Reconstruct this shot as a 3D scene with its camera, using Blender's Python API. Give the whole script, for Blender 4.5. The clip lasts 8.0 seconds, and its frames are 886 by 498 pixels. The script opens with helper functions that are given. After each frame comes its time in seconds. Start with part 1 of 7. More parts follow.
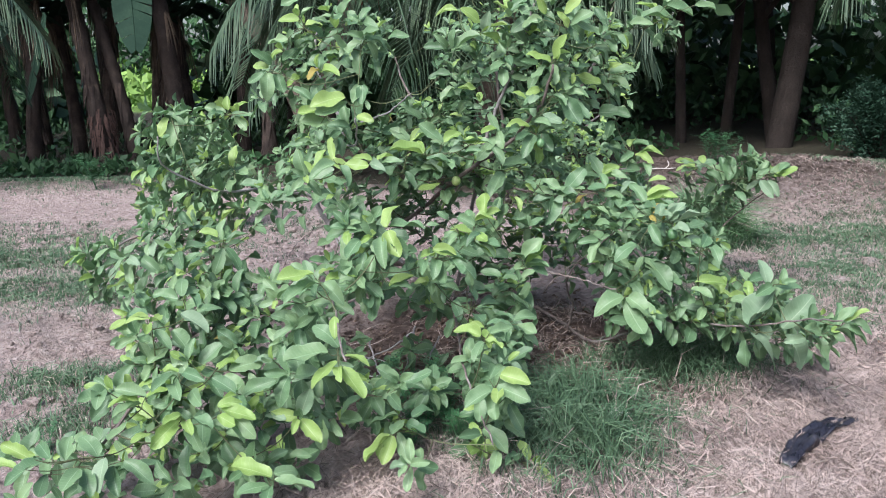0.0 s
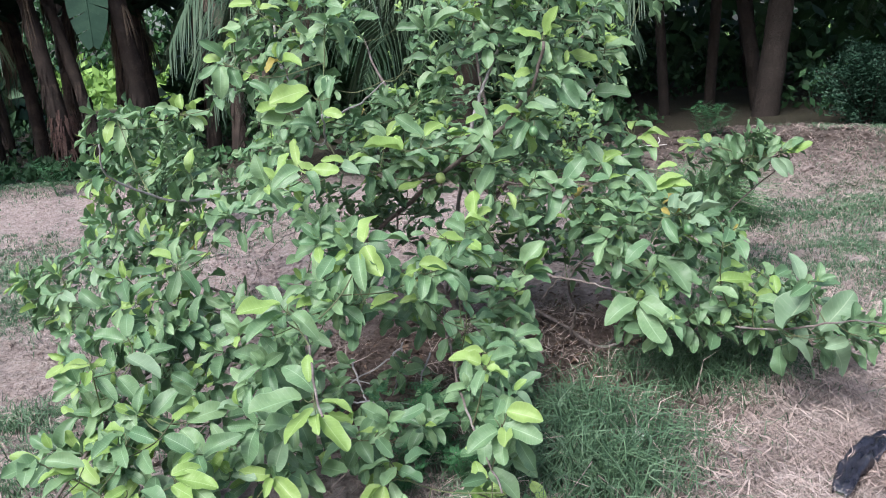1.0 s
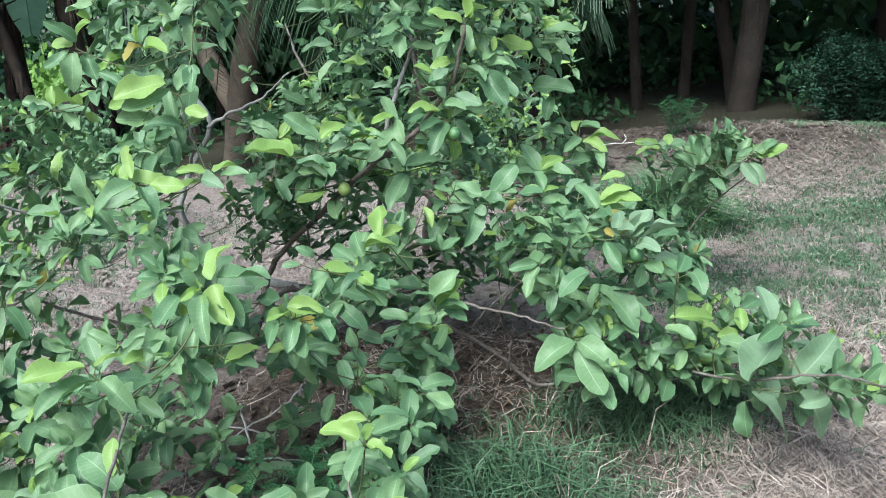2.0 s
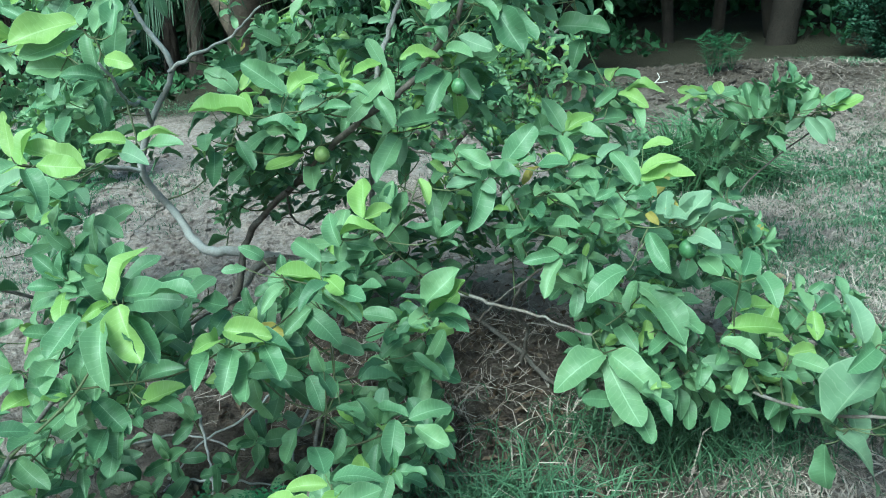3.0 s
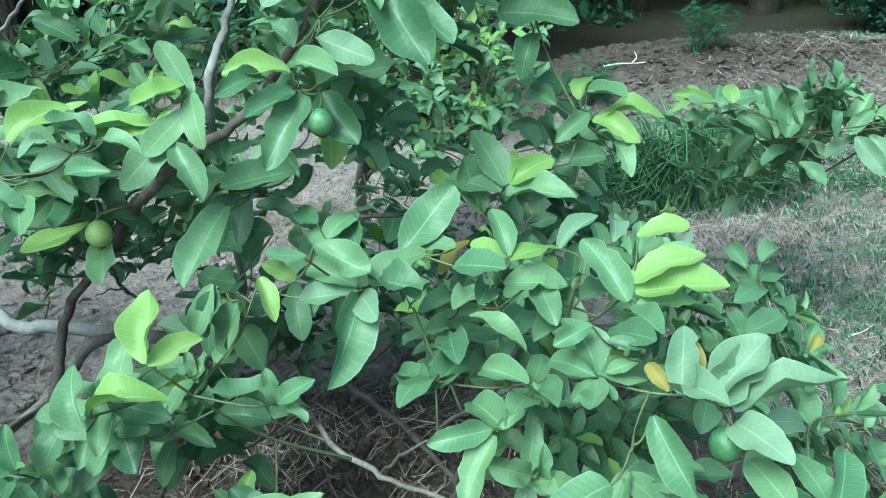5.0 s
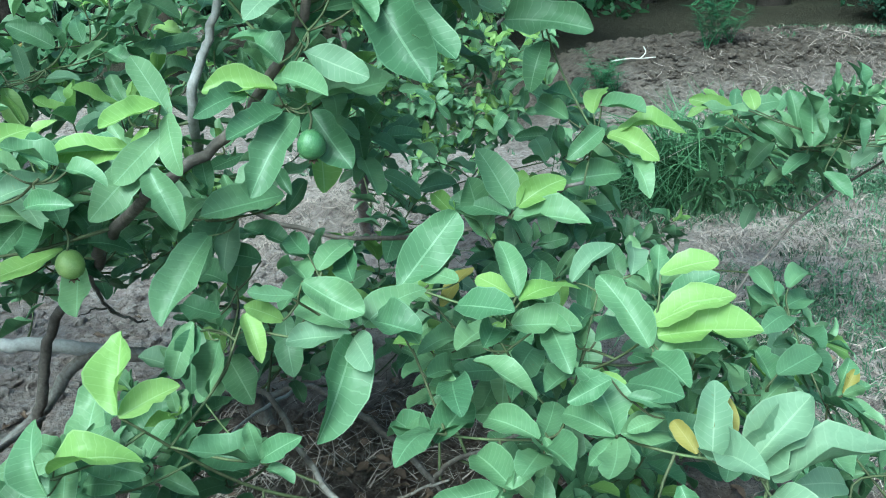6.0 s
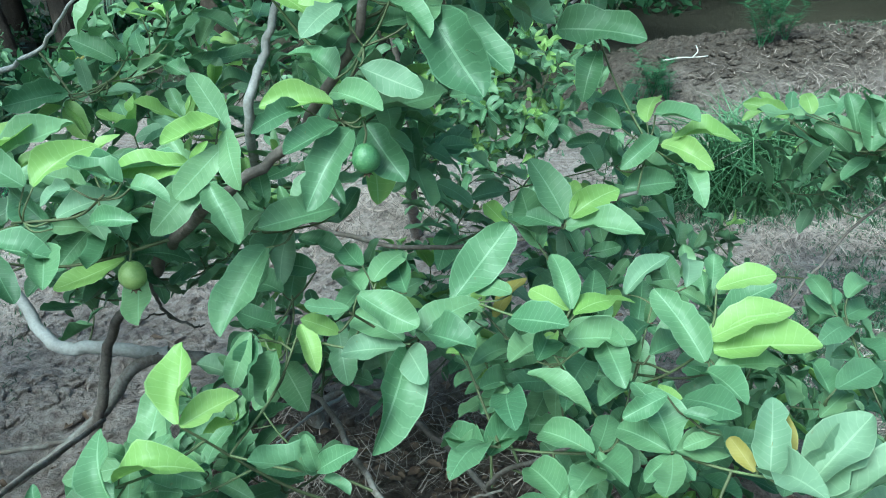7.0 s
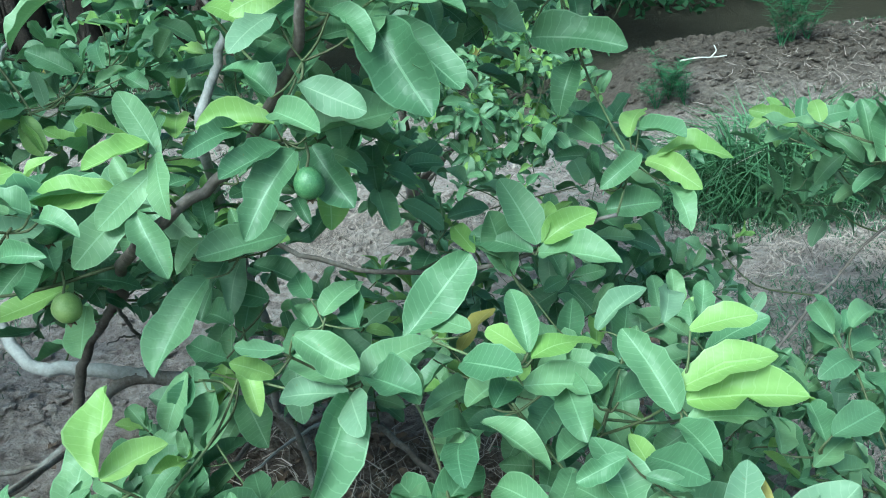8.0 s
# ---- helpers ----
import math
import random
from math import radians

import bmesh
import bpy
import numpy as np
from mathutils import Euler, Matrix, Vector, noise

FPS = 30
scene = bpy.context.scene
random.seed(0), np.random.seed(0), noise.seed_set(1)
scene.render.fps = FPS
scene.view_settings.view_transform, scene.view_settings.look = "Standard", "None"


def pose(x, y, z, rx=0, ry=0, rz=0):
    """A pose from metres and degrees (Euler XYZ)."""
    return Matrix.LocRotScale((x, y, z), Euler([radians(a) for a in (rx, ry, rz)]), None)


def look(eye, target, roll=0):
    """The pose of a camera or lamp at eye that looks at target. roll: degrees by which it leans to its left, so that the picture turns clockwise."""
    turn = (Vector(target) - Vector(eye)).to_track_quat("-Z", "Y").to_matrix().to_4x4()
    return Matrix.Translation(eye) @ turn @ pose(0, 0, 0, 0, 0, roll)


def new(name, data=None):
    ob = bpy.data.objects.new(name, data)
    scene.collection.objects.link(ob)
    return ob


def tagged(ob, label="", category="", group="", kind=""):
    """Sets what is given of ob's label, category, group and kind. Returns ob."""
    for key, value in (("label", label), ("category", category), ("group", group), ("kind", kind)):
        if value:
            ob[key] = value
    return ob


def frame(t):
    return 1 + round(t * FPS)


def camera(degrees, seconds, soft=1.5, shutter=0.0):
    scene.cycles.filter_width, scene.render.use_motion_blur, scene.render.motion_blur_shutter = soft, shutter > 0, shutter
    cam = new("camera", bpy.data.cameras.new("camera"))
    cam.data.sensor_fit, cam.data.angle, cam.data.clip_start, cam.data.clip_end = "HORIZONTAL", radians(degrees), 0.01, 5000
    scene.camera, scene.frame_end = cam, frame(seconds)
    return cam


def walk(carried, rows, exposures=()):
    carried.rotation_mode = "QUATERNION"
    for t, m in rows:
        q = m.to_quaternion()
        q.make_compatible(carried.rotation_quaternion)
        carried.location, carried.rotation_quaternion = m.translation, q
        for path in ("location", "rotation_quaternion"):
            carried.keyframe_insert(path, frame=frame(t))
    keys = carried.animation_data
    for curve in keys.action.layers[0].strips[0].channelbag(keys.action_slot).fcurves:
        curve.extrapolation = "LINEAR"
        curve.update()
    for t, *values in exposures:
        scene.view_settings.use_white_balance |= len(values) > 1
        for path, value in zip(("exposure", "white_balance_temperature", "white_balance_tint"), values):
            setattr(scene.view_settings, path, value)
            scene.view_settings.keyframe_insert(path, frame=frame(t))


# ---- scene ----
cam = camera(53.5, 8.0, soft=1.0)
PATH = [
    (0, (0.315, -0.136, 1.374), (0.183, 1.817, 0.964), -1.8),
    (0.5, (0.281, 0.066, 1.348), (0.156, 2.015, 0.916), -2.0),
    (1, (0.273, 0.308, 1.381), (0.18, 2.254, 0.928), -4.5),
    (1.5, (0.35, 0.544, 1.343), (0.325, 2.49, 0.883), -4.6),
    (1.7, (0.423, 0.693, 1.34), (0.393, 2.638, 0.877), -4.4),
    (2.8, (0.568, 1.362, 1.329), (0.464, 3.275, 0.755), -4.1),
    (3, (0.554, 1.475, 1.331), (0.449, 3.374, 0.711), -4.1),
    (3.5, (0.584, 1.669, 1.321), (0.469, 3.55, 0.652), -4.2),
    (4, (0.697, 1.966, 1.303), (0.415, 3.833, 0.645), -5.8),
    (4.5, (0.728, 2.193, 1.292), (0.452, 4.059, 0.627), -6.2),
    (5, (0.698, 2.458, 1.292), (0.654, 4.333, 0.597), -4.1),
    (5.2, (0.685, 2.512, 1.285), (0.688, 4.383, 0.577), -3.6),
    (6.5, (0.712, 2.597, 1.326), (0.593, 4.462, 0.612), -4.9),
    (7, (0.697, 2.592, 1.33), (0.532, 4.454, 0.619), -5.4),
    (7.5, (0.7, 2.597, 1.326), (0.516, 4.459, 0.618), -5.6),
    (8, (0.787, 2.716, 1.322), (0.561, 4.573, 0.615), -6.2),
]
EXPOSURES = [(0.0, 1.27, 5860, 11), (1.6, 1.29, 5860, 5), (2.8, 1.27, 5090, -27), (4.0, 1.31, 5040, -26), (4.6, 1.42, 5020, -25), (8.0, 1.36, 4980, -24)]
walk(cam, [(t, look(eye, target, roll)) for t, eye, target, roll in PATH], EXPOSURES)

# ---------------------------------------------------------------- light
SUN_EL, SUN_AZ = radians(49), radians(205)
world = bpy.data.worlds.new("overcast_sky")
scene.world = world
world.use_nodes = True
wn = world.node_tree.nodes
sky = wn.new("ShaderNodeTexSky")
sky.sky_type = "NISHITA"
sky.sun_disc = False
sky.sun_elevation, sky.sun_rotation = SUN_EL, SUN_AZ
sky.dust_density, sky.air_density, sky.ozone_density = 4.0, 1.0, 0.6
wn["Background"].inputs["Strength"].default_value = 0.105
world.node_tree.links.new(sky.outputs["Color"], wn["Background"].inputs["Color"])
sun_data = bpy.data.lights.new("sun", "SUN")
sun_data.energy, sun_data.angle, sun_data.color = 2.5, radians(26), (1.0, 0.95, 0.88)
sun = new("sun", sun_data)
sun.matrix_world = look((0, 0, 20), (-math.sin(SUN_AZ) * math.cos(SUN_EL), -math.cos(SUN_AZ) * math.cos(SUN_EL), 20 - math.sin(SUN_EL)))


# ---------------------------------------------------------------- materials
def material(name):
    mat = bpy.data.materials.new(name)
    mat.use_nodes = True
    return mat, mat.node_tree.nodes, mat.node_tree.links, mat.node_tree.nodes["Principled BSDF"]


def math_node(nodes, links, op, a, b=None, clamp=False):
    n = nodes.new("ShaderNodeMath")
    n.operation, n.use_clamp = op, clamp
    for i, v in enumerate((a, b)):
        if v is None:
            continue
        if isinstance(v, (int, float)):
            n.inputs[i].default_value = v
        else:
            links.new(v, n.inputs[i])
    return n.outputs[0]


def noise_node(nodes, links, scale, detail=4, rough=0.6, vector=None):
    n = nodes.new("ShaderNodeTexNoise")
    n.inputs["Scale"].default_value, n.inputs["Detail"].default_value, n.inputs["Roughness"].default_value = scale, detail, rough
    if vector is not None:
        links.new(vector, n.inputs["Vector"])
    return n.outputs["Fac"]


def ramp_node(nodes, links, fac, stops):
    n = nodes.new("ShaderNodeValToRGB")
    el = n.color_ramp.elements
    while len(el) < len(stops):
        el.new(0.5)
    for e, (p, c) in zip(el, stops):
        e.position, e.color = p, (*c, 1)
    links.new(fac, n.inputs["Fac"])
    return n.outputs["Color"]


def mix_node(nodes, links, fac, a, b, kind="MIX"):
    n = nodes.new("ShaderNodeMix")
    n.data_type, n.blend_type = "RGBA", kind
    for key, v in ((0, fac), (6, a), (7, b)):
        if isinstance(v, (int, float)):
            n.inputs[key].default_value = v
        elif isinstance(v, tuple):
            n.inputs[key].default_value = (*v, 1)
        else:
            links.new(v, n.inputs[key])
    return n.outputs[2]


def bump_node(nodes, links, height, strength, distance):
    n = nodes.new("ShaderNodeBump")
    n.inputs["Strength"].default_value, n.inputs["Distance"].default_value = strength, distance
    links.new(height, n.inputs["Height"])
    return n.outputs["Normal"]


def random_value(nodes, links):
    """A value that differs from leaf to leaf, joined or single."""
    a = nodes.new("ShaderNodeObjectInfo").outputs["Random"]
    b = nodes.new("ShaderNodeNewGeometry").outputs["Random Per Island"]
    return math_node(nodes, links, "FRACT", math_node(nodes, links, "ADD", a, b))


def leaf_material(name, dark, light, vein, glow, rough=0.42, through_share=0.28, veins=11.0, spots=0.25):
    """Leaf blade with midrib, side veins, quilted relief and some light passing through."""
    mat, nodes, links, bsdf = material(name)
    uv = nodes.new("ShaderNodeTexCoord").outputs["UV"]
    sep = nodes.new("ShaderNodeSeparateXYZ")
    links.new(uv, sep.inputs[0])
    across = math_node(nodes, links, "ABSOLUTE", math_node(nodes, links, "SUBTRACT", sep.outputs[0], 0.5))
    rnd = random_value(nodes, links)
    base = ramp_node(nodes, links, rnd, [(0.0, dark), (0.55, tuple((a + b) / 2 for a, b in zip(dark, light))), (1.0, light)])
    geo = nodes.new("ShaderNodeNewGeometry").outputs["Position"]
    blotch = noise_node(nodes, links, 38.0, 3, 0.6, geo)
    base = mix_node(nodes, links, math_node(nodes, links, "MULTIPLY", blotch, 0.75), base, tuple(0.8 * c for c in dark))
    rust = math_node(nodes, links, "MULTIPLY", math_node(nodes, links, "GREATER_THAN", noise_node(nodes, links, 95.0, 2, 0.5, geo), 0.74), spots)
    base = mix_node(nodes, links, rust, base, (0.16, 0.09, 0.03))
    slant = math_node(nodes, links, "SUBTRACT", math_node(nodes, links, "ADD", math_node(nodes, links, "MULTIPLY", sep.outputs[1], veins), math_node(nodes, links, "MULTIPLY", blotch, 1.3)), math_node(nodes, links, "MULTIPLY", across, 2.6))
    wave = math_node(nodes, links, "ABSOLUTE", math_node(nodes, links, "SUBTRACT", math_node(nodes, links, "FRACT", slant), 0.5))
    side = math_node(nodes, links, "MULTIPLY", math_node(nodes, links, "LESS_THAN", wave, 0.06), 0.14)
    mid = math_node(nodes, links, "LESS_THAN", across, 0.022)
    rim = math_node(nodes, links, "MULTIPLY", math_node(nodes, links, "GREATER_THAN", across, 0.475), 0.3)
    mask = math_node(nodes, links, "MAXIMUM", math_node(nodes, links, "MAXIMUM", side, rim), math_node(nodes, links, "MULTIPLY", mid, 0.4))
    col = mix_node(nodes, links, mask, base, vein)
    links.new(col, bsdf.inputs["Base Color"])
    bsdf.inputs["Roughness"].default_value = rough
    bsdf.inputs["Specular IOR Level"].default_value = 0.32
    relief = math_node(nodes, links, "ADD", math_node(nodes, links, "MULTIPLY", wave, 0.12), math_node(nodes, links, "MULTIPLY", blotch, 1.2))
    links.new(bump_node(nodes, links, relief, 0.5, 0.004), bsdf.inputs["Normal"])
    trans = nodes.new("ShaderNodeBsdfTranslucent")
    links.new(mix_node(nodes, links, 0.5, col, glow), trans.inputs["Color"])
    mix = nodes.new("ShaderNodeMixShader")
    mix.inputs[0].default_value = through_share
    links.new(bsdf.outputs[0], mix.inputs[1])
    links.new(trans.outputs[0], mix.inputs[2])
    links.new(mix.outputs[0], nodes["Material Output"].inputs["Surface"])
    return mat


LEAF_OLD = leaf_material("guava_leaf_mature", (0.066, 0.126, 0.064), (0.160, 0.248, 0.126), (0.23, 0.35, 0.21), (0.12, 0.30, 0.09), 0.44, 0.15, 12.0)
LEAF_MID = leaf_material("guava_leaf_grown", (0.092, 0.172, 0.085), (0.220, 0.315, 0.158), (0.32, 0.45, 0.28), (0.20, 0.42, 0.12), 0.46, 0.18, 12.0)
LEAF_NEW = leaf_material("guava_leaf_young", (0.215, 0.335, 0.09), (0.315, 0.42, 0.145), (0.46, 0.58, 0.30), (0.36, 0.58, 0.11), 0.44, 0.32, 11.0, 0.0)
LEAF_PALE = leaf_material("guava_leaf_underside", (0.15, 0.232, 0.14), (0.225, 0.31, 0.20), (0.38, 0.46, 0.32), (0.28, 0.44, 0.20), 0.55, 0.22)
LEAF_SICK = leaf_material("guava_leaf_yellowed", (0.29, 0.24, 0.06), (0.39, 0.34, 0.11), (0.42, 0.38, 0.18), (0.38, 0.33, 0.08), 0.5, 0.3, 10.0, 0.8)
LEAVES = [LEAF_OLD, LEAF_MID, LEAF_NEW, LEAF_PALE, LEAF_SICK]


def plain_material(name, stops, scale, rough, bump=0.3, dist=0.01, detail=6, spec=0.3, fine=None, object_space=False):
    """Surface with two scales of variation and relief."""
    mat, nodes, links, bsdf = material(name)
    pos = nodes.new("ShaderNodeTexCoord").outputs["Object"] if object_space else nodes.new("ShaderNodeNewGeometry").outputs["Position"]
    coarse = noise_node(nodes, links, scale, detail, 0.62, pos)
    small = noise_node(nodes, links, fine or scale * 9, 4, 0.6, pos)
    fac = math_node(nodes, links, "ADD", math_node(nodes, links, "MULTIPLY", coarse, 0.65), math_node(nodes, links, "MULTIPLY", small, 0.35))
    rnd = random_value(nodes, links)
    fac = math_node(nodes, links, "ADD", fac, math_node(nodes, links, "MULTIPLY", math_node(nodes, links, "SUBTRACT", rnd, 0.5), 0.16))
    links.new(ramp_node(nodes, links, fac, stops), bsdf.inputs["Base Color"])
    links.new(bump_node(nodes, links, small, bump, dist), bsdf.inputs["Normal"])
    bsdf.inputs["Roughness"].default_value = rough
    bsdf.inputs["Specular IOR Level"].default_value = spec
    return mat


BARK = plain_material("guava_bark", [(0.3, (0.062, 0.048, 0.043)), (0.5, (0.13, 0.105, 0.096)), (0.68, (0.26, 0.235, 0.228))], 14.0, 0.7, 0.4, 0.006)
BARK_GREY = plain_material("guava_bark_grey", [(0.3, (0.17, 0.15, 0.145)), (0.5, (0.30, 0.28, 0.285)), (0.7, (0.43, 0.41, 0.42))], 14.0, 0.65, 0.35, 0.006)
TWIG = plain_material("guava_twig", [(0.3, (0.050, 0.048, 0.026)), (0.55, (0.090, 0.105, 0.05)), (0.75, (0.15, 0.20, 0.09))], 20.0, 0.65, 0.3, 0.003)
FRUIT = plain_material("guava_fruit_skin", [(0.3, (0.035, 0.085, 0.035)), (0.55, (0.07, 0.15, 0.062)), (0.75, (0.15, 0.25, 0.11))], 40.0, 0.38, 0.35, 0.003, spec=0.5)
FRUIT_RIPE = plain_material("guava_fruit_skin_pale", [(0.3, (0.16, 0.24, 0.06)), (0.55, (0.25, 0.33, 0.10)), (0.75, (0.34, 0.40, 0.16))], 40.0, 0.4, 0.3, 0.003, spec=0.5)
CALYX = plain_material("fruit_calyx", [(0.3, (0.05, 0.035, 0.02)), (0.7, (0.14, 0.09, 0.06))], 60.0, 0.8)
GRASS = plain_material("grass_blade", [(0.2, (0.032, 0.070, 0.038)), (0.5, (0.068, 0.122, 0.065)), (0.8, (0.145, 0.210, 0.125))], 2.5, 0.5, 0.1, 0.002, fine=40.0)
GRASS_TALL = plain_material("tall_grass_blade", [(0.2, (0.045, 0.105, 0.045)), (0.5, (0.085, 0.165, 0.075)), (0.8, (0.150, 0.250, 0.120))], 2.5, 0.5, 0.1, 0.002, fine=40.0)
STRAW = plain_material("dry_straw", [(0.2, (0.15, 0.105, 0.095)), (0.5, (0.34, 0.27, 0.245)), (0.8, (0.58, 0.49, 0.455))], 3.0, 0.75, 0.1, 0.002, fine=60.0)
STRAW_OLD = plain_material("weathered_straw", [(0.2, (0.055, 0.042, 0.036)), (0.5, (0.12, 0.095, 0.082)), (0.8, (0.22, 0.18, 0.16))], 3.0, 0.8, 0.1, 0.002)
LITTER = plain_material("dead_leaf", [(0.25, (0.05, 0.032, 0.024)), (0.5, (0.12, 0.078, 0.058)), (0.8, (0.25, 0.17, 0.12))], 9.0, 0.75, 0.4, 0.004)
WEED = plain_material("weed_leaf", [(0.25, (0.022, 0.075, 0.032)), (0.5, (0.045, 0.125, 0.052)), (0.8, (0.085, 0.19, 0.075))], 12.0, 0.5, 0.2, 0.003)
PETAL = plain_material("pale_flower", [(0.3, (0.45, 0.50, 0.44)), (0.7, (0.70, 0.72, 0.66))], 40.0, 0.6)
BANANA_STEM = plain_material("banana_sheath", [(0.25, (0.030, 0.018, 0.014)), (0.5, (0.085, 0.048, 0.040)), (0.75, (0.17, 0.105, 0.088))], 6.0, 0.75, 0.6, 0.02)
# leaf green lowered to stand for the grove's shade
BANANA_LEAF = plain_material("banana_leaf_shaded", [(0.25, (0.010, 0.027, 0.018)), (0.5, (0.019, 0.043, 0.028)), (0.8, (0.038, 0.072, 0.044))], 3.0, 0.7, 0.3, 0.01, spec=0.12)
# shaded copy of the sheath above, which keeps the lit tone for the foot
SHEATH_SHADED = plain_material("banana_sheath_shaded", [(0.25, (0.014, 0.011, 0.009)), (0.5, (0.036, 0.026, 0.022)), (0.75, (0.095, 0.068, 0.056))], 6.0, 0.8, 0.7, 0.03)
BANANA_DEAD = plain_material("banana_dead_leaf", [(0.25, (0.035, 0.026, 0.020)), (0.5, (0.085, 0.062, 0.045)), (0.8, (0.18, 0.14, 0.10))], 5.0, 0.8, 0.5, 0.02)
PALM_TRUNK = plain_material("palm_trunk", [(0.25, (0.045, 0.034, 0.027)), (0.5, (0.11, 0.085, 0.068)), (0.8, (0.22, 0.18, 0.15))], 5.0, 0.8, 0.6, 0.02)
PALM_FIBRE = plain_material("palm_fibre", [(0.25, (0.07, 0.025, 0.018)), (0.5, (0.16, 0.06, 0.045)), (0.8, (0.27, 0.13, 0.09))], 12.0, 0.85, 0.6, 0.02)
PALM_LEAF = plain_material("palm_leaflet", [(0.25, (0.018, 0.042, 0.025)), (0.5, (0.04, 0.072, 0.04)), (0.8, (0.10, 0.135, 0.075))], 2.0, 0.55, 0.1, 0.003, spec=0.25)
# bark colour taken below its own tone, with the grove's shade painted in
TRUNK_DARK = plain_material("forest_trunk_shaded", [(0.25, (0.012, 0.009, 0.008)), (0.5, (0.026, 0.020, 0.017)), (0.8, (0.055, 0.044, 0.038))], 4.0, 0.85, 0.7, 0.03)
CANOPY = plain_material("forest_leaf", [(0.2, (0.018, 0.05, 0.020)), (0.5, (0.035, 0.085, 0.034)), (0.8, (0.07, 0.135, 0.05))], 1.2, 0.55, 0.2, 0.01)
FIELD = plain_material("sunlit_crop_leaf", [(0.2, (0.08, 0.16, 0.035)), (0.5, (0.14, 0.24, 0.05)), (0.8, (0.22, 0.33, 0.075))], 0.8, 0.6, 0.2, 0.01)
# bluish forest leaf at about half brightness, shade at the grove's edge included
BUSH = plain_material("bush_leaf_shaded", [(0.2, (0.010, 0.030, 0.018)), (0.5, (0.020, 0.050, 0.030)), (0.8, (0.040, 0.080, 0.050))], 1.6, 0.6, 0.2, 0.01, spec=0.2)
STICK = plain_material("bleached_wood", [(0.3, (0.40, 0.36, 0.33)), (0.7, (0.62, 0.58, 0.55))], 20.0, 0.7)


def plastic_material():
    mat, nodes, links, bsdf = material("black_plastic_film")
    pos = nodes.new("ShaderNodeNewGeometry").outputs["Position"]
    dust = noise_node(nodes, links, 22.0, 6, 0.65, pos)
    links.new(ramp_node(nodes, links, dust, [(0.42, (0.010, 0.010, 0.016)), (0.60, (0.022, 0.022, 0.032)), (0.80, (0.16, 0.14, 0.13))]), bsdf.inputs["Base Color"])
    links.new(ramp_node(nodes, links, dust, [(0.4, (0.25, 0.25, 0.25)), (0.7, (0.6, 0.6, 0.6))]), bsdf.inputs["Roughness"])
    links.new(bump_node(nodes, links, noise_node(nodes, links, 60.0, 5, 0.6, pos), 0.5, 0.006), bsdf.inputs["Normal"])
    return mat


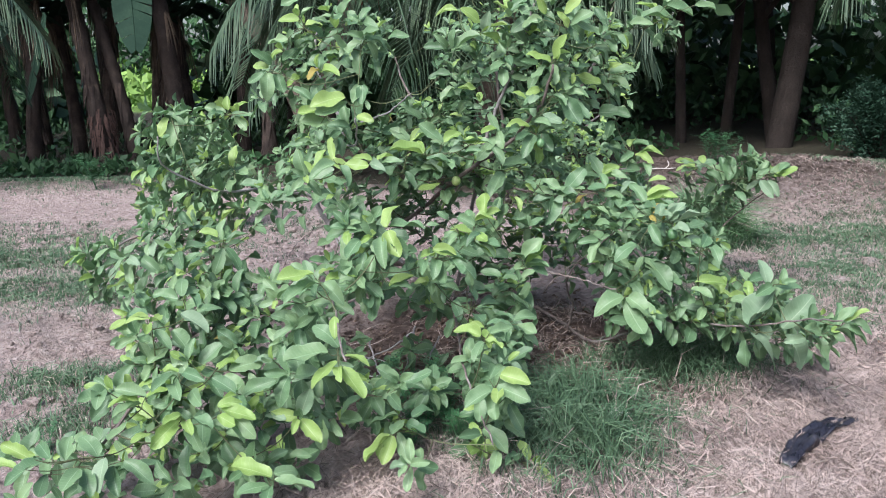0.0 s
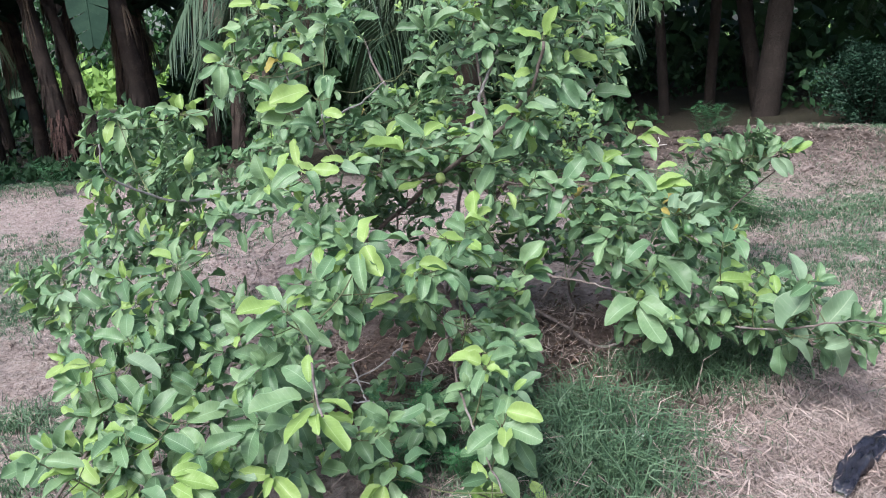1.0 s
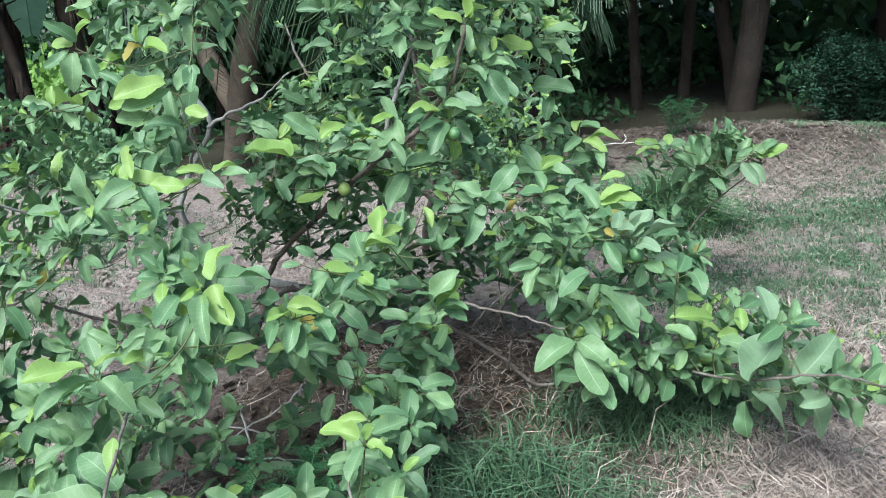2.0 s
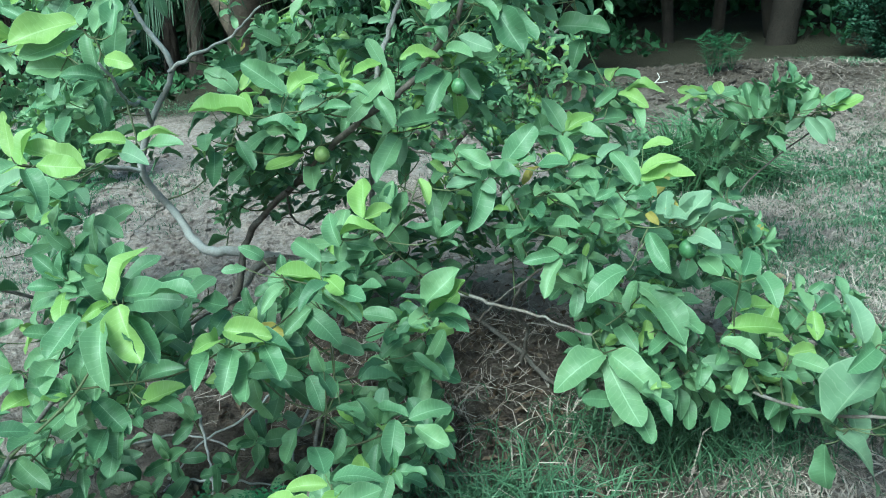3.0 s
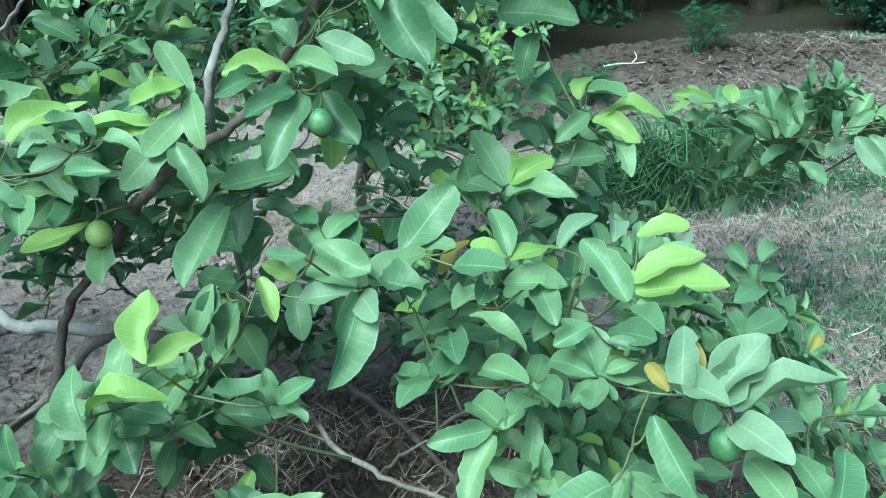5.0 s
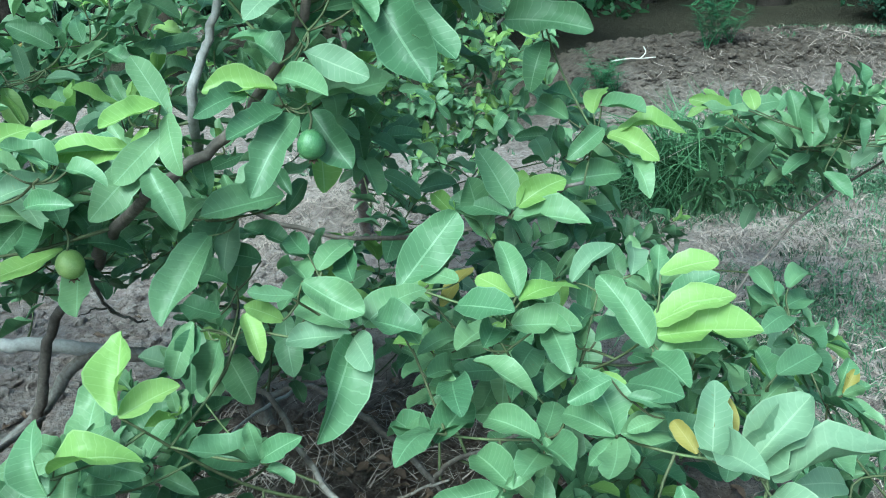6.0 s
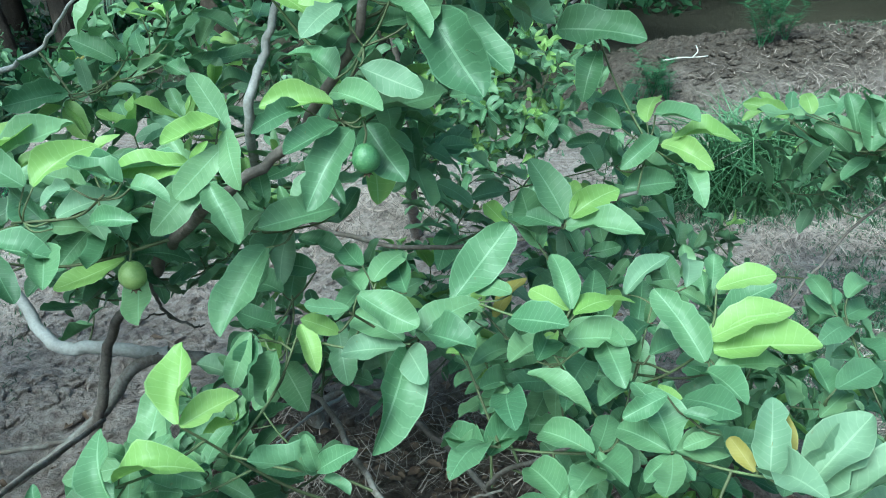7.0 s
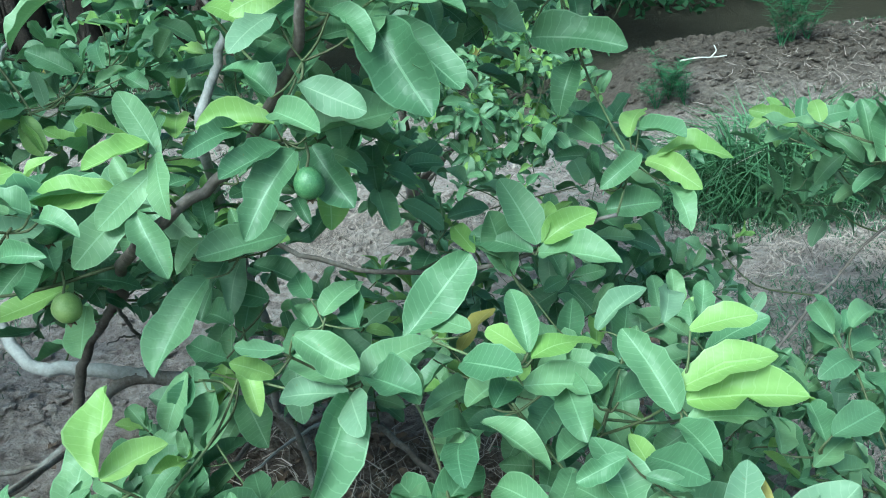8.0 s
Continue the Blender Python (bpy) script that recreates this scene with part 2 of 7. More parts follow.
def soil_material():
    """Sandy soil: pinkish sand, damp brown earth, thin green and dry cover where grass grows or has died."""
    mat, nodes, links, bsdf = material("sandy_soil")
    pos = nodes.new("ShaderNodeNewGeometry").outputs["Position"]
    big = noise_node(nodes, links, 0.55, 4, 0.55, pos)
    mid = noise_node(nodes, links, 3.2, 6, 0.65, pos)
    small = noise_node(nodes, links, 26.0, 6, 0.7, pos)
    grain = noise_node(nodes, links, 190.0, 3, 0.6, pos)
    sand = ramp_node(nodes, links, small, [(0.28, (0.22, 0.165, 0.155)), (0.48, (0.43, 0.345, 0.325)), (0.70, (0.62, 0.525, 0.50))])
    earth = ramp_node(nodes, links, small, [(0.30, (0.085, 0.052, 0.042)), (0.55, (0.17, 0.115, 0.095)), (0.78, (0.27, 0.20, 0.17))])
    lump = noise_node(nodes, links, 9.0, 5, 0.65, pos)
    damp = math_node(nodes, links, "MULTIPLY", math_node(nodes, links, "SUBTRACT", mid, 0.56), 2.2, True)
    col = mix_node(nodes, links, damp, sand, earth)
    col = mix_node(nodes, links, math_node(nodes, links, "MULTIPLY", math_node(nodes, links, "MULTIPLY", math_node(nodes, links, "SUBTRACT", lump, 0.52), 7.0, True), 0.34), col, (0.15, 0.115, 0.10))
    sep = nodes.new("ShaderNodeSeparateXYZ")
    links.new(pos, sep.inputs[0])
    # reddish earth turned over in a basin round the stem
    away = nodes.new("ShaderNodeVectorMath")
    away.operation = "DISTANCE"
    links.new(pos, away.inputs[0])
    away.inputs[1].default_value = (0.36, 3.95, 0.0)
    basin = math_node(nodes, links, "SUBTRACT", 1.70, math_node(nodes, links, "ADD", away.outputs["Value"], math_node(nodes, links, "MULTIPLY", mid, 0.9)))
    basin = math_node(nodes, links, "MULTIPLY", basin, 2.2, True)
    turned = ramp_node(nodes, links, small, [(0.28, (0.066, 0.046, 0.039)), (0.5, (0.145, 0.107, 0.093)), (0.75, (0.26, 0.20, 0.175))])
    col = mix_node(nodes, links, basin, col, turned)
    # bank soil darkened towards the grove: the shade of the woods put into the colour
    bank_shade = math_node(nodes, links, "MULTIPLY", math_node(nodes, links, "SUBTRACT", math_node(nodes, links, "ADD", sep.outputs[1], mid), 8.0), 1.6, True)
    bank_shade = math_node(nodes, links, "MULTIPLY", bank_shade, math_node(nodes, links, "MULTIPLY", math_node(nodes, links, "SUBTRACT", sep.outputs[0], 0.4), 1.5, True))
    col = mix_node(nodes, links, math_node(nodes, links, "MULTIPLY", bank_shade, 0.9), col, ramp_node(nodes, links, small, [(0.30, (0.052, 0.040, 0.033)), (0.55, (0.105, 0.082, 0.068)), (0.78, (0.19, 0.155, 0.13))]))
    # forest floor of leaf mould behind the berm, crop field far off
    # mould edge drawn nearer about x 0.6, painting in shaded ground beside the berm
    shade_reach = math_node(nodes, links, "SUBTRACT", 1.0, math_node(nodes, links, "MULTIPLY", math_node(nodes, links, "ABSOLUTE", math_node(nodes, links, "SUBTRACT", sep.outputs[0], 0.6)), 0.7), True)
    edge_at = math_node(nodes, links, "SUBTRACT", 10.3, math_node(nodes, links, "MULTIPLY", shade_reach, 1.5))
    mould_at = math_node(nodes, links, "MULTIPLY", math_node(nodes, links, "SUBTRACT", math_node(nodes, links, "ADD", sep.outputs[1], math_node(nodes, links, "MULTIPLY", mid, 2.0)), edge_at), 0.9, True)
    mould = ramp_node(nodes, links, small, [(0.3, (0.034, 0.032, 0.022)), (0.6, (0.07, 0.064, 0.044)), (0.8, (0.11, 0.092, 0.07))])
    col = mix_node(nodes, links, mould_at, col, mould)
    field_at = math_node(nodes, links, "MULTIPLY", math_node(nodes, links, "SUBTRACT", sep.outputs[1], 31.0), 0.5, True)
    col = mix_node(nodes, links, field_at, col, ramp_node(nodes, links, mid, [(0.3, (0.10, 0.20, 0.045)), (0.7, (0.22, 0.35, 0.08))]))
    green_at = math_node(nodes, links, "MULTIPLY", math_node(nodes, links, "SUBTRACT", big, 0.52), 2.2, True)
    col = mix_node(nodes, links, math_node(nodes, links, "MULTIPLY", green_at, 0.45), col, (0.16, 0.18, 0.11))
    links.new(mix_node(nodes, links, math_node(nodes, links, "MULTIPLY", grain, 0.22), col, (0.12, 0.09, 0.08)), bsdf.inputs["Base Color"])
    bsdf.inputs["Roughness"].default_value = 0.92
    bsdf.inputs["Specular IOR Level"].default_value = 0.15
    relief = math_node(nodes, links, "ADD", math_node(nodes, links, "ADD", math_node(nodes, links, "MULTIPLY", small, 1.0), math_node(nodes, links, "MULTIPLY", lump, 1.2)), math_node(nodes, links, "MULTIPLY", grain, 0.25))
    links.new(bump_node(nodes, links, relief, 1.0, 0.07), bsdf.inputs["Normal"])
    return mat


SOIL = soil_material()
PLASTIC = plastic_material()

# ---------------------------------------------------------------- mesh helpers
rng = random.Random(11)


def rand_vec(r):
    return Vector((r.uniform(-1, 1), r.uniform(-1, 1), r.uniform(-1, 1)))


class Builder:
    """Collects faces of one mesh."""

    def __init__(self):
        self.verts, self.faces, self.mats, self.uvs = [], [], [], []

    def add(self, verts, faces, mat=0, uvs=None):
        o = len(self.verts)
        self.verts.extend(verts)
        for f in faces:
            self.faces.append([o + i for i in f])
            self.mats.append(mat)
            self.uvs.append([uvs[i] for i in f] if uvs else [(0.5, 0.5)] * len(f))

    def mesh(self, name, materials, smooth=True):
        me = bpy.data.meshes.new(name)
        me.from_pydata([tuple(v) for v in self.verts], [], self.faces)
        for m in materials:
            me.materials.append(m)
        me.polygons.foreach_set("material_index", self.mats)
        if smooth:
            me.polygons.foreach_set("use_smooth", [True] * len(self.faces))
        layer = me.uv_layers.new(name="blade")
        layer.data.foreach_set("uv", [c for f in self.uvs for p in f for c in p])
        me.update()
        return me


def part(name, mesh, parent, label="", matrix=None, kind=""):
    ob = new(name, mesh)
    ob.parent = parent
    if matrix is not None:
        ob.matrix_basis = matrix
    return tagged(ob, label, kind=kind)


def spline(points, steps=6):
    """Smooth line through the points."""
    p = [Vector(q) for q in points]
    if len(p) == 2:
        return [p[0].lerp(p[1], i / steps) for i in range(steps + 1)]
    p = [2 * p[0] - p[1], *p, 2 * p[-1] - p[-2]]
    out = []
    for a, b, c, d in zip(p, p[1:], p[2:], p[3:]):
        for i in range(steps):
            t = i / steps
            out.append(0.5 * (2 * b + (c - a) * t + (2 * a - 5 * b + 4 * c - d) * t * t + (3 * b - a - 3 * c + d) * t ** 3))
    out.append(p[-2])
    return out


def tube(b, line, r0, r1, sides=6, mat=0, knots=0.0, r=rng):
    """Tapered tube along a line, with slight swellings."""
    verts, faces = [], []
    n = len(line)
    side = Vector((0.31, 0.87, 0.2))
    for i, p in enumerate(line):
        d = (line[min(i + 1, n - 1)] - line[max(i - 1, 0)]).normalized()
        u = d.cross(side)
        if u.length < 0.1:
            u = d.cross(Vector((1, 0, 0)))
        u.normalize()
        w = d.cross(u)
        rad = (r0 + (r1 - r0) * i / (n - 1)) * (1 + knots * r.uniform(-1, 1))
        for k in range(sides):
            a = 2 * math.pi * k / sides
            verts.append(p + rad * (math.cos(a) * u + math.sin(a) * w))
    for i in range(n - 1):
        for k in range(sides):
            k2 = (k + 1) % sides
            faces.append((i * sides + k, i * sides + k2, (i + 1) * sides + k2, (i + 1) * sides + k))
    faces.append(tuple(range((n - 1) * sides, n * sides)))
    b.add(verts, faces, mat)


def ribbon(b, line, w0, w1, up, mat=0):
    """Flat tapering strip along a line."""
    verts, faces = [], []
    n = len(line)
    for i, p in enumerate(line):
        d = line[min(i + 1, n - 1)] - line[max(i - 1, 0)]
        s = d.cross(up)
        s = s.normalized() if s.length > 1e-6 else Vector((1, 0, 0))
        w = w0 + (w1 - w0) * i / (n - 1)
        verts += [p - s * w / 2, p + s * w / 2]
        if i:
            faces.append((2 * i - 2, 2 * i - 1, 2 * i + 1, 2 * i))
    b.add(verts, faces, mat)


BLADE_ROWS = (0.0, 0.05, 0.13, 0.24, 0.36, 0.48, 0.60, 0.71, 0.81, 0.89, 0.95, 0.985, 1.0)


def blade(r, ratio, curl, fold, wave, twist, bite):
    """A guava leaf of length 1 along +y, upper side to +z: short stalk, broad blunt blade, folded at the midrib, arched, twisted and wavy, some gnawed at the edge."""
    verts, uvs, faces = [], [], []
    cols = (-1.0, -0.55, 0.0, 0.55, 1.0)
    ph, skew, bias = r.uniform(0, 6), r.uniform(-0.08, 0.08), r.uniform(0.88, 1.16)
    for n, v in enumerate(BLADE_ROWS):
        y = 0.05 + 0.95 * v
        half = 0.5 * ratio * max(0.05 if v < 0.5 else 0.02, (1 - abs(2 * v ** bias - 1) ** (2.2 if v < 0.5 else 2.5))) ** (0.58 if v < 0.5 else 0.62)
        bend = curl * v * v
        ca, sa = math.cos(twist * v), math.sin(twist * v)
        for c in cols:
            edge = 1 + 0.06 * math.sin(7 * v + ph * 2 + c) + 0.035 * math.sin(15 * v + ph) + 0.02 * (-1) ** n
            if bite and n == bite and c > 0:
                edge *= 0.7
            x = c * half * edge
            z = abs(c) ** 1.4 * half * fold + wave * abs(c) * half * math.sin(8 * v + ph + (1.7 if c > 0 else 0)) + 0.05 * abs(c) * half * math.sin(21 * v + 3 * ph + c)
            verts.append((x * ca - z * sa + skew * v * v, y * (1 - 0.22 * abs(curl) * v), x * sa + z * ca - 0.5 * bend))
            uvs.append((0.5 + 0.5 * c, v))
    for i in range(len(BLADE_ROWS) - 1):
        for k in range(4):
            a = i * 5 + k
            faces.append((a, a + 1, a + 6, a + 5))
    return verts, faces, uvs


blade_rng = random.Random(5)
CURLS = [(0.15, 0.35, 0.55, 0.8, -0.25, 0.45, 1.0, 0.25)[k % 8] for k in range(32)]
BLADES = [blade(blade_rng, blade_rng.uniform(0.32, 0.48), curl, blade_rng.uniform(0.15, 0.95), blade_rng.uniform(0.10, 0.45), blade_rng.uniform(-0.6, 0.6), blade_rng.choice((0, 0, 0, 0, 5, 7))) for curl in CURLS]


def frame_of(origin, axis, normal, scale):
    y = axis.normalized()
    x = y.cross(normal)
    x = x.normalized() if x.length > 1e-4 else y.orthogonal().normalized()
    z = x.cross(y)
    return Matrix.Translation(origin) @ Matrix((x, y, z)).transposed().to_4x4() @ Matrix.Scale(scale, 4)


# ---------------------------------------------------------------- ground
def ground_height(x, y):
    crest = 8.45 + 0.12 * noise.noise((x * 1.3, 0.0, 8.8))
    berm = (0.38 - 0.08 * min(max(x - 3.2, 0.0), 2.0)) * math.exp(-(abs((y - crest) / (0.62 if y < crest else 1.5)) ** 2.4)) / (1 + math.exp(-(x - 1.36) * 7.0))
    berm += 0.16 * math.exp(-(((y - 9.9) / 1.0) ** 2)) * (1 / (1 + math.exp((x + 2.2) * 1.5)))
    near = math.exp(-((y - 4) / 9) ** 2) * math.exp(-(x / 9) ** 2)
    swell = 0.03 * noise.noise((x * 3.7, y * 3.7, 6.6)) + 0.05 * noise.noise((x * 0.5, y * 0.5, 1.7)) + 0.035 * noise.noise((x * 1.9, y * 1.9, 4.1))
    fine = 0.026 * noise.noise((x * 7, y * 7, 2.2)) + 0.022 * noise.noise((x * 19, y * 19, 7.7)) + 0.008 * abs(noise.noise((x * 33, y * 33, 3.1)))
    return berm + (swell + fine) * max(near, 0.15)


def build_ground():
    n = 420
    steps = [2 * i / n - 1 for i in range(n + 1)]
    span = [4.6 * s + 900 * s ** 11 for s in steps]
    verts = [(x, y + 3.9, ground_height(x, y + 3.9) if abs(x) < 40 and abs(y) < 40 else 0.0) for y in span for x in span]
    b = Builder()
    b.add(verts, [(j * (n + 1) + i, j * (n + 1) + i + 1, (j + 1) * (n + 1) + i + 1, (j + 1) * (n + 1) + i) for j in range(n) for i in range(n)])
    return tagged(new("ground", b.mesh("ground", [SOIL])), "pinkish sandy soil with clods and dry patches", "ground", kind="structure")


ground = build_ground()

# ---------------------------------------------------------------- guava tree
SHOOTS_OUTER_A = [
    (-1.70, 3.89, 0.49), (-1.68, 3.82, 0.55), (-1.62, 4.50, 0.77), (-1.57, 3.69, 0.47), (-1.52, 4.27, 0.90), (-1.41, 3.60, 0.62),
    (-1.39, 4.20, 0.78), (-1.37, 4.05, 1.00), (-1.33, 4.36, 0.79), (-1.30, 4.15, 0.93), (-1.28, 4.96, 1.17), (-1.25, 3.63, 0.64),
    (-1.22, 3.79, 0.71), (-1.19, 4.16, 0.71), (-1.18, 3.20, 0.59), (-1.15, 3.90, 0.66), (-1.14, 4.12, 0.99), (-1.12, 3.04, 0.38),
    (-1.11, 2.15, 0.30), (-1.10, 3.83, 0.62), (-1.07, 2.39, 0.20), (-1.07, 3.45, 0.62), (-1.06, 3.96, 0.67), (-1.06, 4.07, 0.81),
    (-1.05, 4.19, 0.92), (-1.02, 2.63, 0.32), (-0.99, 2.76, 0.55), (-0.97, 2.44, 0.19), (-0.95, 4.03, 0.72), (-0.94, 2.63, 0.31),
    (-0.93, 2.82, 0.60), (-0.91, 3.71, 0.61),
]
SHOOTS_OUTER_B = [
    (-0.90, 2.71, 0.39), (-0.89, 2.13, 0.25), (-0.88, 3.01, 0.50), (-0.87, 3.02, 0.64), (-0.84, 2.59, 0.33), (-0.84, 3.36, 0.56),
    (-0.83, 2.45, 0.29), (-0.83, 2.70, 0.48), (-0.77, 2.51, 0.38), (-0.75, 2.93, 0.47), (-0.74, 2.71, 0.43), (-0.71, 2.52, 0.46),
    (-0.66, 2.85, 0.43), (-0.65, 3.36, 0.91), (-0.62, 3.75, 1.46), (-0.61, 2.28, 0.25), (-0.59, 2.90, 0.50), (-0.59, 3.96, 1.61),
    (-0.52, 3.99, 1.53), (-0.50, 2.36, 0.41), (-0.46, 3.69, 1.38), (-0.46, 3.98, 1.64), (-0.45, 2.61, 0.43), (-0.44, 2.45, 0.37),
    (-0.40, 3.79, 1.57), (-0.39, 3.90, 1.60), (-0.36, 2.45, 0.44), (-0.33, 2.43, 0.30), (-0.27, 4.55, 1.09), (-0.26, 3.69, 1.48),
    (-0.25, 3.92, 1.52), (-0.21, 3.07, 0.62),
]
SHOOTS_OUTER_C = [
    (-0.19, 4.08, 0.84), (-0.19, 4.10, 0.91), (-0.16, 4.02, 0.98), (-0.16, 4.20, 0.79), (-0.15, 2.97, 0.77), (-0.15, 4.51, 1.15),
    (-0.11, 4.74, 1.16), (-0.08, 2.72, 0.17), (-0.06, 4.43, 1.07), (-0.04, 3.96, 0.96), (-0.00, 4.56, 1.13), (0.02, 4.12, 1.01),
    (0.03, 3.28, 0.52), (0.03, 3.99, 0.94), (0.04, 3.92, 0.90), (0.05, 2.84, 0.23), (0.05, 4.46, 1.44), (0.06, 4.24, 0.98),
    (0.07, 3.84, 1.02), (0.10, 4.37, 1.04), (0.11, 3.96, 1.36), (0.13, 4.50, 1.13), (0.15, 4.05, 1.04), (0.20, 4.16, 0.88),
    (0.21, 3.91, 0.62), (0.21, 3.96, 1.43), (0.23, 2.68, 0.09), (0.24, 4.36, 0.51), (0.36, 3.96, 1.50), (0.37, 3.86, 1.60),
    (0.39, 3.55, 0.45), (0.39, 4.40, 0.54),
]
SHOOTS_OUTER_D = [
    (0.40, 4.63, 0.55), (0.46, 3.86, 1.50), (0.50, 4.44, 0.59), (0.51, 3.95, 1.07), (0.67, 3.95, 1.34), (0.73, 4.04, 1.26),
    (0.77, 4.24, 1.37), (0.90, 3.30, 0.37), (0.91, 4.15, 0.89), (0.93, 3.53, 0.43), (1.13, 4.28, 1.62), (1.22, 3.49, 0.40),
    (1.25, 3.44, 0.32), (1.40, 3.49, 0.37), (1.42, 4.98, 0.75), (1.47, 3.90, 0.34), (1.52, 3.98, 0.22), 
    (1.82, 3.99, 0.15), (1.83, 4.70, 0.74), (2.17, 4.39, -0.02),
]
SHOOTS_BEHIND_A = [
    (-1.43, 4.45, 0.86), (-1.42, 4.63, 0.73), (-1.39, 4.48, 1.05), (-1.38, 4.66, 0.83), (-1.28, 4.55, 1.09), (-1.23, 4.86, 0.85),
    (-1.18, 4.55, 0.99), (-1.18, 4.63, 0.86), (-1.03, 2.01, 0.23), (-1.01, 2.27, 0.23), (-0.97, 2.83, 0.37), (-0.94, 2.69, 0.50),
    (-0.93, 2.07, 0.20), (-0.91, 3.61, 0.65), (-0.89, 2.65, 0.29), (-0.88, 2.64, 0.20), (-0.85, 2.83, 0.34), (-0.84, 3.65, 0.45),
    (-0.83, 2.58, 0.34), (-0.83, 3.40, 0.41), (-0.82, 2.91, 0.21), (-0.80, 2.62, 0.27), (-0.80, 2.65, 0.38), (-0.80, 3.04, 0.38),
    (-0.80, 3.04, 0.47), (-0.80, 4.19, 1.31), (-0.79, 2.09, 0.25), (-0.79, 2.18, 0.26), (-0.77, 2.91, 0.42), (-0.75, 2.46, 0.33),
    (-0.74, 2.81, 0.58), (-0.74, 2.89, 0.60),
]
SHOOTS_BEHIND_B = [
    (-0.72, 2.53, 0.28), (-0.70, 3.67, 0.44), (-0.69, 2.77, 0.23), (-0.69, 3.04, 0.37), (-0.67, 2.67, 0.31), (-0.64, 2.99, 0.54),
    (-0.64, 4.15, 1.01), (-0.63, 4.14, 1.26), (-0.62, 2.33, 0.22), (-0.62, 2.48, 0.21), (-0.61, 2.62, 0.32), (-0.60, 2.86, 0.41),
    (-0.60, 4.05, 0.94), (-0.57, 3.75, 1.05), (-0.56, 3.00, 0.25), (-0.54, 2.34, 0.30), (-0.54, 2.43, 0.31), (-0.54, 3.76, 1.12),
    (-0.48, 2.53, 0.33), (-0.48, 3.98, 1.11), (-0.46, 3.83, 1.10), (-0.44, 2.43, 0.32), (-0.43, 3.31, 0.90), (-0.38, 2.38, 0.21),
    (-0.37, 2.75, 0.48), (-0.37, 2.94, 0.40), (-0.37, 3.66, 1.14), (-0.35, 3.16, 0.64), (-0.33, 3.43, 0.55), (-0.32, 2.72, 0.67),
    (-0.32, 3.51, 1.15), (-0.19, 3.31, 0.51),
]
SHOOTS_BEHIND_C = [
    (-0.16, 4.61, 0.97), (-0.15, 2.93, 0.22), (-0.14, 4.14, 0.86), (-0.14, 4.57, 0.67), (-0.13, 4.43, 1.02), (-0.12, 4.41, 0.86),
    (-0.10, 3.21, 0.55), (-0.08, 4.80, 0.82), (-0.07, 4.59, 0.90), (-0.04, 4.50, 0.84), (-0.03, 3.95, 0.95), (-0.01, 3.22, 0.56),
    (-0.01, 3.71, 0.47), (0.01, 4.01, 0.87), (0.04, 3.57, 0.42), (0.04, 3.62, 0.56), (0.05, 4.69, 0.66), (0.06, 4.71, 1.04),
    (0.08, 4.77, 0.95), (0.13, 3.66, 0.57), (0.14, 4.29, 1.29), (0.15, 3.36, 0.63), (0.15, 4.19, 0.57), (0.16, 4.15, 0.91),
    (0.18, 3.54, 0.65), (0.18, 4.05, 1.32), (0.19, 2.95, 0.31), (0.19, 3.93, 0.98), (0.20, 3.10, 0.24), (0.22, 2.73, 0.21),
    (0.23, 2.97, 0.23), (0.25, 3.29, 0.31),
]
SHOOTS_BEHIND_D = [
    (0.25, 3.37, 0.30), (0.25, 4.00, 0.64), (0.25, 4.11, 1.48), (0.26, 3.06, 0.31), (0.29, 3.23, 0.35), (0.30, 3.57, 0.32),
    (0.30, 3.71, 0.24), (0.30, 4.29, 1.04), (0.31, 3.63, 0.43), (0.32, 2.66, 0.30), (0.32, 3.19, 0.23), (0.32, 3.84, 0.94),
    (0.33, 2.89, 0.22), (0.33, 3.95, 0.89), (0.34, 4.21, 0.90), (0.35, 3.56, 0.21), (0.39, 4.20, 1.04), (0.40, 4.17, 0.97),
    (0.45, 3.93, 1.19), (0.46, 4.11, 0.65), (0.48, 3.90, 1.05), (0.52, 3.98, 1.08), (0.52, 4.19, 1.01), (0.55, 4.14, 1.14),
    (0.57, 4.07, 0.98), (0.58, 3.89, 1.37), (0.59, 4.20, 1.25), (0.61, 4.10, 1.31), (0.62, 3.90, 0.64), (0.63, 4.08, 0.47),
    (0.63, 4.75, 0.43), (0.64, 3.83, 0.75),
]
SHOOTS_BEHIND_E = [
    (0.66, 3.99, 0.61), (0.66, 4.02, 0.54), (0.68, 3.87, 0.67), (0.72, 3.98, 1.48), (0.72, 4.20, 1.21), (0.74, 3.98, 0.62),
    (0.75, 3.90, 0.68), (0.75, 4.01, 0.54), (0.76, 3.77, 0.48), (0.77, 3.81, 0.64), (0.78, 3.89, 0.51), (0.80, 4.09, 0.52),
    (0.80, 4.25, 0.78), (0.81, 3.75, 0.54), (0.81, 4.43, 0.46), (0.83, 3.77, 0.39), (0.83, 3.94, 0.66), (0.83, 4.00, 0.55),
    (0.83, 4.15, 0.71), (0.86, 3.79, 0.29), (0.86, 4.34, 0.75), (0.87, 3.71, 0.28), (0.87, 3.71, 0.46), (0.87, 4.10, 0.66),
    (0.88, 4.29, 1.27), (0.89, 3.57, 0.44), (0.90, 3.86, 0.54), (0.90, 4.18, 0.50), (0.90, 4.48, 0.55), (0.91, 3.59, 0.68),
    (0.91, 3.95, 0.65), (0.92, 3.96, 0.50),
]
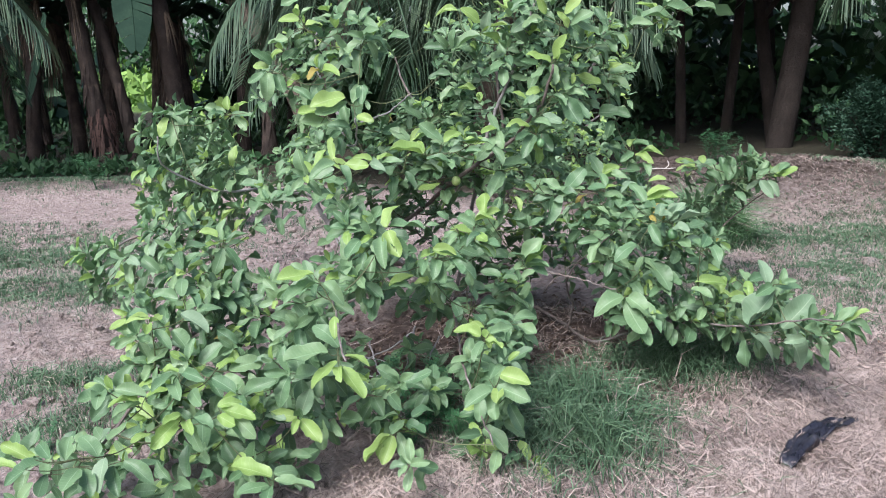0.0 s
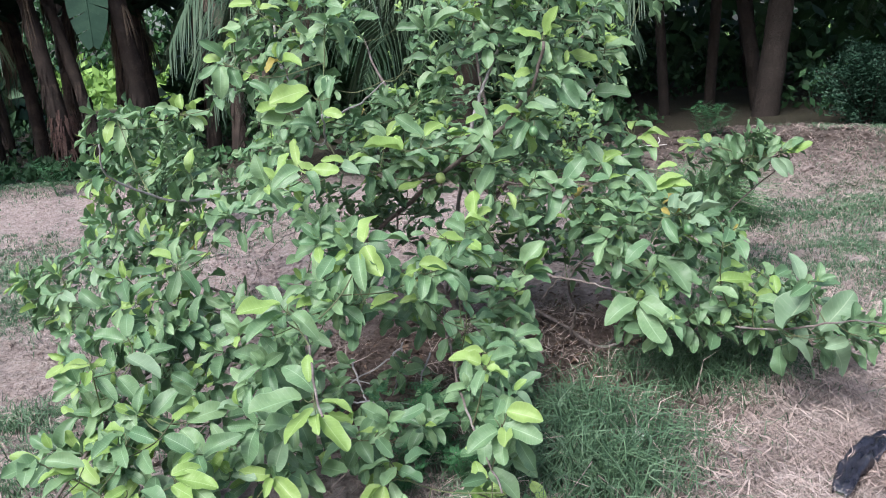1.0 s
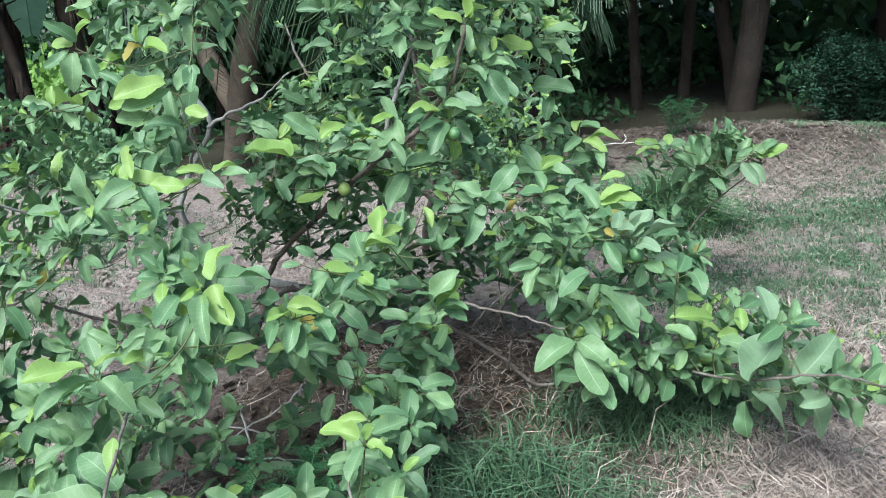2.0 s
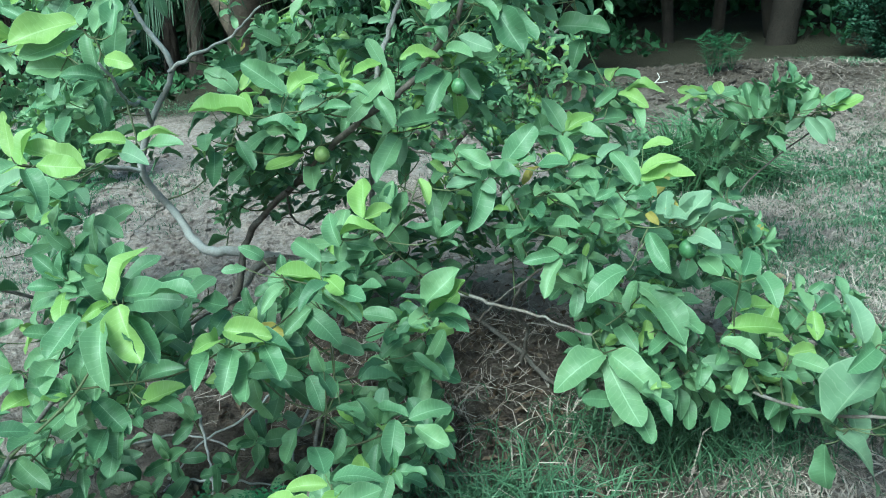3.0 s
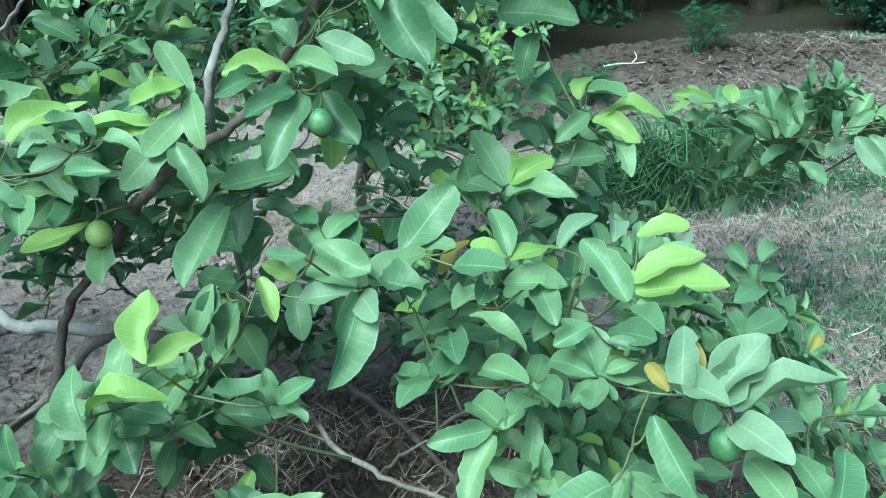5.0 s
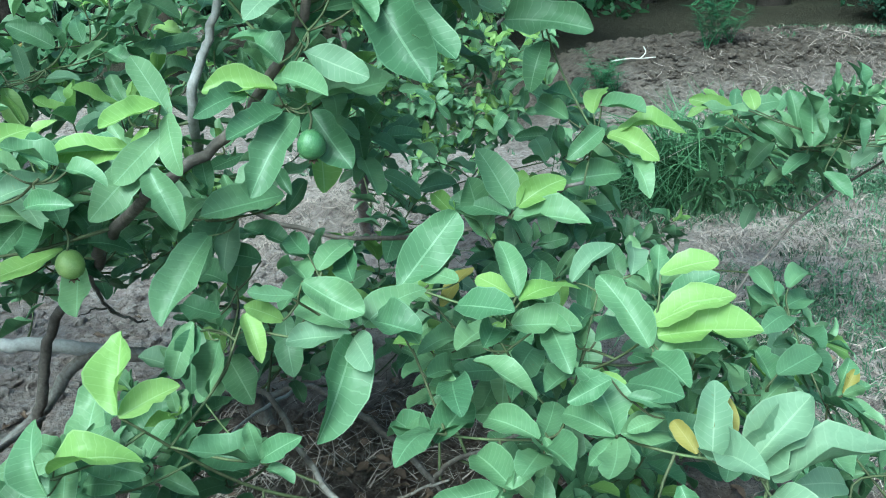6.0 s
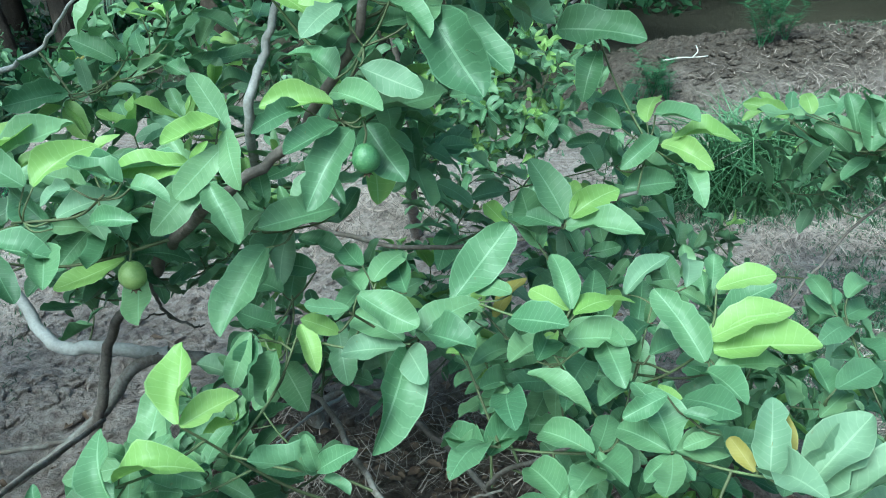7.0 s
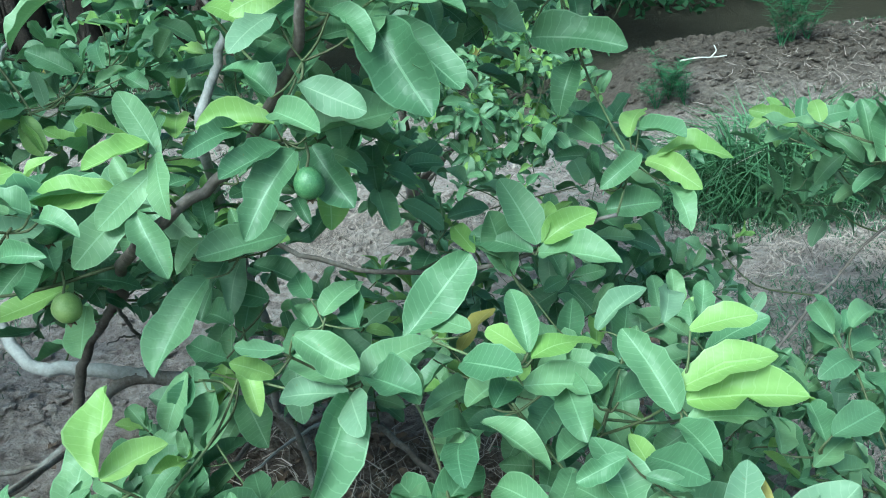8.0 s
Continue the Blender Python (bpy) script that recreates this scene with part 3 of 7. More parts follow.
SHOOTS_BEHIND_F = [
    (0.93, 3.64, 0.42), (0.93, 4.43, 0.91), (0.94, 3.83, 0.36), (0.94, 4.41, 0.69), (0.95, 4.49, 0.67), (0.96, 3.57, 0.42),
    (0.98, 3.73, 0.71), (0.98, 3.76, 0.43), (0.99, 4.44, 0.53), (1.00, 3.91, 0.70), (1.00, 4.04, 0.69), (1.02, 3.64, 0.46),
    (1.04, 3.81, 0.53), (1.06, 4.16, 0.30), (1.12, 3.63, 0.29), (1.14, 3.39, 0.38), (1.14, 4.14, 0.45), (1.19, 4.20, 0.47),
    (1.20, 3.48, 0.36), (1.24, 3.42, 0.30), (1.28, 3.81, 0.39), (1.39, 3.49, 0.24),
]
SHOOTS_INNER_A = [
    (-1.84, 4.26, 0.26), (-1.77, 5.10, 1.05), (-1.72, 6.01, 0.67), (-1.68, 4.70, 0.84), (-1.67, 4.10, 0.29), (-1.64, 3.77, 0.57),
    (-1.64, 4.58, 0.65), (-1.64, 5.10, 1.17), (-1.63, 3.97, 0.41), (-1.61, 4.51, 1.07), (-1.61, 5.76, 0.72), (-1.60, 4.49, 0.95),
    (-1.60, 4.76, 0.99), (-1.59, 3.77, 0.49), (-1.58, 3.77, 0.41), (-1.58, 5.89, 0.63), (-1.55, 3.82, 0.60), (-1.55, 4.51, 0.60),
    (-1.54, 4.42, 1.05), (-1.54, 4.47, 1.19), (-1.54, 4.68, 0.91), (-1.53, 5.00, 1.12), (-1.52, 4.22, 0.70), (-1.52, 4.50, 0.82),
    (-1.51, 4.43, 0.78), (-1.50, 4.52, 1.12), (-1.50, 5.66, 0.92), (-1.50, 5.85, 0.56), (-1.49, 3.88, 0.52), (-1.48, 3.91, 0.38),
    (-1.47, 4.86, 1.14), (-1.47, 4.88, 1.04),
]
SHOOTS_INNER_B = [
    (-1.46, 4.59, 0.98), (-1.46, 5.59, 0.75), (-1.46, 5.93, 0.67), (-1.45, 5.05, 0.50), (-1.45, 5.66, 0.83), (-1.43, 4.71, 0.67),
    (-1.42, 4.47, 0.74), (-1.42, 5.33, 0.80), (-1.41, 4.05, 0.93), (-1.41, 5.50, 0.86), (-1.39, 5.12, 0.96), (-1.38, 4.43, 0.91),
    (-1.38, 4.44, 1.17), (-1.36, 4.51, 1.18), (-1.36, 4.62, 1.04), (-1.35, 4.41, 1.07), (-1.35, 4.94, 0.52), (-1.33, 3.80, 0.80),
    (-1.32, 5.85, 0.53), (-1.31, 4.56, 0.78), (-1.30, 5.54, 0.71), (-1.29, 4.47, 0.89), (-1.29, 4.91, 0.58), (-1.28, 4.12, 0.74),
    (-1.27, 3.64, 0.59), (-1.26, 4.50, 1.04), (-1.26, 5.60, 0.69), (-1.25, 3.63, 0.74), (-1.25, 4.97, 0.90), (-1.24, 4.50, 0.76),
    (-1.24, 4.50, 1.14), (-1.24, 4.62, 0.74),
]
SHOOTS_INNER_C = [
    (-1.22, 3.71, 0.67), (-1.22, 4.58, 0.82), (-1.19, 4.72, 0.68), (-1.18, 3.65, 0.58), (-1.17, 3.78, 0.63), (-1.17, 4.44, 0.93),
    (-1.17, 4.56, 1.12), (-1.15, 3.82, 0.48), (-1.15, 3.99, 0.72), (-1.15, 4.51, 0.61), (-1.13, 4.20, 0.60), (-1.13, 4.49, 1.08),
    (-1.12, 3.80, 0.69), (-1.12, 4.22, 0.72), (-1.09, 3.36, 0.85), (-1.08, 4.39, 1.02), (-1.07, 4.66, 0.78), (-1.06, 5.04, 0.67),
    (-1.04, 3.10, 0.80), (-1.02, 4.98, 0.67), (-1.00, 2.09, 0.33), (-1.00, 2.94, 0.43), (-1.00, 5.02, 0.71), (-0.99, 2.77, 0.75),
    (-0.99, 2.79, 0.62), (-0.98, 2.73, 0.38), (-0.98, 3.14, 0.42), (-0.96, 4.12, 0.72), (-0.94, 4.91, 0.85), (-0.93, 4.40, 1.24),
    (-0.92, 2.60, 0.18), (-0.92, 4.36, 0.73),
]
SHOOTS_INNER_D = [
    (-0.90, 4.52, 1.36), (-0.90, 5.04, 0.62), (-0.88, 2.82, 0.54), (-0.87, 2.83, 0.69), (-0.87, 2.90, 0.76), (-0.87, 3.23, 0.59),
    (-0.87, 3.26, 0.67), (-0.83, 4.95, 0.73), (-0.82, 2.49, 0.15), (-0.82, 2.50, 0.17), (-0.80, 2.92, 0.62), (-0.80, 4.26, 0.85),
    (-0.80, 4.29, 1.43), (-0.79, 3.31, 0.53), (-0.79, 3.93, 0.39), (-0.77, 4.59, 1.10), (-0.76, 4.51, 0.98), (-0.75, 3.41, 0.48),
    (-0.74, 4.42, 1.09), (-0.73, 4.55, 1.11), (-0.72, 4.52, 1.10), (-0.71, 2.93, 0.58), (-0.70, 4.36, 1.22), (-0.69, 4.42, 1.26),
    (-0.68, 2.21, 0.16), (-0.68, 3.86, 1.00), (-0.67, 3.10, 0.45), (-0.67, 4.32, 1.45), (-0.66, 4.05, 0.85), (-0.65, 3.88, 0.91),
    (-0.65, 4.29, 1.20), (-0.64, 2.13, 0.23),
]
SHOOTS_INNER_E = [
    (-0.64, 3.81, 1.33), (-0.64, 4.38, 1.24), (-0.63, 2.81, 0.29), (-0.63, 3.24, 0.55), (-0.61, 3.73, 0.96), (-0.60, 2.26, 0.15),
    (-0.60, 3.26, 0.87), (-0.60, 3.63, 0.78), (-0.60, 3.66, 0.98), (-0.60, 3.90, 1.42), (-0.59, 3.92, 0.96), (-0.59, 4.11, 1.02),
    (-0.59, 4.17, 1.15), (-0.58, 2.61, 0.47), (-0.58, 3.08, 0.45), (-0.58, 3.40, 0.87), (-0.58, 3.72, 1.52), (-0.58, 3.73, 0.42),
    (-0.58, 4.91, 0.66), (-0.56, 3.99, 1.50), (-0.56, 4.16, 1.16), (-0.55, 3.76, 1.35), (-0.55, 4.37, 1.49), (-0.53, 4.83, 0.70),
    (-0.52, 4.07, 1.29), (-0.51, 4.10, 1.26), (-0.51, 4.74, 0.68), (-0.50, 2.24, 0.23), (-0.50, 4.22, 1.35), (-0.49, 3.67, 1.06),
    (-0.48, 4.81, 0.48), (-0.47, 3.34, 0.21),
]
SHOOTS_INNER_F = [
    (-0.47, 4.81, 0.60), (-0.47, 4.93, 0.69), (-0.46, 4.00, 1.33), (-0.46, 4.70, 0.43), (-0.45, 2.24, 0.22), (-0.45, 3.20, 0.31),
    (-0.44, 2.68, 0.47), (-0.44, 3.72, 1.06), (-0.43, 2.54, 0.24), (-0.43, 2.64, 0.63), (-0.43, 2.71, 0.26), (-0.43, 3.92, 1.44),
    (-0.43, 4.68, 0.49), (-0.42, 2.32, 0.20), (-0.42, 3.44, 0.91), (-0.42, 4.76, 0.67), (-0.41, 2.87, 0.15), (-0.41, 3.29, 0.57),
    (-0.40, 2.80, 0.31), (-0.40, 3.02, 0.62), (-0.39, 2.86, 0.55), (-0.39, 3.13, 0.46), (-0.38, 2.95, 1.00), (-0.38, 3.28, 1.05),
    (-0.38, 4.69, 1.05), (-0.37, 2.45, 0.12), (-0.37, 2.63, 0.54), (-0.37, 3.04, 0.46), (-0.36, 2.81, 0.37), (-0.36, 3.68, 1.44),
    (-0.36, 4.44, 0.60), (-0.34, 2.87, 0.29),
]
SHOOTS_INNER_G = [
    (-0.34, 4.56, 0.95), (-0.32, 2.94, 0.44), (-0.32, 3.16, 0.74), (-0.32, 3.19, 0.90), (-0.31, 4.23, 0.95), (-0.31, 4.63, 0.59),
    (-0.30, 4.61, 0.90), (-0.30, 4.79, 0.51), (-0.29, 2.48, 0.28), (-0.29, 2.56, 0.40), (-0.29, 3.09, 0.87), (-0.29, 4.36, 1.06),
    (-0.28, 2.89, 0.15), (-0.27, 2.58, 0.23), (-0.27, 3.67, 1.57), (-0.27, 4.45, 0.67), (-0.27, 4.48, 0.98), (-0.26, 4.41, 0.67),
    (-0.26, 4.41, 1.08), (-0.26, 4.93, 0.45), (-0.25, 2.99, 0.80), (-0.25, 3.06, 0.83), (-0.25, 3.06, 0.85), (-0.25, 3.37, 0.51),
    (-0.24, 2.99, 0.82), (-0.24, 3.00, 0.59), (-0.24, 4.56, 0.64), (-0.23, 4.15, 1.57), (-0.23, 4.86, 0.51), (-0.22, 3.41, 0.59),
    (-0.22, 3.69, 1.45), (-0.22, 3.77, 1.57),
]
SHOOTS_INNER_H = [
    (-0.22, 4.76, 0.59), (-0.21, 4.05, 0.96), (-0.21, 4.56, 0.60), (-0.20, 3.20, 0.68), (-0.20, 4.20, 0.72), (-0.19, 2.83, 0.66),
    (-0.19, 3.26, 0.67), (-0.18, 4.77, 1.15), (-0.17, 3.35, 0.55), (-0.17, 4.55, 1.17), (-0.17, 4.74, 1.15), (-0.16, 2.77, 0.30),
    (-0.16, 2.99, 0.82), (-0.16, 4.40, 1.07), (-0.15, 2.69, 0.21), (-0.14, 2.95, 0.62), (-0.14, 4.38, 1.17), (-0.14, 5.04, 0.38),
    (-0.13, 2.65, 0.30), (-0.13, 4.26, 0.78), (-0.11, 4.92, 0.96), (-0.09, 3.53, 0.38), (-0.09, 4.65, 1.06), (-0.09, 4.89, 0.43),
    (-0.08, 4.42, 0.74), (-0.07, 4.67, 0.56), (-0.07, 4.89, 0.33), (-0.05, 3.49, 0.54), (-0.04, 2.68, 0.32), (-0.03, 4.75, 0.63),
    (-0.02, 4.42, 0.65), (-0.01, 4.57, 0.60),
]
SHOOTS_INNER_I = [
    (0.00, 3.33, 0.55), (0.00, 4.87, 1.13), (0.01, 3.53, 0.35), (0.01, 4.67, 1.26), (0.01, 4.83, 0.86), (0.01, 4.86, 0.57),
    (0.02, 2.33, 0.19), (0.03, 4.38, 1.20), (0.03, 4.48, 0.66), (0.03, 4.59, 1.07), (0.04, 3.35, 0.42), (0.04, 3.52, 0.60),
    (0.05, 3.02, 0.59), (0.05, 4.78, 1.14), (0.07, 2.87, 0.22), (0.07, 4.00, 0.53), (0.07, 4.48, 1.58), (0.08, 3.36, 0.44),
    (0.08, 3.85, 0.52), (0.08, 4.08, 1.51), (0.09, 4.52, 0.48), (0.11, 4.80, 1.06), (0.12, 3.64, 0.63), (0.12, 4.16, 0.84),
    (0.13, 3.78, 0.55), (0.13, 4.28, 1.25), (0.13, 4.37, 1.25), (0.14, 4.21, 0.86), (0.15, 4.56, 1.17), (0.15, 4.68, 1.64),
    (0.15, 4.96, 1.00), (0.16, 3.62, 0.23),
]
SHOOTS_INNER_J = [
    (0.17, 3.93, 0.44), (0.18, 3.53, 0.71), (0.18, 3.74, 0.55), (0.18, 4.51, 0.75), (0.19, 3.89, 0.54), (0.20, 3.88, 0.48),
    (0.20, 3.96, 1.53), (0.22, 2.95, 0.22), (0.22, 3.26, 0.24), (0.22, 4.11, 1.42), (0.22, 4.38, 1.08), (0.22, 4.82, 1.03),
    (0.23, 4.52, 0.35), (0.25, 3.90, 0.41), (0.25, 4.16, 0.84), (0.26, 4.46, 0.40), (0.27, 3.51, 0.33), (0.28, 4.11, 0.95),
    (0.28, 4.30, 0.94), (0.29, 4.28, 0.81), (0.31, 2.73, 0.16), (0.31, 4.59, 0.36), (0.32, 2.79, 0.15), (0.33, 2.72, 0.38),
    (0.33, 3.07, 0.33), (0.33, 4.28, 1.41), (0.33, 4.66, 0.24), (0.34, 3.62, 0.17), (0.35, 3.69, 0.24), (0.36, 3.81, 1.44),
    (0.37, 3.35, 0.17), (0.37, 4.47, 0.36),
]
SHOOTS_INNER_K = [
    (0.37, 4.48, 0.45), (0.38, 3.46, 0.38), (0.38, 4.32, 0.91), (0.40, 3.21, 0.33), (0.40, 3.36, 0.26), (0.40, 4.04, 1.61),
    (0.42, 3.92, 1.10), (0.42, 4.01, 1.35), (0.44, 4.17, 1.35), (0.45, 4.32, 0.65), (0.46, 3.88, 0.82), (0.46, 3.88, 1.46),
    (0.47, 4.17, 1.20), (0.47, 4.79, 0.33), (0.47, 5.08, 0.20), (0.48, 5.01, 0.13), (0.49, 3.86, 1.21), (0.49, 4.42, 0.49),
    (0.49, 4.47, 0.88), (0.49, 5.04, 0.19), (0.50, 3.81, 1.61), (0.50, 3.82, 1.61), (0.50, 3.91, 1.22), (0.50, 4.95, 0.59),
    (0.51, 3.77, 1.50), (0.51, 3.83, 1.38), (0.51, 4.04, 1.25), (0.51, 4.82, 0.59), (0.51, 4.94, 0.47), (0.53, 4.51, 0.57),
    (0.53, 4.54, 0.85), (0.54, 4.64, 0.50),
]
SHOOTS_INNER_L = [
    (0.56, 3.97, 1.63), (0.56, 4.00, 1.00), (0.56, 4.68, 0.39), (0.58, 4.16, 1.49), (0.59, 4.39, 0.74), (0.59, 4.49, 1.19),
    (0.60, 4.36, 0.74), (0.60, 4.52, 0.35), (0.61, 4.34, 1.23), (0.62, 4.72, 0.47), (0.64, 3.81, 1.27), (0.64, 3.84, 1.38),
    (0.64, 4.10, 1.48), (0.65, 5.09, 0.42), (0.66, 3.87, 1.56), (0.67, 4.05, 1.59), (0.67, 4.22, 1.21), (0.67, 4.97, 0.28),
    (0.69, 4.34, 1.22), (0.69, 4.52, 0.31), (0.72, 4.25, 1.13), (0.74, 4.99, 0.32), (0.75, 3.77, 1.48), (0.76, 4.27, 1.46),
    (0.76, 4.50, 0.64), (0.76, 4.83, 1.13), (0.77, 4.65, 0.26), (0.78, 3.48, 0.57), (0.78, 4.37, 0.62), (0.80, 4.48, 0.54),
    (0.81, 3.86, 1.52), (0.82, 3.62, 0.38),
]
SHOOTS_INNER_M = [
    (0.82, 3.77, 0.26), (0.83, 3.49, 0.40), (0.84, 4.24, 1.37), (0.85, 4.31, 1.57), (0.85, 4.47, 1.44), (0.86, 3.70, 0.49),
    (0.86, 4.35, 1.49), (0.87, 3.48, 0.33), (0.88, 4.31, 0.30), (0.90, 4.45, 1.22), (0.91, 3.42, 0.42), (0.91, 4.43, 1.46),
    (0.92, 4.22, 1.38), (0.93, 4.08, 0.32), (0.93, 4.29, 1.35), (0.95, 3.42, 0.34), (0.95, 3.72, 0.52), (0.96, 4.30, 1.54),
    (0.97, 4.23, 0.87), (0.97, 4.35, 0.64), (0.99, 4.23, 1.56), (1.00, 4.59, 0.83), (1.02, 3.41, 0.36), (1.03, 3.97, 0.69),
    (1.03, 4.46, 0.58), (1.05, 4.04, 0.43), (1.07, 3.94, 0.36), (1.07, 4.52, 0.54), (1.08, 4.18, 0.16), (1.08, 4.86, 0.71),
    (1.09, 3.58, 0.26), (1.09, 3.61, 0.33),
]
SHOOTS_INNER_N = [
    (1.09, 3.83, 0.56), (1.10, 3.41, 0.31), (1.10, 3.42, 0.42), (1.10, 4.48, 0.57), (1.11, 3.61, 0.25), (1.11, 4.04, 0.66),
    (1.12, 4.35, 1.56), (1.14, 3.40, 0.31), (1.14, 3.76, 0.56), (1.17, 4.19, 0.51), (1.17, 4.26, 0.48), (1.17, 4.40, 0.16),
    (1.18, 3.58, 0.35), (1.18, 4.53, 0.50), (1.19, 4.47, 1.53), (1.20, 3.47, 0.65), (1.22, 4.62, 1.53), (1.24, 4.39, 0.26),
    (1.25, 4.18, 0.44), (1.27, 4.19, 0.32), (1.28, 3.81, 0.55), (1.28, 3.81, 0.55), (1.28, 4.21, 0.50),
    (1.30, 3.52, 0.39), (1.31, 3.31, 0.36), (1.32, 4.40, 0.33), (1.33, 4.06, 0.46), (1.33, 4.22, 0.33), (1.34, 4.15, 0.37),
    (1.34, 5.18, 0.32), (1.35, 3.54, 0.30),
]
SHOOTS_INNER_O = [
    (1.35, 5.16, 0.37), (1.36, 3.13, 0.53), (1.36, 3.74, 0.30), (1.36, 4.07, 0.51), (1.37, 3.31, 0.35), (1.37, 3.98, 0.15),
    (1.38, 3.23, 0.43), (1.38, 3.96, 0.32), (1.40, 4.22, 0.32), (1.41, 3.69, 0.13), (1.41, 4.12, 0.15), (1.41, 4.43, 0.43),
    (1.43, 3.26, 0.28), (1.44, 3.45, 0.38), (1.44, 4.03, 0.28), (1.45, 3.55, 0.33), (1.45, 5.01, 0.55),
    (1.46, 3.42, 0.41), (1.47, 3.17, 0.40), (1.47, 4.52, 0.34), (1.49, 3.26, 0.26), (1.50, 3.01, 0.38), (1.50, 3.05, 0.36),
    (1.50, 3.47, 0.25), (1.52, 3.74, 0.35), (1.56, 3.03, 0.42), (1.56, 3.24, 0.33), (1.57, 3.93, 0.24), 
    (1.59, 4.82, 0.63),
]
SHOOTS_INNER_P = [
    (1.59, 4.95, 0.70), (1.60, 5.03, 0.53), (1.61, 5.17, 0.70), (1.62, 5.39, 0.50), (1.64, 4.71, 0.84),
    (1.64, 4.84, 0.78), (1.64, 5.07, 0.72), (1.65, 4.63, 0.84), (1.65, 4.78, 0.68), (1.65, 5.43, 0.39), (1.66, 3.55, 0.17),
    (1.66, 3.71, 0.16), (1.68, 5.00, 0.60),
    (1.69, 4.10, 0.23), (1.69, 4.91, 0.60), (1.71, 3.60, 0.14), (1.71, 4.20, 0.19), (1.71, 4.75, 0.74), (1.71, 4.76, 0.75),
    (1.71, 4.97, 0.70), (1.71, 5.38, 0.51), (1.73, 4.76, 0.81), (1.73, 5.47, 0.41), (1.74, 4.89, 0.74), (1.77, 4.69, 0.76),
    (1.79, 5.18, 0.63), (1.82, 5.10, 0.72),
]
SHOOTS_LOW = [
    (-0.48, 3.67, 0.17), (-0.33, 3.50, 0.12), (-0.31, 3.67, 0.14), (-0.14, 3.43, 0.13), (-0.09, 3.51, 0.16), (-0.06, 3.68, 0.15), (-0.32, 3.35, 0.12), (-0.18, 3.36, 0.10), (0.04, 3.37, 0.14), (-0.43, 3.42, 0.20),
]
SHOOTS_REAR = [
    (-0.07, 4.79, 1.03), (-0.03, 5.26, 1.36), (0.64, 5.43, 0.72), (0.70, 5.58, 0.90), (0.75, 5.20, 0.74),
]

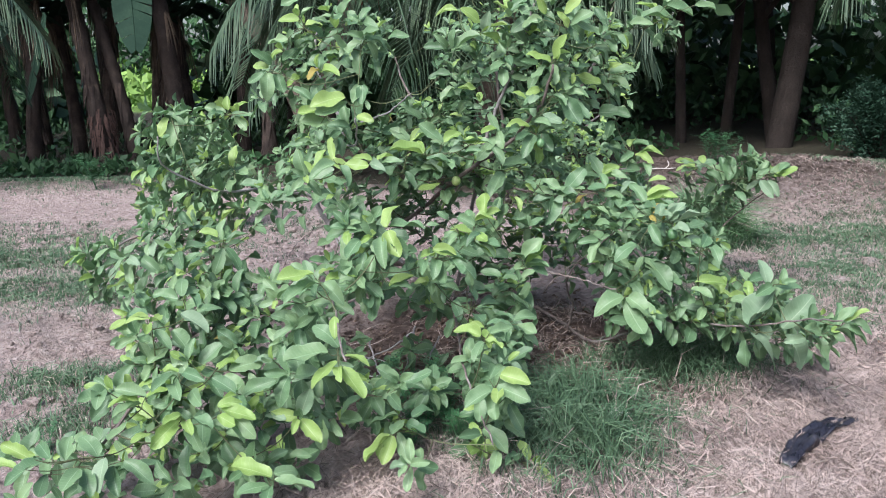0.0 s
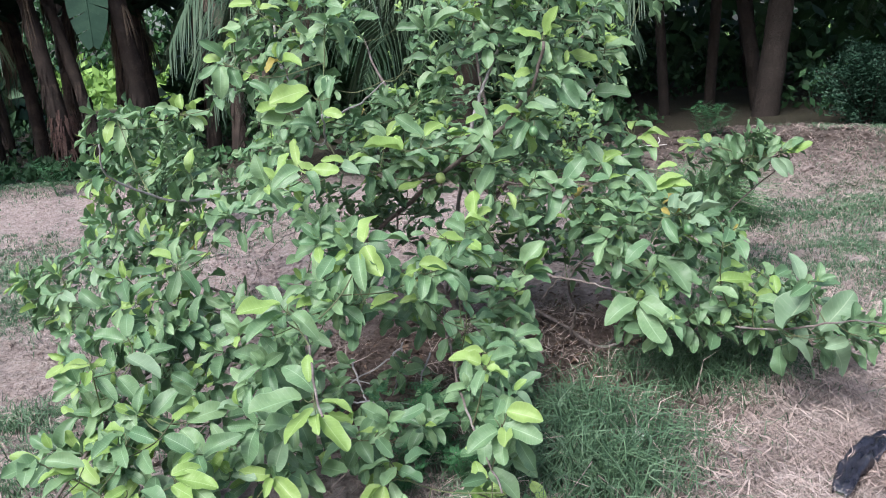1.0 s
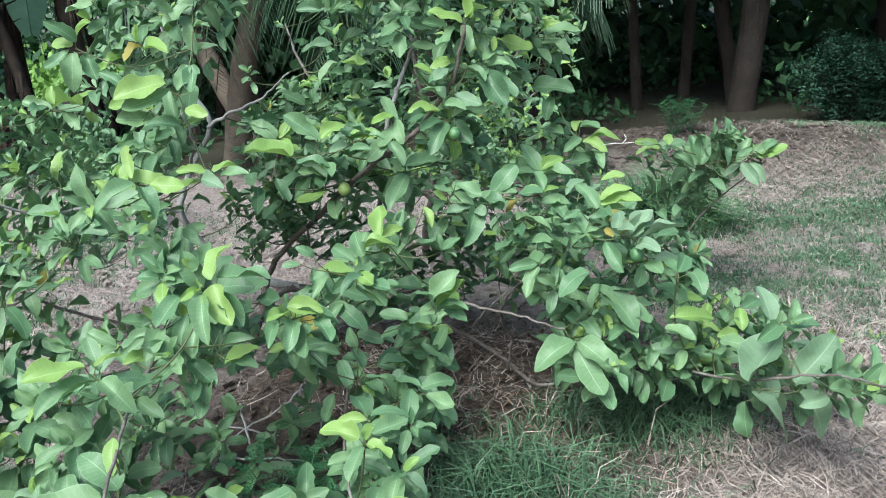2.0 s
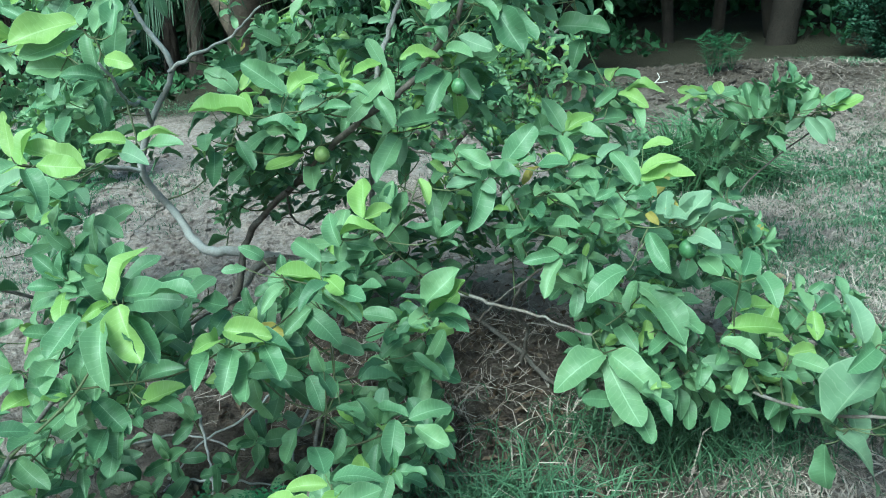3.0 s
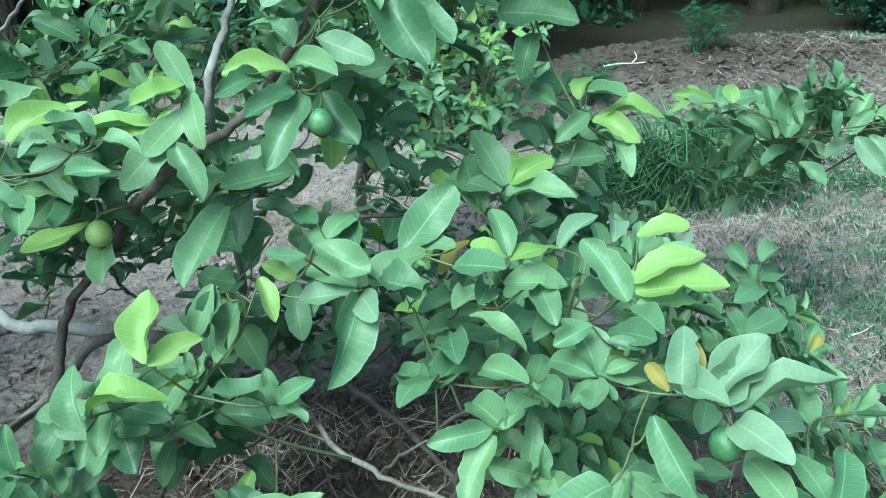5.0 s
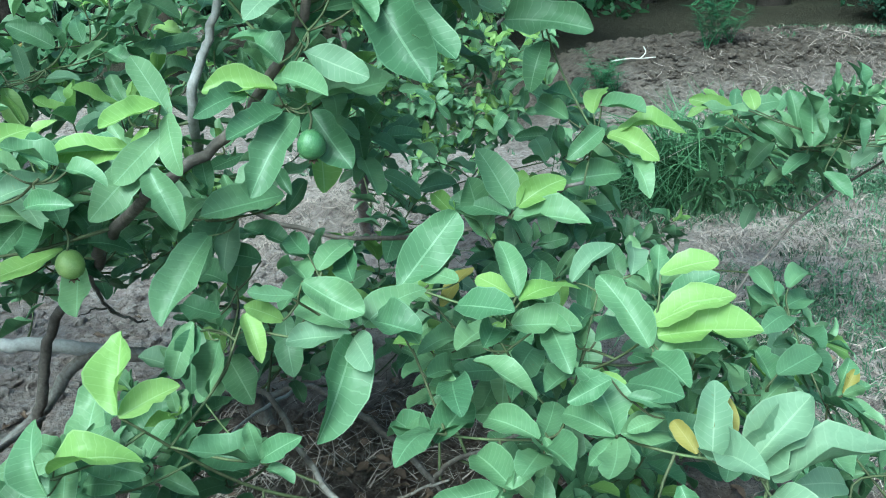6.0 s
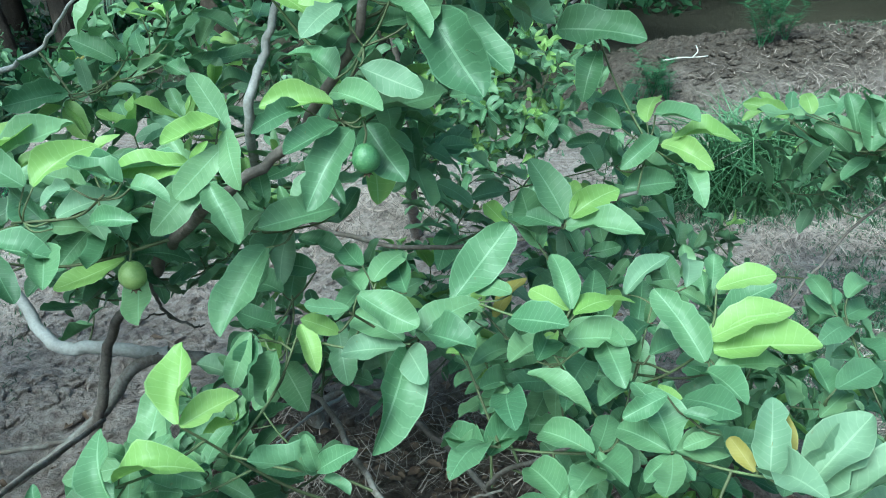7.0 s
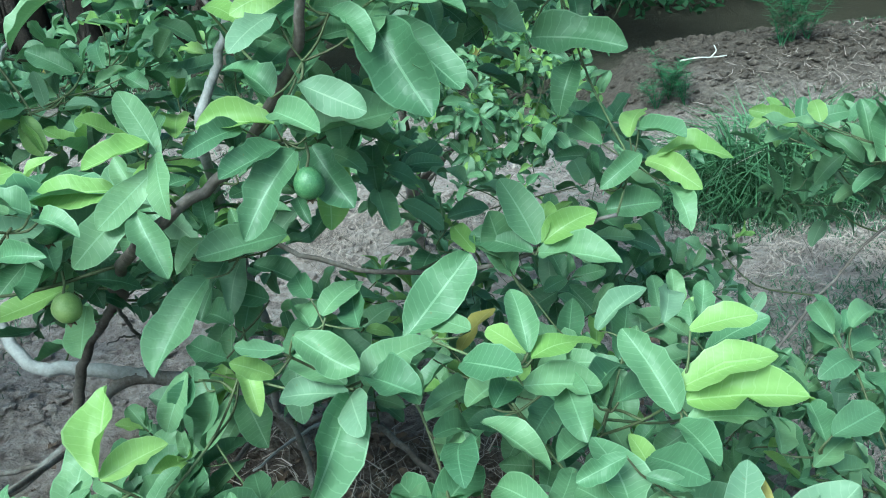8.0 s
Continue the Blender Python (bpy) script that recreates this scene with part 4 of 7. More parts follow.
# limbs: points, first and last radius, bark
BRANCHES = {
    "trunk": ([(0.12, 4.74, -0.06), (0.07, 4.71, 0.10), (-0.06, 4.66, 0.23), (-0.29, 4.61, 0.30), (-0.41, 4.50, 0.19), (-0.56, 4.30, 0.13)], 0.029, 0.010, BARK),
    "limb_dark": ([(-0.41, 4.47, 0.15), (-0.365, 4.49, 0.28), (-0.33, 4.52, 0.41), (-0.21, 4.47, 0.55), (-0.09, 4.33, 0.65), (0.06, 4.04, 0.80), (0.23, 3.84, 0.94), (0.36, 3.86, 1.02), (0.44, 3.85, 1.11), (0.51, 3.79, 1.21), (0.55, 3.70, 1.36)], 0.014, 0.006, BARK),
    "limb_grey": ([(-0.24, 4.63, 0.30), (-0.40, 4.60, 0.345), (-0.52, 4.59, 0.37), (-0.63, 4.65, 0.50), (-0.69, 4.57, 0.68), (-0.62, 4.54, 0.86), (-0.50, 4.50, 1.05), (-0.57, 4.47, 1.22), (-0.62, 4.45, 1.40), (-0.60, 4.40, 1.56)], 0.020, 0.005, BARK_GREY),
    "limb_left": ([(-0.69, 4.54, 0.69), (-0.86, 4.30, 0.78), (-1.05, 4.08, 0.80), (-1.22, 3.82, 0.95), (-1.20, 3.70, 1.10)], 0.009, 0.003, BARK_GREY),
    "limb_upper_left": ([(-0.62, 4.54, 0.86), (-0.46, 4.10, 1.00), (-0.30, 3.60, 1.05), (-0.25, 3.35, 1.18)], 0.008, 0.003, BARK_GREY),
    "limb_fork": ([(-0.51, 4.50, 1.04), (-0.40, 4.45, 1.09), (-0.26, 4.38, 1.14), (-0.12, 4.30, 1.24)], 0.008, 0.003, BARK_GREY),
    "limb_upright": ([(0.06, 4.69, 0.14), (0.14, 4.50, 0.50), (0.20, 4.25, 0.80), (0.255, 4.06, 1.03), (0.285, 4.08, 1.12), (0.315, 4.09, 1.19), (0.375, 4.05, 1.32), (0.44, 3.90, 1.50), (0.50, 3.80, 1.72), (0.52, 3.76, 1.90)], 0.011, 0.004, BARK_GREY),
    "limb_low_right": ([(0.10, 4.74, 0.06), (0.22, 4.78, 0.08), (0.42, 4.56, 0.09), (0.62, 4.28, 0.05), (0.75, 4.00, 0.03), (0.92, 3.97, 0.085), (1.06, 3.80, 0.145), (1.11, 3.60, 0.25), (1.25, 3.20, 0.345), (1.40, 3.03, 0.42), (1.44, 2.75, 0.50)], 0.010, 0.0025, BARK),
    "limb_inner": ([(0.64, 4.13, 0.05), (0.66, 4.05, 0.20), (0.62, 3.90, 0.38), (0.74, 3.72, 0.56), (0.82, 3.62, 0.66)], 0.007, 0.002, BARK),
    "limb_middle": ([(0.06, 4.70, 0.12), (0.25, 4.25, 0.36), (0.44, 3.80, 0.45), (0.56, 3.66, 0.455), (0.67, 3.60, 0.44), (0.80, 3.50, 0.42)], 0.007, 0.003, BARK),
    "limb_front": ([(0.05, 4.68, 0.13), (0.08, 4.05, 0.28), (0.12, 3.45, 0.32), (0.16, 3.00, 0.30), (0.22, 2.68, 0.24), (0.28, 2.50, 0.18)], 0.006, 0.003, BARK),
    "limb_front_left": ([(-0.38, 4.48, 0.20), (-0.36, 3.85, 0.36), (-0.36, 3.25, 0.52), (-0.24, 2.65, 0.60), (-0.12, 2.15, 0.58)], 0.007, 0.003, BARK),
    "limb_far_left": ([(-0.55, 4.31, 0.13), (-0.78, 3.70, 0.28), (-0.86, 3.00, 0.40), (-0.92, 2.60, 0.30), (-1.00, 2.40, 0.18)], 0.007, 0.005, BARK),
    "limb_outer_left": ([(-0.45, 4.44, 0.17), (-0.58, 4.36, 0.20), (-0.95, 4.15, 0.36), (-1.30, 3.95, 0.62), (-1.55, 3.92, 0.56), (-1.70, 3.88, 0.48)], 0.007, 0.005, BARK),
    "limb_far_right": ([(0.78, 3.99, 0.04), (1.08, 4.42, 0.10), (1.36, 4.76, 0.22), (1.62, 4.85, 0.48), (1.84, 4.72, 0.71)], 0.006, 0.003, BARK),
    "limb_back": ([(0.20, 4.24, 0.82), (0.46, 4.12, 0.76), (0.72, 3.96, 0.82), (0.90, 3.98, 0.88)], 0.005, 0.003, BARK),
}
# bare twigs: points, first and last radius, bark
BARE_TWIGS = [
    ([(0.219, 4.74, 0.106), (0.15, 4.55, 0.146), (0.103, 4.35, 0.196)], 0.006, 0.003, BARK_GREY),
    ([(-0.12, 4.35, 0.63), (-0.129, 4.42, 0.516), (-0.082, 4.45, 0.468), (-0.06, 4.46, 0.456)], 0.005, 0.002, BARK),
    ([(-0.108, 4.43, 0.491), (-0.139, 4.40, 0.526), (-0.181, 4.38, 0.514)], 0.003, 0.0015, BARK),
    ([(0.51, 3.86, 0.32), (0.572, 3.80, 0.411), (0.649, 3.72, 0.501)], 0.004, 0.002, BARK),
    ([(-0.69, 4.72, 0.50), (-0.793, 4.90, 0.439), (-0.874, 4.85, 0.379), (-0.924, 4.80, 0.307), (-0.953, 4.78, 0.235)], 0.003, 0.0015, BARK),
    ([(-0.11, 3.84, 0.14), (-0.19, 3.75, 0.10), (-0.32, 3.69, 0.05), (-0.36, 3.51, 0.02)], 0.0045, 0.0025, BARK_GREY),
    ([(-0.30, 3.69, 0.16), (-0.26, 3.60, 0.08), (-0.21, 3.46, 0.03)], 0.0045, 0.0025, BARK_GREY),
    ([(-0.09, 3.73, 0.20), (-0.10, 3.64, 0.12), (-0.13, 3.59, 0.03)], 0.0045, 0.0025, BARK_GREY),
    ([(-0.52, 3.62, 0.10), (-0.37, 3.74, 0.06), (-0.17, 3.65, 0.05)], 0.0045, 0.0025, BARK_GREY),
    ([(-0.36, 3.55, 0.03), (-0.19, 3.52, 0.04), (-0.04, 3.51, 0.02)], 0.0045, 0.0025, BARK_GREY),
    ([(0.03, 3.65, 0.18), (-0.01, 3.57, 0.09), (0.03, 3.47, 0.03)], 0.0045, 0.0025, BARK_GREY),
]
# leaves kept as single parts lie round this point of the crown
NEAR_CROWN = Vector((0.62, 3.40, 0.86))


ROSETTES = []


def rosette(*leaves):
    """Leaves of one shoot: place of the stalk, heading, rise, length, age."""
    ROSETTES.append(leaves)


rosette(((-0.175, 4.301, 1.062), -135, -1, 0.130, 1), ((-0.188, 4.291, 1.036), -130, -26, 0.088, 2), ((-0.184, 4.293, 1.035), -36, -54, 0.081, 2), ((-0.120, 4.326, 1.044), 49, 1, 0.095, 1))
rosette(((0.018, 4.372, 1.131), 32, 6, 0.127, 1), ((-0.076, 4.331, 1.113), -175, 34, 0.100, 1), ((-0.026, 4.353, 1.114), 122, 34, 0.095, 1), ((-0.019, 4.364, 1.191), 142, 8, 0.079, 2), ((0.029, 4.373, 1.101), -79, -9, 0.095, 1), ((0.049, 4.379, 1.093), 29, -2, 0.148, 1))
rosette(((0.315, 3.757, 1.074), 149, 62, 0.100, 1), ((0.312, 3.757, 1.079), -66, -51, 0.095, 1), ((0.310, 3.752, 1.062), -132, -27, 0.111, 1), ((0.276, 3.730, 1.020), -126, -31, 0.111, 1), ((0.305, 3.757, 1.093), -140, -11, 0.088, 2), ((0.258, 3.730, 1.045), -167, 4, 0.170, 1), ((0.261, 3.730, 1.042), -168, 0, 0.116, 2))
rosette(((0.085, 3.745, 1.021), -130, -11, 0.109, 3), ((0.098, 3.751, 1.016), -169, 22, 0.098, 1))
rosette(((0.451, 3.817, 1.090), -179, 6, 0.111, 2), ((0.409, 3.809, 1.091), -133, -7, 0.095, 0), ((0.456, 3.813, 1.063), -136, -15, 0.095, 0), ((0.474, 3.814, 1.054), -130, -40, 0.145, 0), ((0.490, 3.821, 1.070), 20, 6, 0.136, 0), ((0.495, 3.819, 1.058), -40, -49, 0.104, 0))
rosette(((0.487, 3.778, 1.231), -117, -18, 0.095, 3), ((0.469, 3.763, 1.135), 149, 30, 0.096, 1), ((0.507, 3.772, 1.153), 79, 28, 0.094, 0), ((0.599, 3.791, 1.215), -42, -53, 0.147, 0), ((0.503, 3.771, 1.149), -14, -21, 0.101, 3), ((0.472, 3.760, 1.118), -42, -9, 0.096, 1), ((0.552, 3.787, 1.229), -46, -29, 0.094, 1))
rosette(((0.377, 3.849, 1.243), -25, -17, 0.081, 2))
rosette(((0.289, 3.714, 1.016), -43, -53, 0.098, 0))
rosette(((0.437, 3.835, 0.933), -146, -3, 0.128, 0), ((0.328, 3.792, 0.891), -120, -34, 0.160, 0))
rosette(((0.250, 3.546, 0.747), 90, 49, 0.112, 2), ((0.252, 3.545, 0.744), 42, 8, 0.091, 2))
rosette(((0.204, 3.430, 0.715), 119, 49, 0.102, 1), ((0.206, 3.444, 0.733), 10, 6, 0.111, 2), ((0.209, 3.449, 0.738), 65, 0, 0.096, 1))
rosette(((0.379, 3.732, 0.791), -62, -47, 0.082, 2))
rosette(((0.545, 3.622, 0.796), -107, -37, 0.152, 1), ((0.544, 3.623, 0.799), 167, -5, 0.094, 3), ((0.542, 3.628, 0.808), 145, 14, 0.096, 1), ((0.561, 3.631, 0.809), 30, 21, 0.109, 1), ((0.547, 3.622, 0.796), -69, 4, 0.096, 3), ((0.565, 3.635, 0.816), -39, 1, 0.095, 0))
rosette(((0.246, 3.864, 0.720), -73, -47, 0.122, 0), ((0.297, 3.855, 0.669), -104, -31, 0.095, 1), ((0.396, 3.903, 0.712), -75, -47, 0.117, 0))
rosette(((0.345, 3.788, 0.499), 177, 11, 0.111, 0), ((0.343, 3.789, 0.502), 114, 12, 0.095, 0), ((0.350, 3.791, 0.502), 52, -4, 0.095, 1))
rosette(((0.779, 3.936, 0.855), 130, 52, 0.123, 1), ((0.786, 3.936, 0.857), 81, 29, 0.081, 2), ((0.788, 3.936, 0.857), 20, 27, 0.101, 2), ((0.780, 3.932, 0.843), -23, 3, 0.135, 1), ((0.771, 3.932, 0.844), 159, 15, 0.103, 1))
rosette(((0.686, 3.938, 0.848), 118, 17, 0.080, 2))
rosette(((0.602, 3.731, 0.816), 39, 40, 0.144, 1), ((0.687, 3.736, 0.819), 155, 4, 0.095, 1))
rosette(((0.957, 4.079, 0.929), -36, -19, 0.107, 2), ((0.974, 4.077, 0.934), -2, 0, 0.129, 2), ((0.949, 4.083, 0.940), -143, -26, 0.095, 1), ((0.890, 4.067, 0.856), 4, 2, 0.098, 0), ((0.992, 4.061, 0.889), -76, -29, 0.095, 1), ((0.934, 4.092, 0.965), 70, 30, 0.080, 2), ((0.891, 4.096, 0.957), 121, 13, 0.096, 1), ((0.904, 4.102, 0.988), 112, 4, 0.096, 1), ((0.949, 4.093, 0.981), -48, -3, 0.094, 1))
rosette(((1.420, 4.983, 0.756), -177, -9, 0.102, 2), ((1.422, 4.984, 0.762), 112, 26, 0.080, 2), ((1.456, 4.966, 0.732), 80, 43, 0.095, 1), ((1.526, 4.938, 0.714), 120, 51, 0.097, 1), ((1.559, 4.933, 0.743), 25, 30, 0.095, 1), ((1.451, 4.942, 0.639), 131, 9, 0.095, 1), ((1.544, 4.917, 0.664), -163, -39, 0.104, 1), ((1.557, 4.911, 0.657), 0, 23, 0.099, 1))
rosette(((0.851, 3.766, 0.794), 24, 33, 0.095, 3), ((0.935, 3.757, 0.803), 74, 9, 0.095, 3))
rosette(((0.762, 3.625, 0.841), 103, 42, 0.095, 1), ((0.761, 3.625, 0.841), 124, 5, 0.080, 2), ((0.766, 3.621, 0.834), 14, 11, 0.090, 2), ((0.754, 3.609, 0.807), 11, -5, 0.095, 1), ((0.685, 3.623, 0.834), -40, 8, 0.094, 1))
rosette(((0.934, 3.586, 0.792), -2, 5, 0.132, 2), ((0.923, 3.581, 0.779), 123, 41, 0.123, 1), ((0.930, 3.593, 0.804), 5, 17, 0.119, 2), ((0.944, 3.618, 0.862), 3, 10, 0.080, 2), ((0.934, 3.575, 0.774), 2, -2, 0.095, 1), ((0.925, 3.575, 0.770), -71, 5, 0.095, 1))
rosette(((0.858, 3.457, 0.735), 115, 41, 0.102, 1), ((0.864, 3.456, 0.736), 35, -19, 0.095, 1), ((0.860, 3.455, 0.732), -101, 6, 0.095, 1), ((0.859, 3.456, 0.734), 130, 0, 0.095, 1))
rosette(((0.701, 3.618, 0.755), -36, -18, 0.106, 1), ((0.802, 3.636, 0.798), -76, -22, 0.095, 0), ((0.715, 3.625, 0.769), 75, -1, 0.095, 1))
rosette(((0.885, 3.521, 0.764), -60, 15, 0.096, 0))
rosette(((0.953, 3.401, 0.733), 71, 46, 0.101, 3), ((0.983, 3.389, 0.731), 24, 35, 0.117, 3), ((1.028, 3.378, 0.740), 46, -1, 0.094, 3), ((0.962, 3.399, 0.734), -79, 28, 0.095, 3))
rosette(((0.777, 3.525, 0.690), 134, -1, 0.094, 1), ((0.778, 3.524, 0.689), 68, -1, 0.095, 0), ((0.775, 3.515, 0.676), -104, 19, 0.095, 1), ((0.782, 3.518, 0.681), -75, 18, 0.094, 1))
rosette(((0.647, 3.554, 0.689), 142, -19, 0.094, 1), ((0.650, 3.554, 0.689), 67, -22, 0.096, 1), ((0.647, 3.553, 0.688), -124, 12, 0.095, 0))
rosette(((0.602, 3.681, 0.790), -68, 7, 0.095, 1), ((0.636, 3.646, 0.719), 53, -21, 0.096, 0))
rosette(((0.677, 3.609, 0.699), 113, -11, 0.096, 1), ((0.675, 3.622, 0.722), -88, 9, 0.095, 0))
rosette(((-0.079, 2.838, 0.828), 69, 45, 0.117, 2), ((-0.076, 2.835, 0.818), -53, -50, 0.112, 2), ((-0.068, 2.844, 0.829), 7, -3, 0.131, 1), ((-0.096, 2.816, 0.799), -81, -47, 0.131, 1), ((-0.063, 2.833, 0.797), -30, -45, 0.098, 0))
rosette(((0.071, 2.913, 0.730), -3, -12, 0.094, 2), ((0.087, 2.914, 0.718), -8, -16, 0.122, 1), ((0.062, 2.901, 0.712), -108, 16, 0.079, 2), ((0.053, 2.888, 0.694), -100, -10, 0.095, 1), ((0.086, 2.903, 0.696), -92, -34, 0.095, 1), ((0.113, 2.910, 0.689), -94, -43, 0.101, 0), ((0.138, 2.921, 0.694), -58, -21, 0.095, 1))
rosette(((-0.305, 3.453, 1.147), 116, 73, 0.098, 1), ((-0.273, 3.468, 1.152), 81, 70, 0.112, 1), ((-0.295, 3.456, 1.132), -167, 13, 0.103, 1), ((-0.286, 3.459, 1.126), 49, 14, 0.080, 2))
rosette(((-0.158, 3.253, 1.018), 37, 7, 0.094, 2), ((-0.143, 3.257, 1.006), -20, 4, 0.095, 1), ((-0.178, 3.244, 1.021), -168, 12, 0.082, 2), ((-0.190, 3.233, 1.001), -40, -5, 0.094, 3))
rosette(((0.203, 3.131, 0.735), 173, 22, 0.085, 2), ((0.211, 3.136, 0.742), 49, -10, 0.095, 1), ((0.214, 3.128, 0.721), -29, -36, 0.110, 2), ((0.221, 3.138, 0.743), -51, -12, 0.081, 2), ((0.189, 3.133, 0.751), 169, -8, 0.095, 1))
rosette(((0.421, 3.351, 0.569), -127, 3, 0.095, 1), ((0.425, 3.349, 0.564), 38, 23, 0.080, 2), ((0.432, 3.346, 0.557), -39, -5, 0.096, 1))
rosette(((0.359, 3.179, 0.389), 23, 2, 0.113, 1), ((0.357, 3.181, 0.393), 153, 7, 0.095, 1), ((0.330, 3.175, 0.390), -101, -38, 0.100, 1), ((0.374, 3.172, 0.375), -42, -17, 0.095, 1))
rosette(((0.639, 3.546, 0.673), 120, -2, 0.094, 1), ((0.646, 3.548, 0.678), 62, 4, 0.096, 1))
rosette(((0.811, 3.392, 0.417), -152, -20, 0.158, 1), ((0.816, 3.388, 0.410), -71, -38, 0.192, 1), ((0.830, 3.390, 0.417), -48, -24, 0.165, 1))
rosette(((0.859, 3.354, 0.641), -158, -22, 0.123, 1), ((0.913, 3.375, 0.722), -64, -46, 0.113, 1))
rosette(((0.727, 3.498, 0.629), -132, -43, 0.116, 1), ((0.722, 3.501, 0.637), -165, -5, 0.096, 1), ((0.740, 3.500, 0.637), 117, 3, 0.096, 1))
rosette(((1.093, 3.366, 0.480), -6, 0, 0.136, 2), ((1.108, 3.382, 0.524), -1, 7, 0.093, 2), ((1.131, 3.371, 0.515), 128, 35, 0.117, 1), ((1.078, 3.359, 0.458), -42, -12, 0.104, 1))
rosette(((1.215, 3.312, 0.436), 23, -3, 0.080, 2), ((1.182, 3.300, 0.392), -76, 22, 0.095, 1), ((1.224, 3.305, 0.429), -50, -1, 0.095, 1))
rosette(((1.341, 3.256, 0.411), -155, -35, 0.102, 3), ((1.323, 3.223, 0.341), -97, -32, 0.095, 3))
rosette(((-0.193, 2.432, 0.530), 157, 40, 0.118, 1), ((-0.196, 2.418, 0.490), -134, -32, 0.124, 2), ((-0.179, 2.415, 0.472), -39, -45, 0.122, 2), ((-0.173, 2.427, 0.504), -14, -17, 0.092, 2), ((-0.203, 2.438, 0.556), 100, 57, 0.080, 2), ((-0.224, 2.423, 0.521), -149, -2, 0.148, 1), ((-0.189, 2.413, 0.473), -81, -14, 0.081, 2))
rosette(((0.295, 2.514, 0.368), -25, -17, 0.118, 1), ((0.288, 2.509, 0.355), -98, -53, 0.097, 1), ((0.306, 2.527, 0.402), -21, -11, 0.108, 2), ((0.277, 2.509, 0.355), -152, -19, 0.111, 1), ((0.299, 2.511, 0.359), -95, -11, 0.081, 2), ((0.269, 2.522, 0.389), 72, 19, 0.095, 1))
rosette(((0.240, 2.714, 0.471), 164, 13, 0.107, 2), ((0.258, 2.711, 0.460), -40, -9, 0.080, 2), ((0.249, 2.708, 0.453), -116, -29, 0.095, 1), ((0.270, 2.718, 0.481), 32, 2, 0.096, 1))
rosette(((-0.291, 2.593, 0.724), -151, -1, 0.125, 2), ((-0.271, 2.597, 0.723), 65, 1, 0.081, 2), ((-0.282, 2.588, 0.696), -143, -22, 0.134, 1), ((-0.261, 2.593, 0.694), -23, -40, 0.106, 1))
rosette(((-0.277, 2.970, 1.057), 124, 70, 0.084, 2), ((-0.238, 2.975, 1.039), -7, -3, 0.094, 2), ((-0.268, 2.970, 1.040), -148, -23, 0.130, 1), ((-0.258, 2.971, 1.030), -48, -44, 0.095, 1))
rosette(((-0.285, 3.375, 1.243), -152, -21, 0.145, 1), ((-0.263, 3.378, 1.238), 82, 47, 0.095, 1), ((-0.230, 3.383, 1.230), 83, 53, 0.095, 1), ((-0.295, 3.374, 1.261), -153, -12, 0.155, 2), ((-0.250, 3.378, 1.184), -23, -13, 0.080, 2))
rosette(((1.404, 4.708, 0.807), 154, 1, 0.117, 1), ((1.419, 4.705, 0.807), 92, 38, 0.080, 2), ((1.547, 4.663, 0.717), 81, 70, 0.141, 1), ((1.519, 4.670, 0.717), 133, 53, 0.110, 1), ((1.685, 4.626, 0.725), 22, 43, 0.095, 1), ((1.699, 4.621, 0.719), -48, -46, 0.124, 3), ((1.766, 4.604, 0.744), -2, 15, 0.133, 2), ((1.793, 4.599, 0.765), 33, 28, 0.096, 1), ((1.575, 4.647, 0.657), -57, -33, 0.095, 1))
rosette(((-0.013, 3.599, 1.003), -164, 14, 0.154, 2), ((-0.007, 3.603, 1.008), 132, 43, 0.081, 2), ((0.003, 3.603, 0.984), 6, -9, 0.115, 1), ((0.070, 3.648, 1.049), -175, 38, 0.132, 1), ((0.080, 3.652, 1.047), 41, 28, 0.106, 2), ((0.094, 3.648, 0.989), 150, 30, 0.094, 0), ((0.100, 3.653, 1.002), 35, 7, 0.096, 3), ((0.081, 3.637, 0.970), -64, -17, 0.095, 1))
rosette(((0.150, 3.736, 0.975), 32, 9, 0.148, 3), ((0.146, 3.745, 1.028), 47, -5, 0.095, 1))
rosette(((-0.166, 3.771, 0.888), -91, -56, 0.101, 1), ((-0.109, 3.807, 0.909), -46, -54, 0.095, 0), ((-0.181, 3.774, 0.937), -79, -16, 0.096, 0))
rosette(((1.007, 3.367, 0.727), 4, 16, 0.143, 3), ((1.008, 3.360, 0.714), -68, 3, 0.094, 3), ((0.985, 3.378, 0.740), 23, 36, 0.104, 3))
rosette(((0.900, 3.490, 0.558), -48, -23, 0.127, 1), ((0.909, 3.491, 0.562), -121, -34, 0.096, 1), ((0.922, 3.475, 0.537), -56, -25, 0.171, 0), ((0.979, 3.453, 0.517), -53, -24, 0.119, 1), ((0.939, 3.483, 0.555), -56, 2, 0.095, 0))
rosette(((-0.094, 3.797, 1.041), 174, 43, 0.110, 1), ((-0.081, 3.801, 1.044), 36, 32, 0.100, 2), ((-0.064, 3.808, 1.051), 30, 15, 0.130, 1), ((-0.115, 3.795, 1.077), 148, 9, 0.094, 1))
rosette(((0.178, 3.325, 0.374), 135, 13, 0.096, 0), ((0.184, 3.317, 0.358), -50, -6, 0.095, 1), ((0.114, 3.337, 0.426), -54, -43, 0.099, 1), ((0.169, 3.384, 0.491), -22, -8, 0.095, 0), ((0.232, 3.350, 0.396), 21, -6, 0.117, 0))
rosette(((0.274, 3.429, 0.422), 36, 23, 0.105, 0), ((0.286, 3.424, 0.409), -134, -1, 0.095, 0), ((0.353, 3.442, 0.425), -33, -28, 0.102, 0), ((0.275, 3.435, 0.435), 177, 1, 0.104, 0))
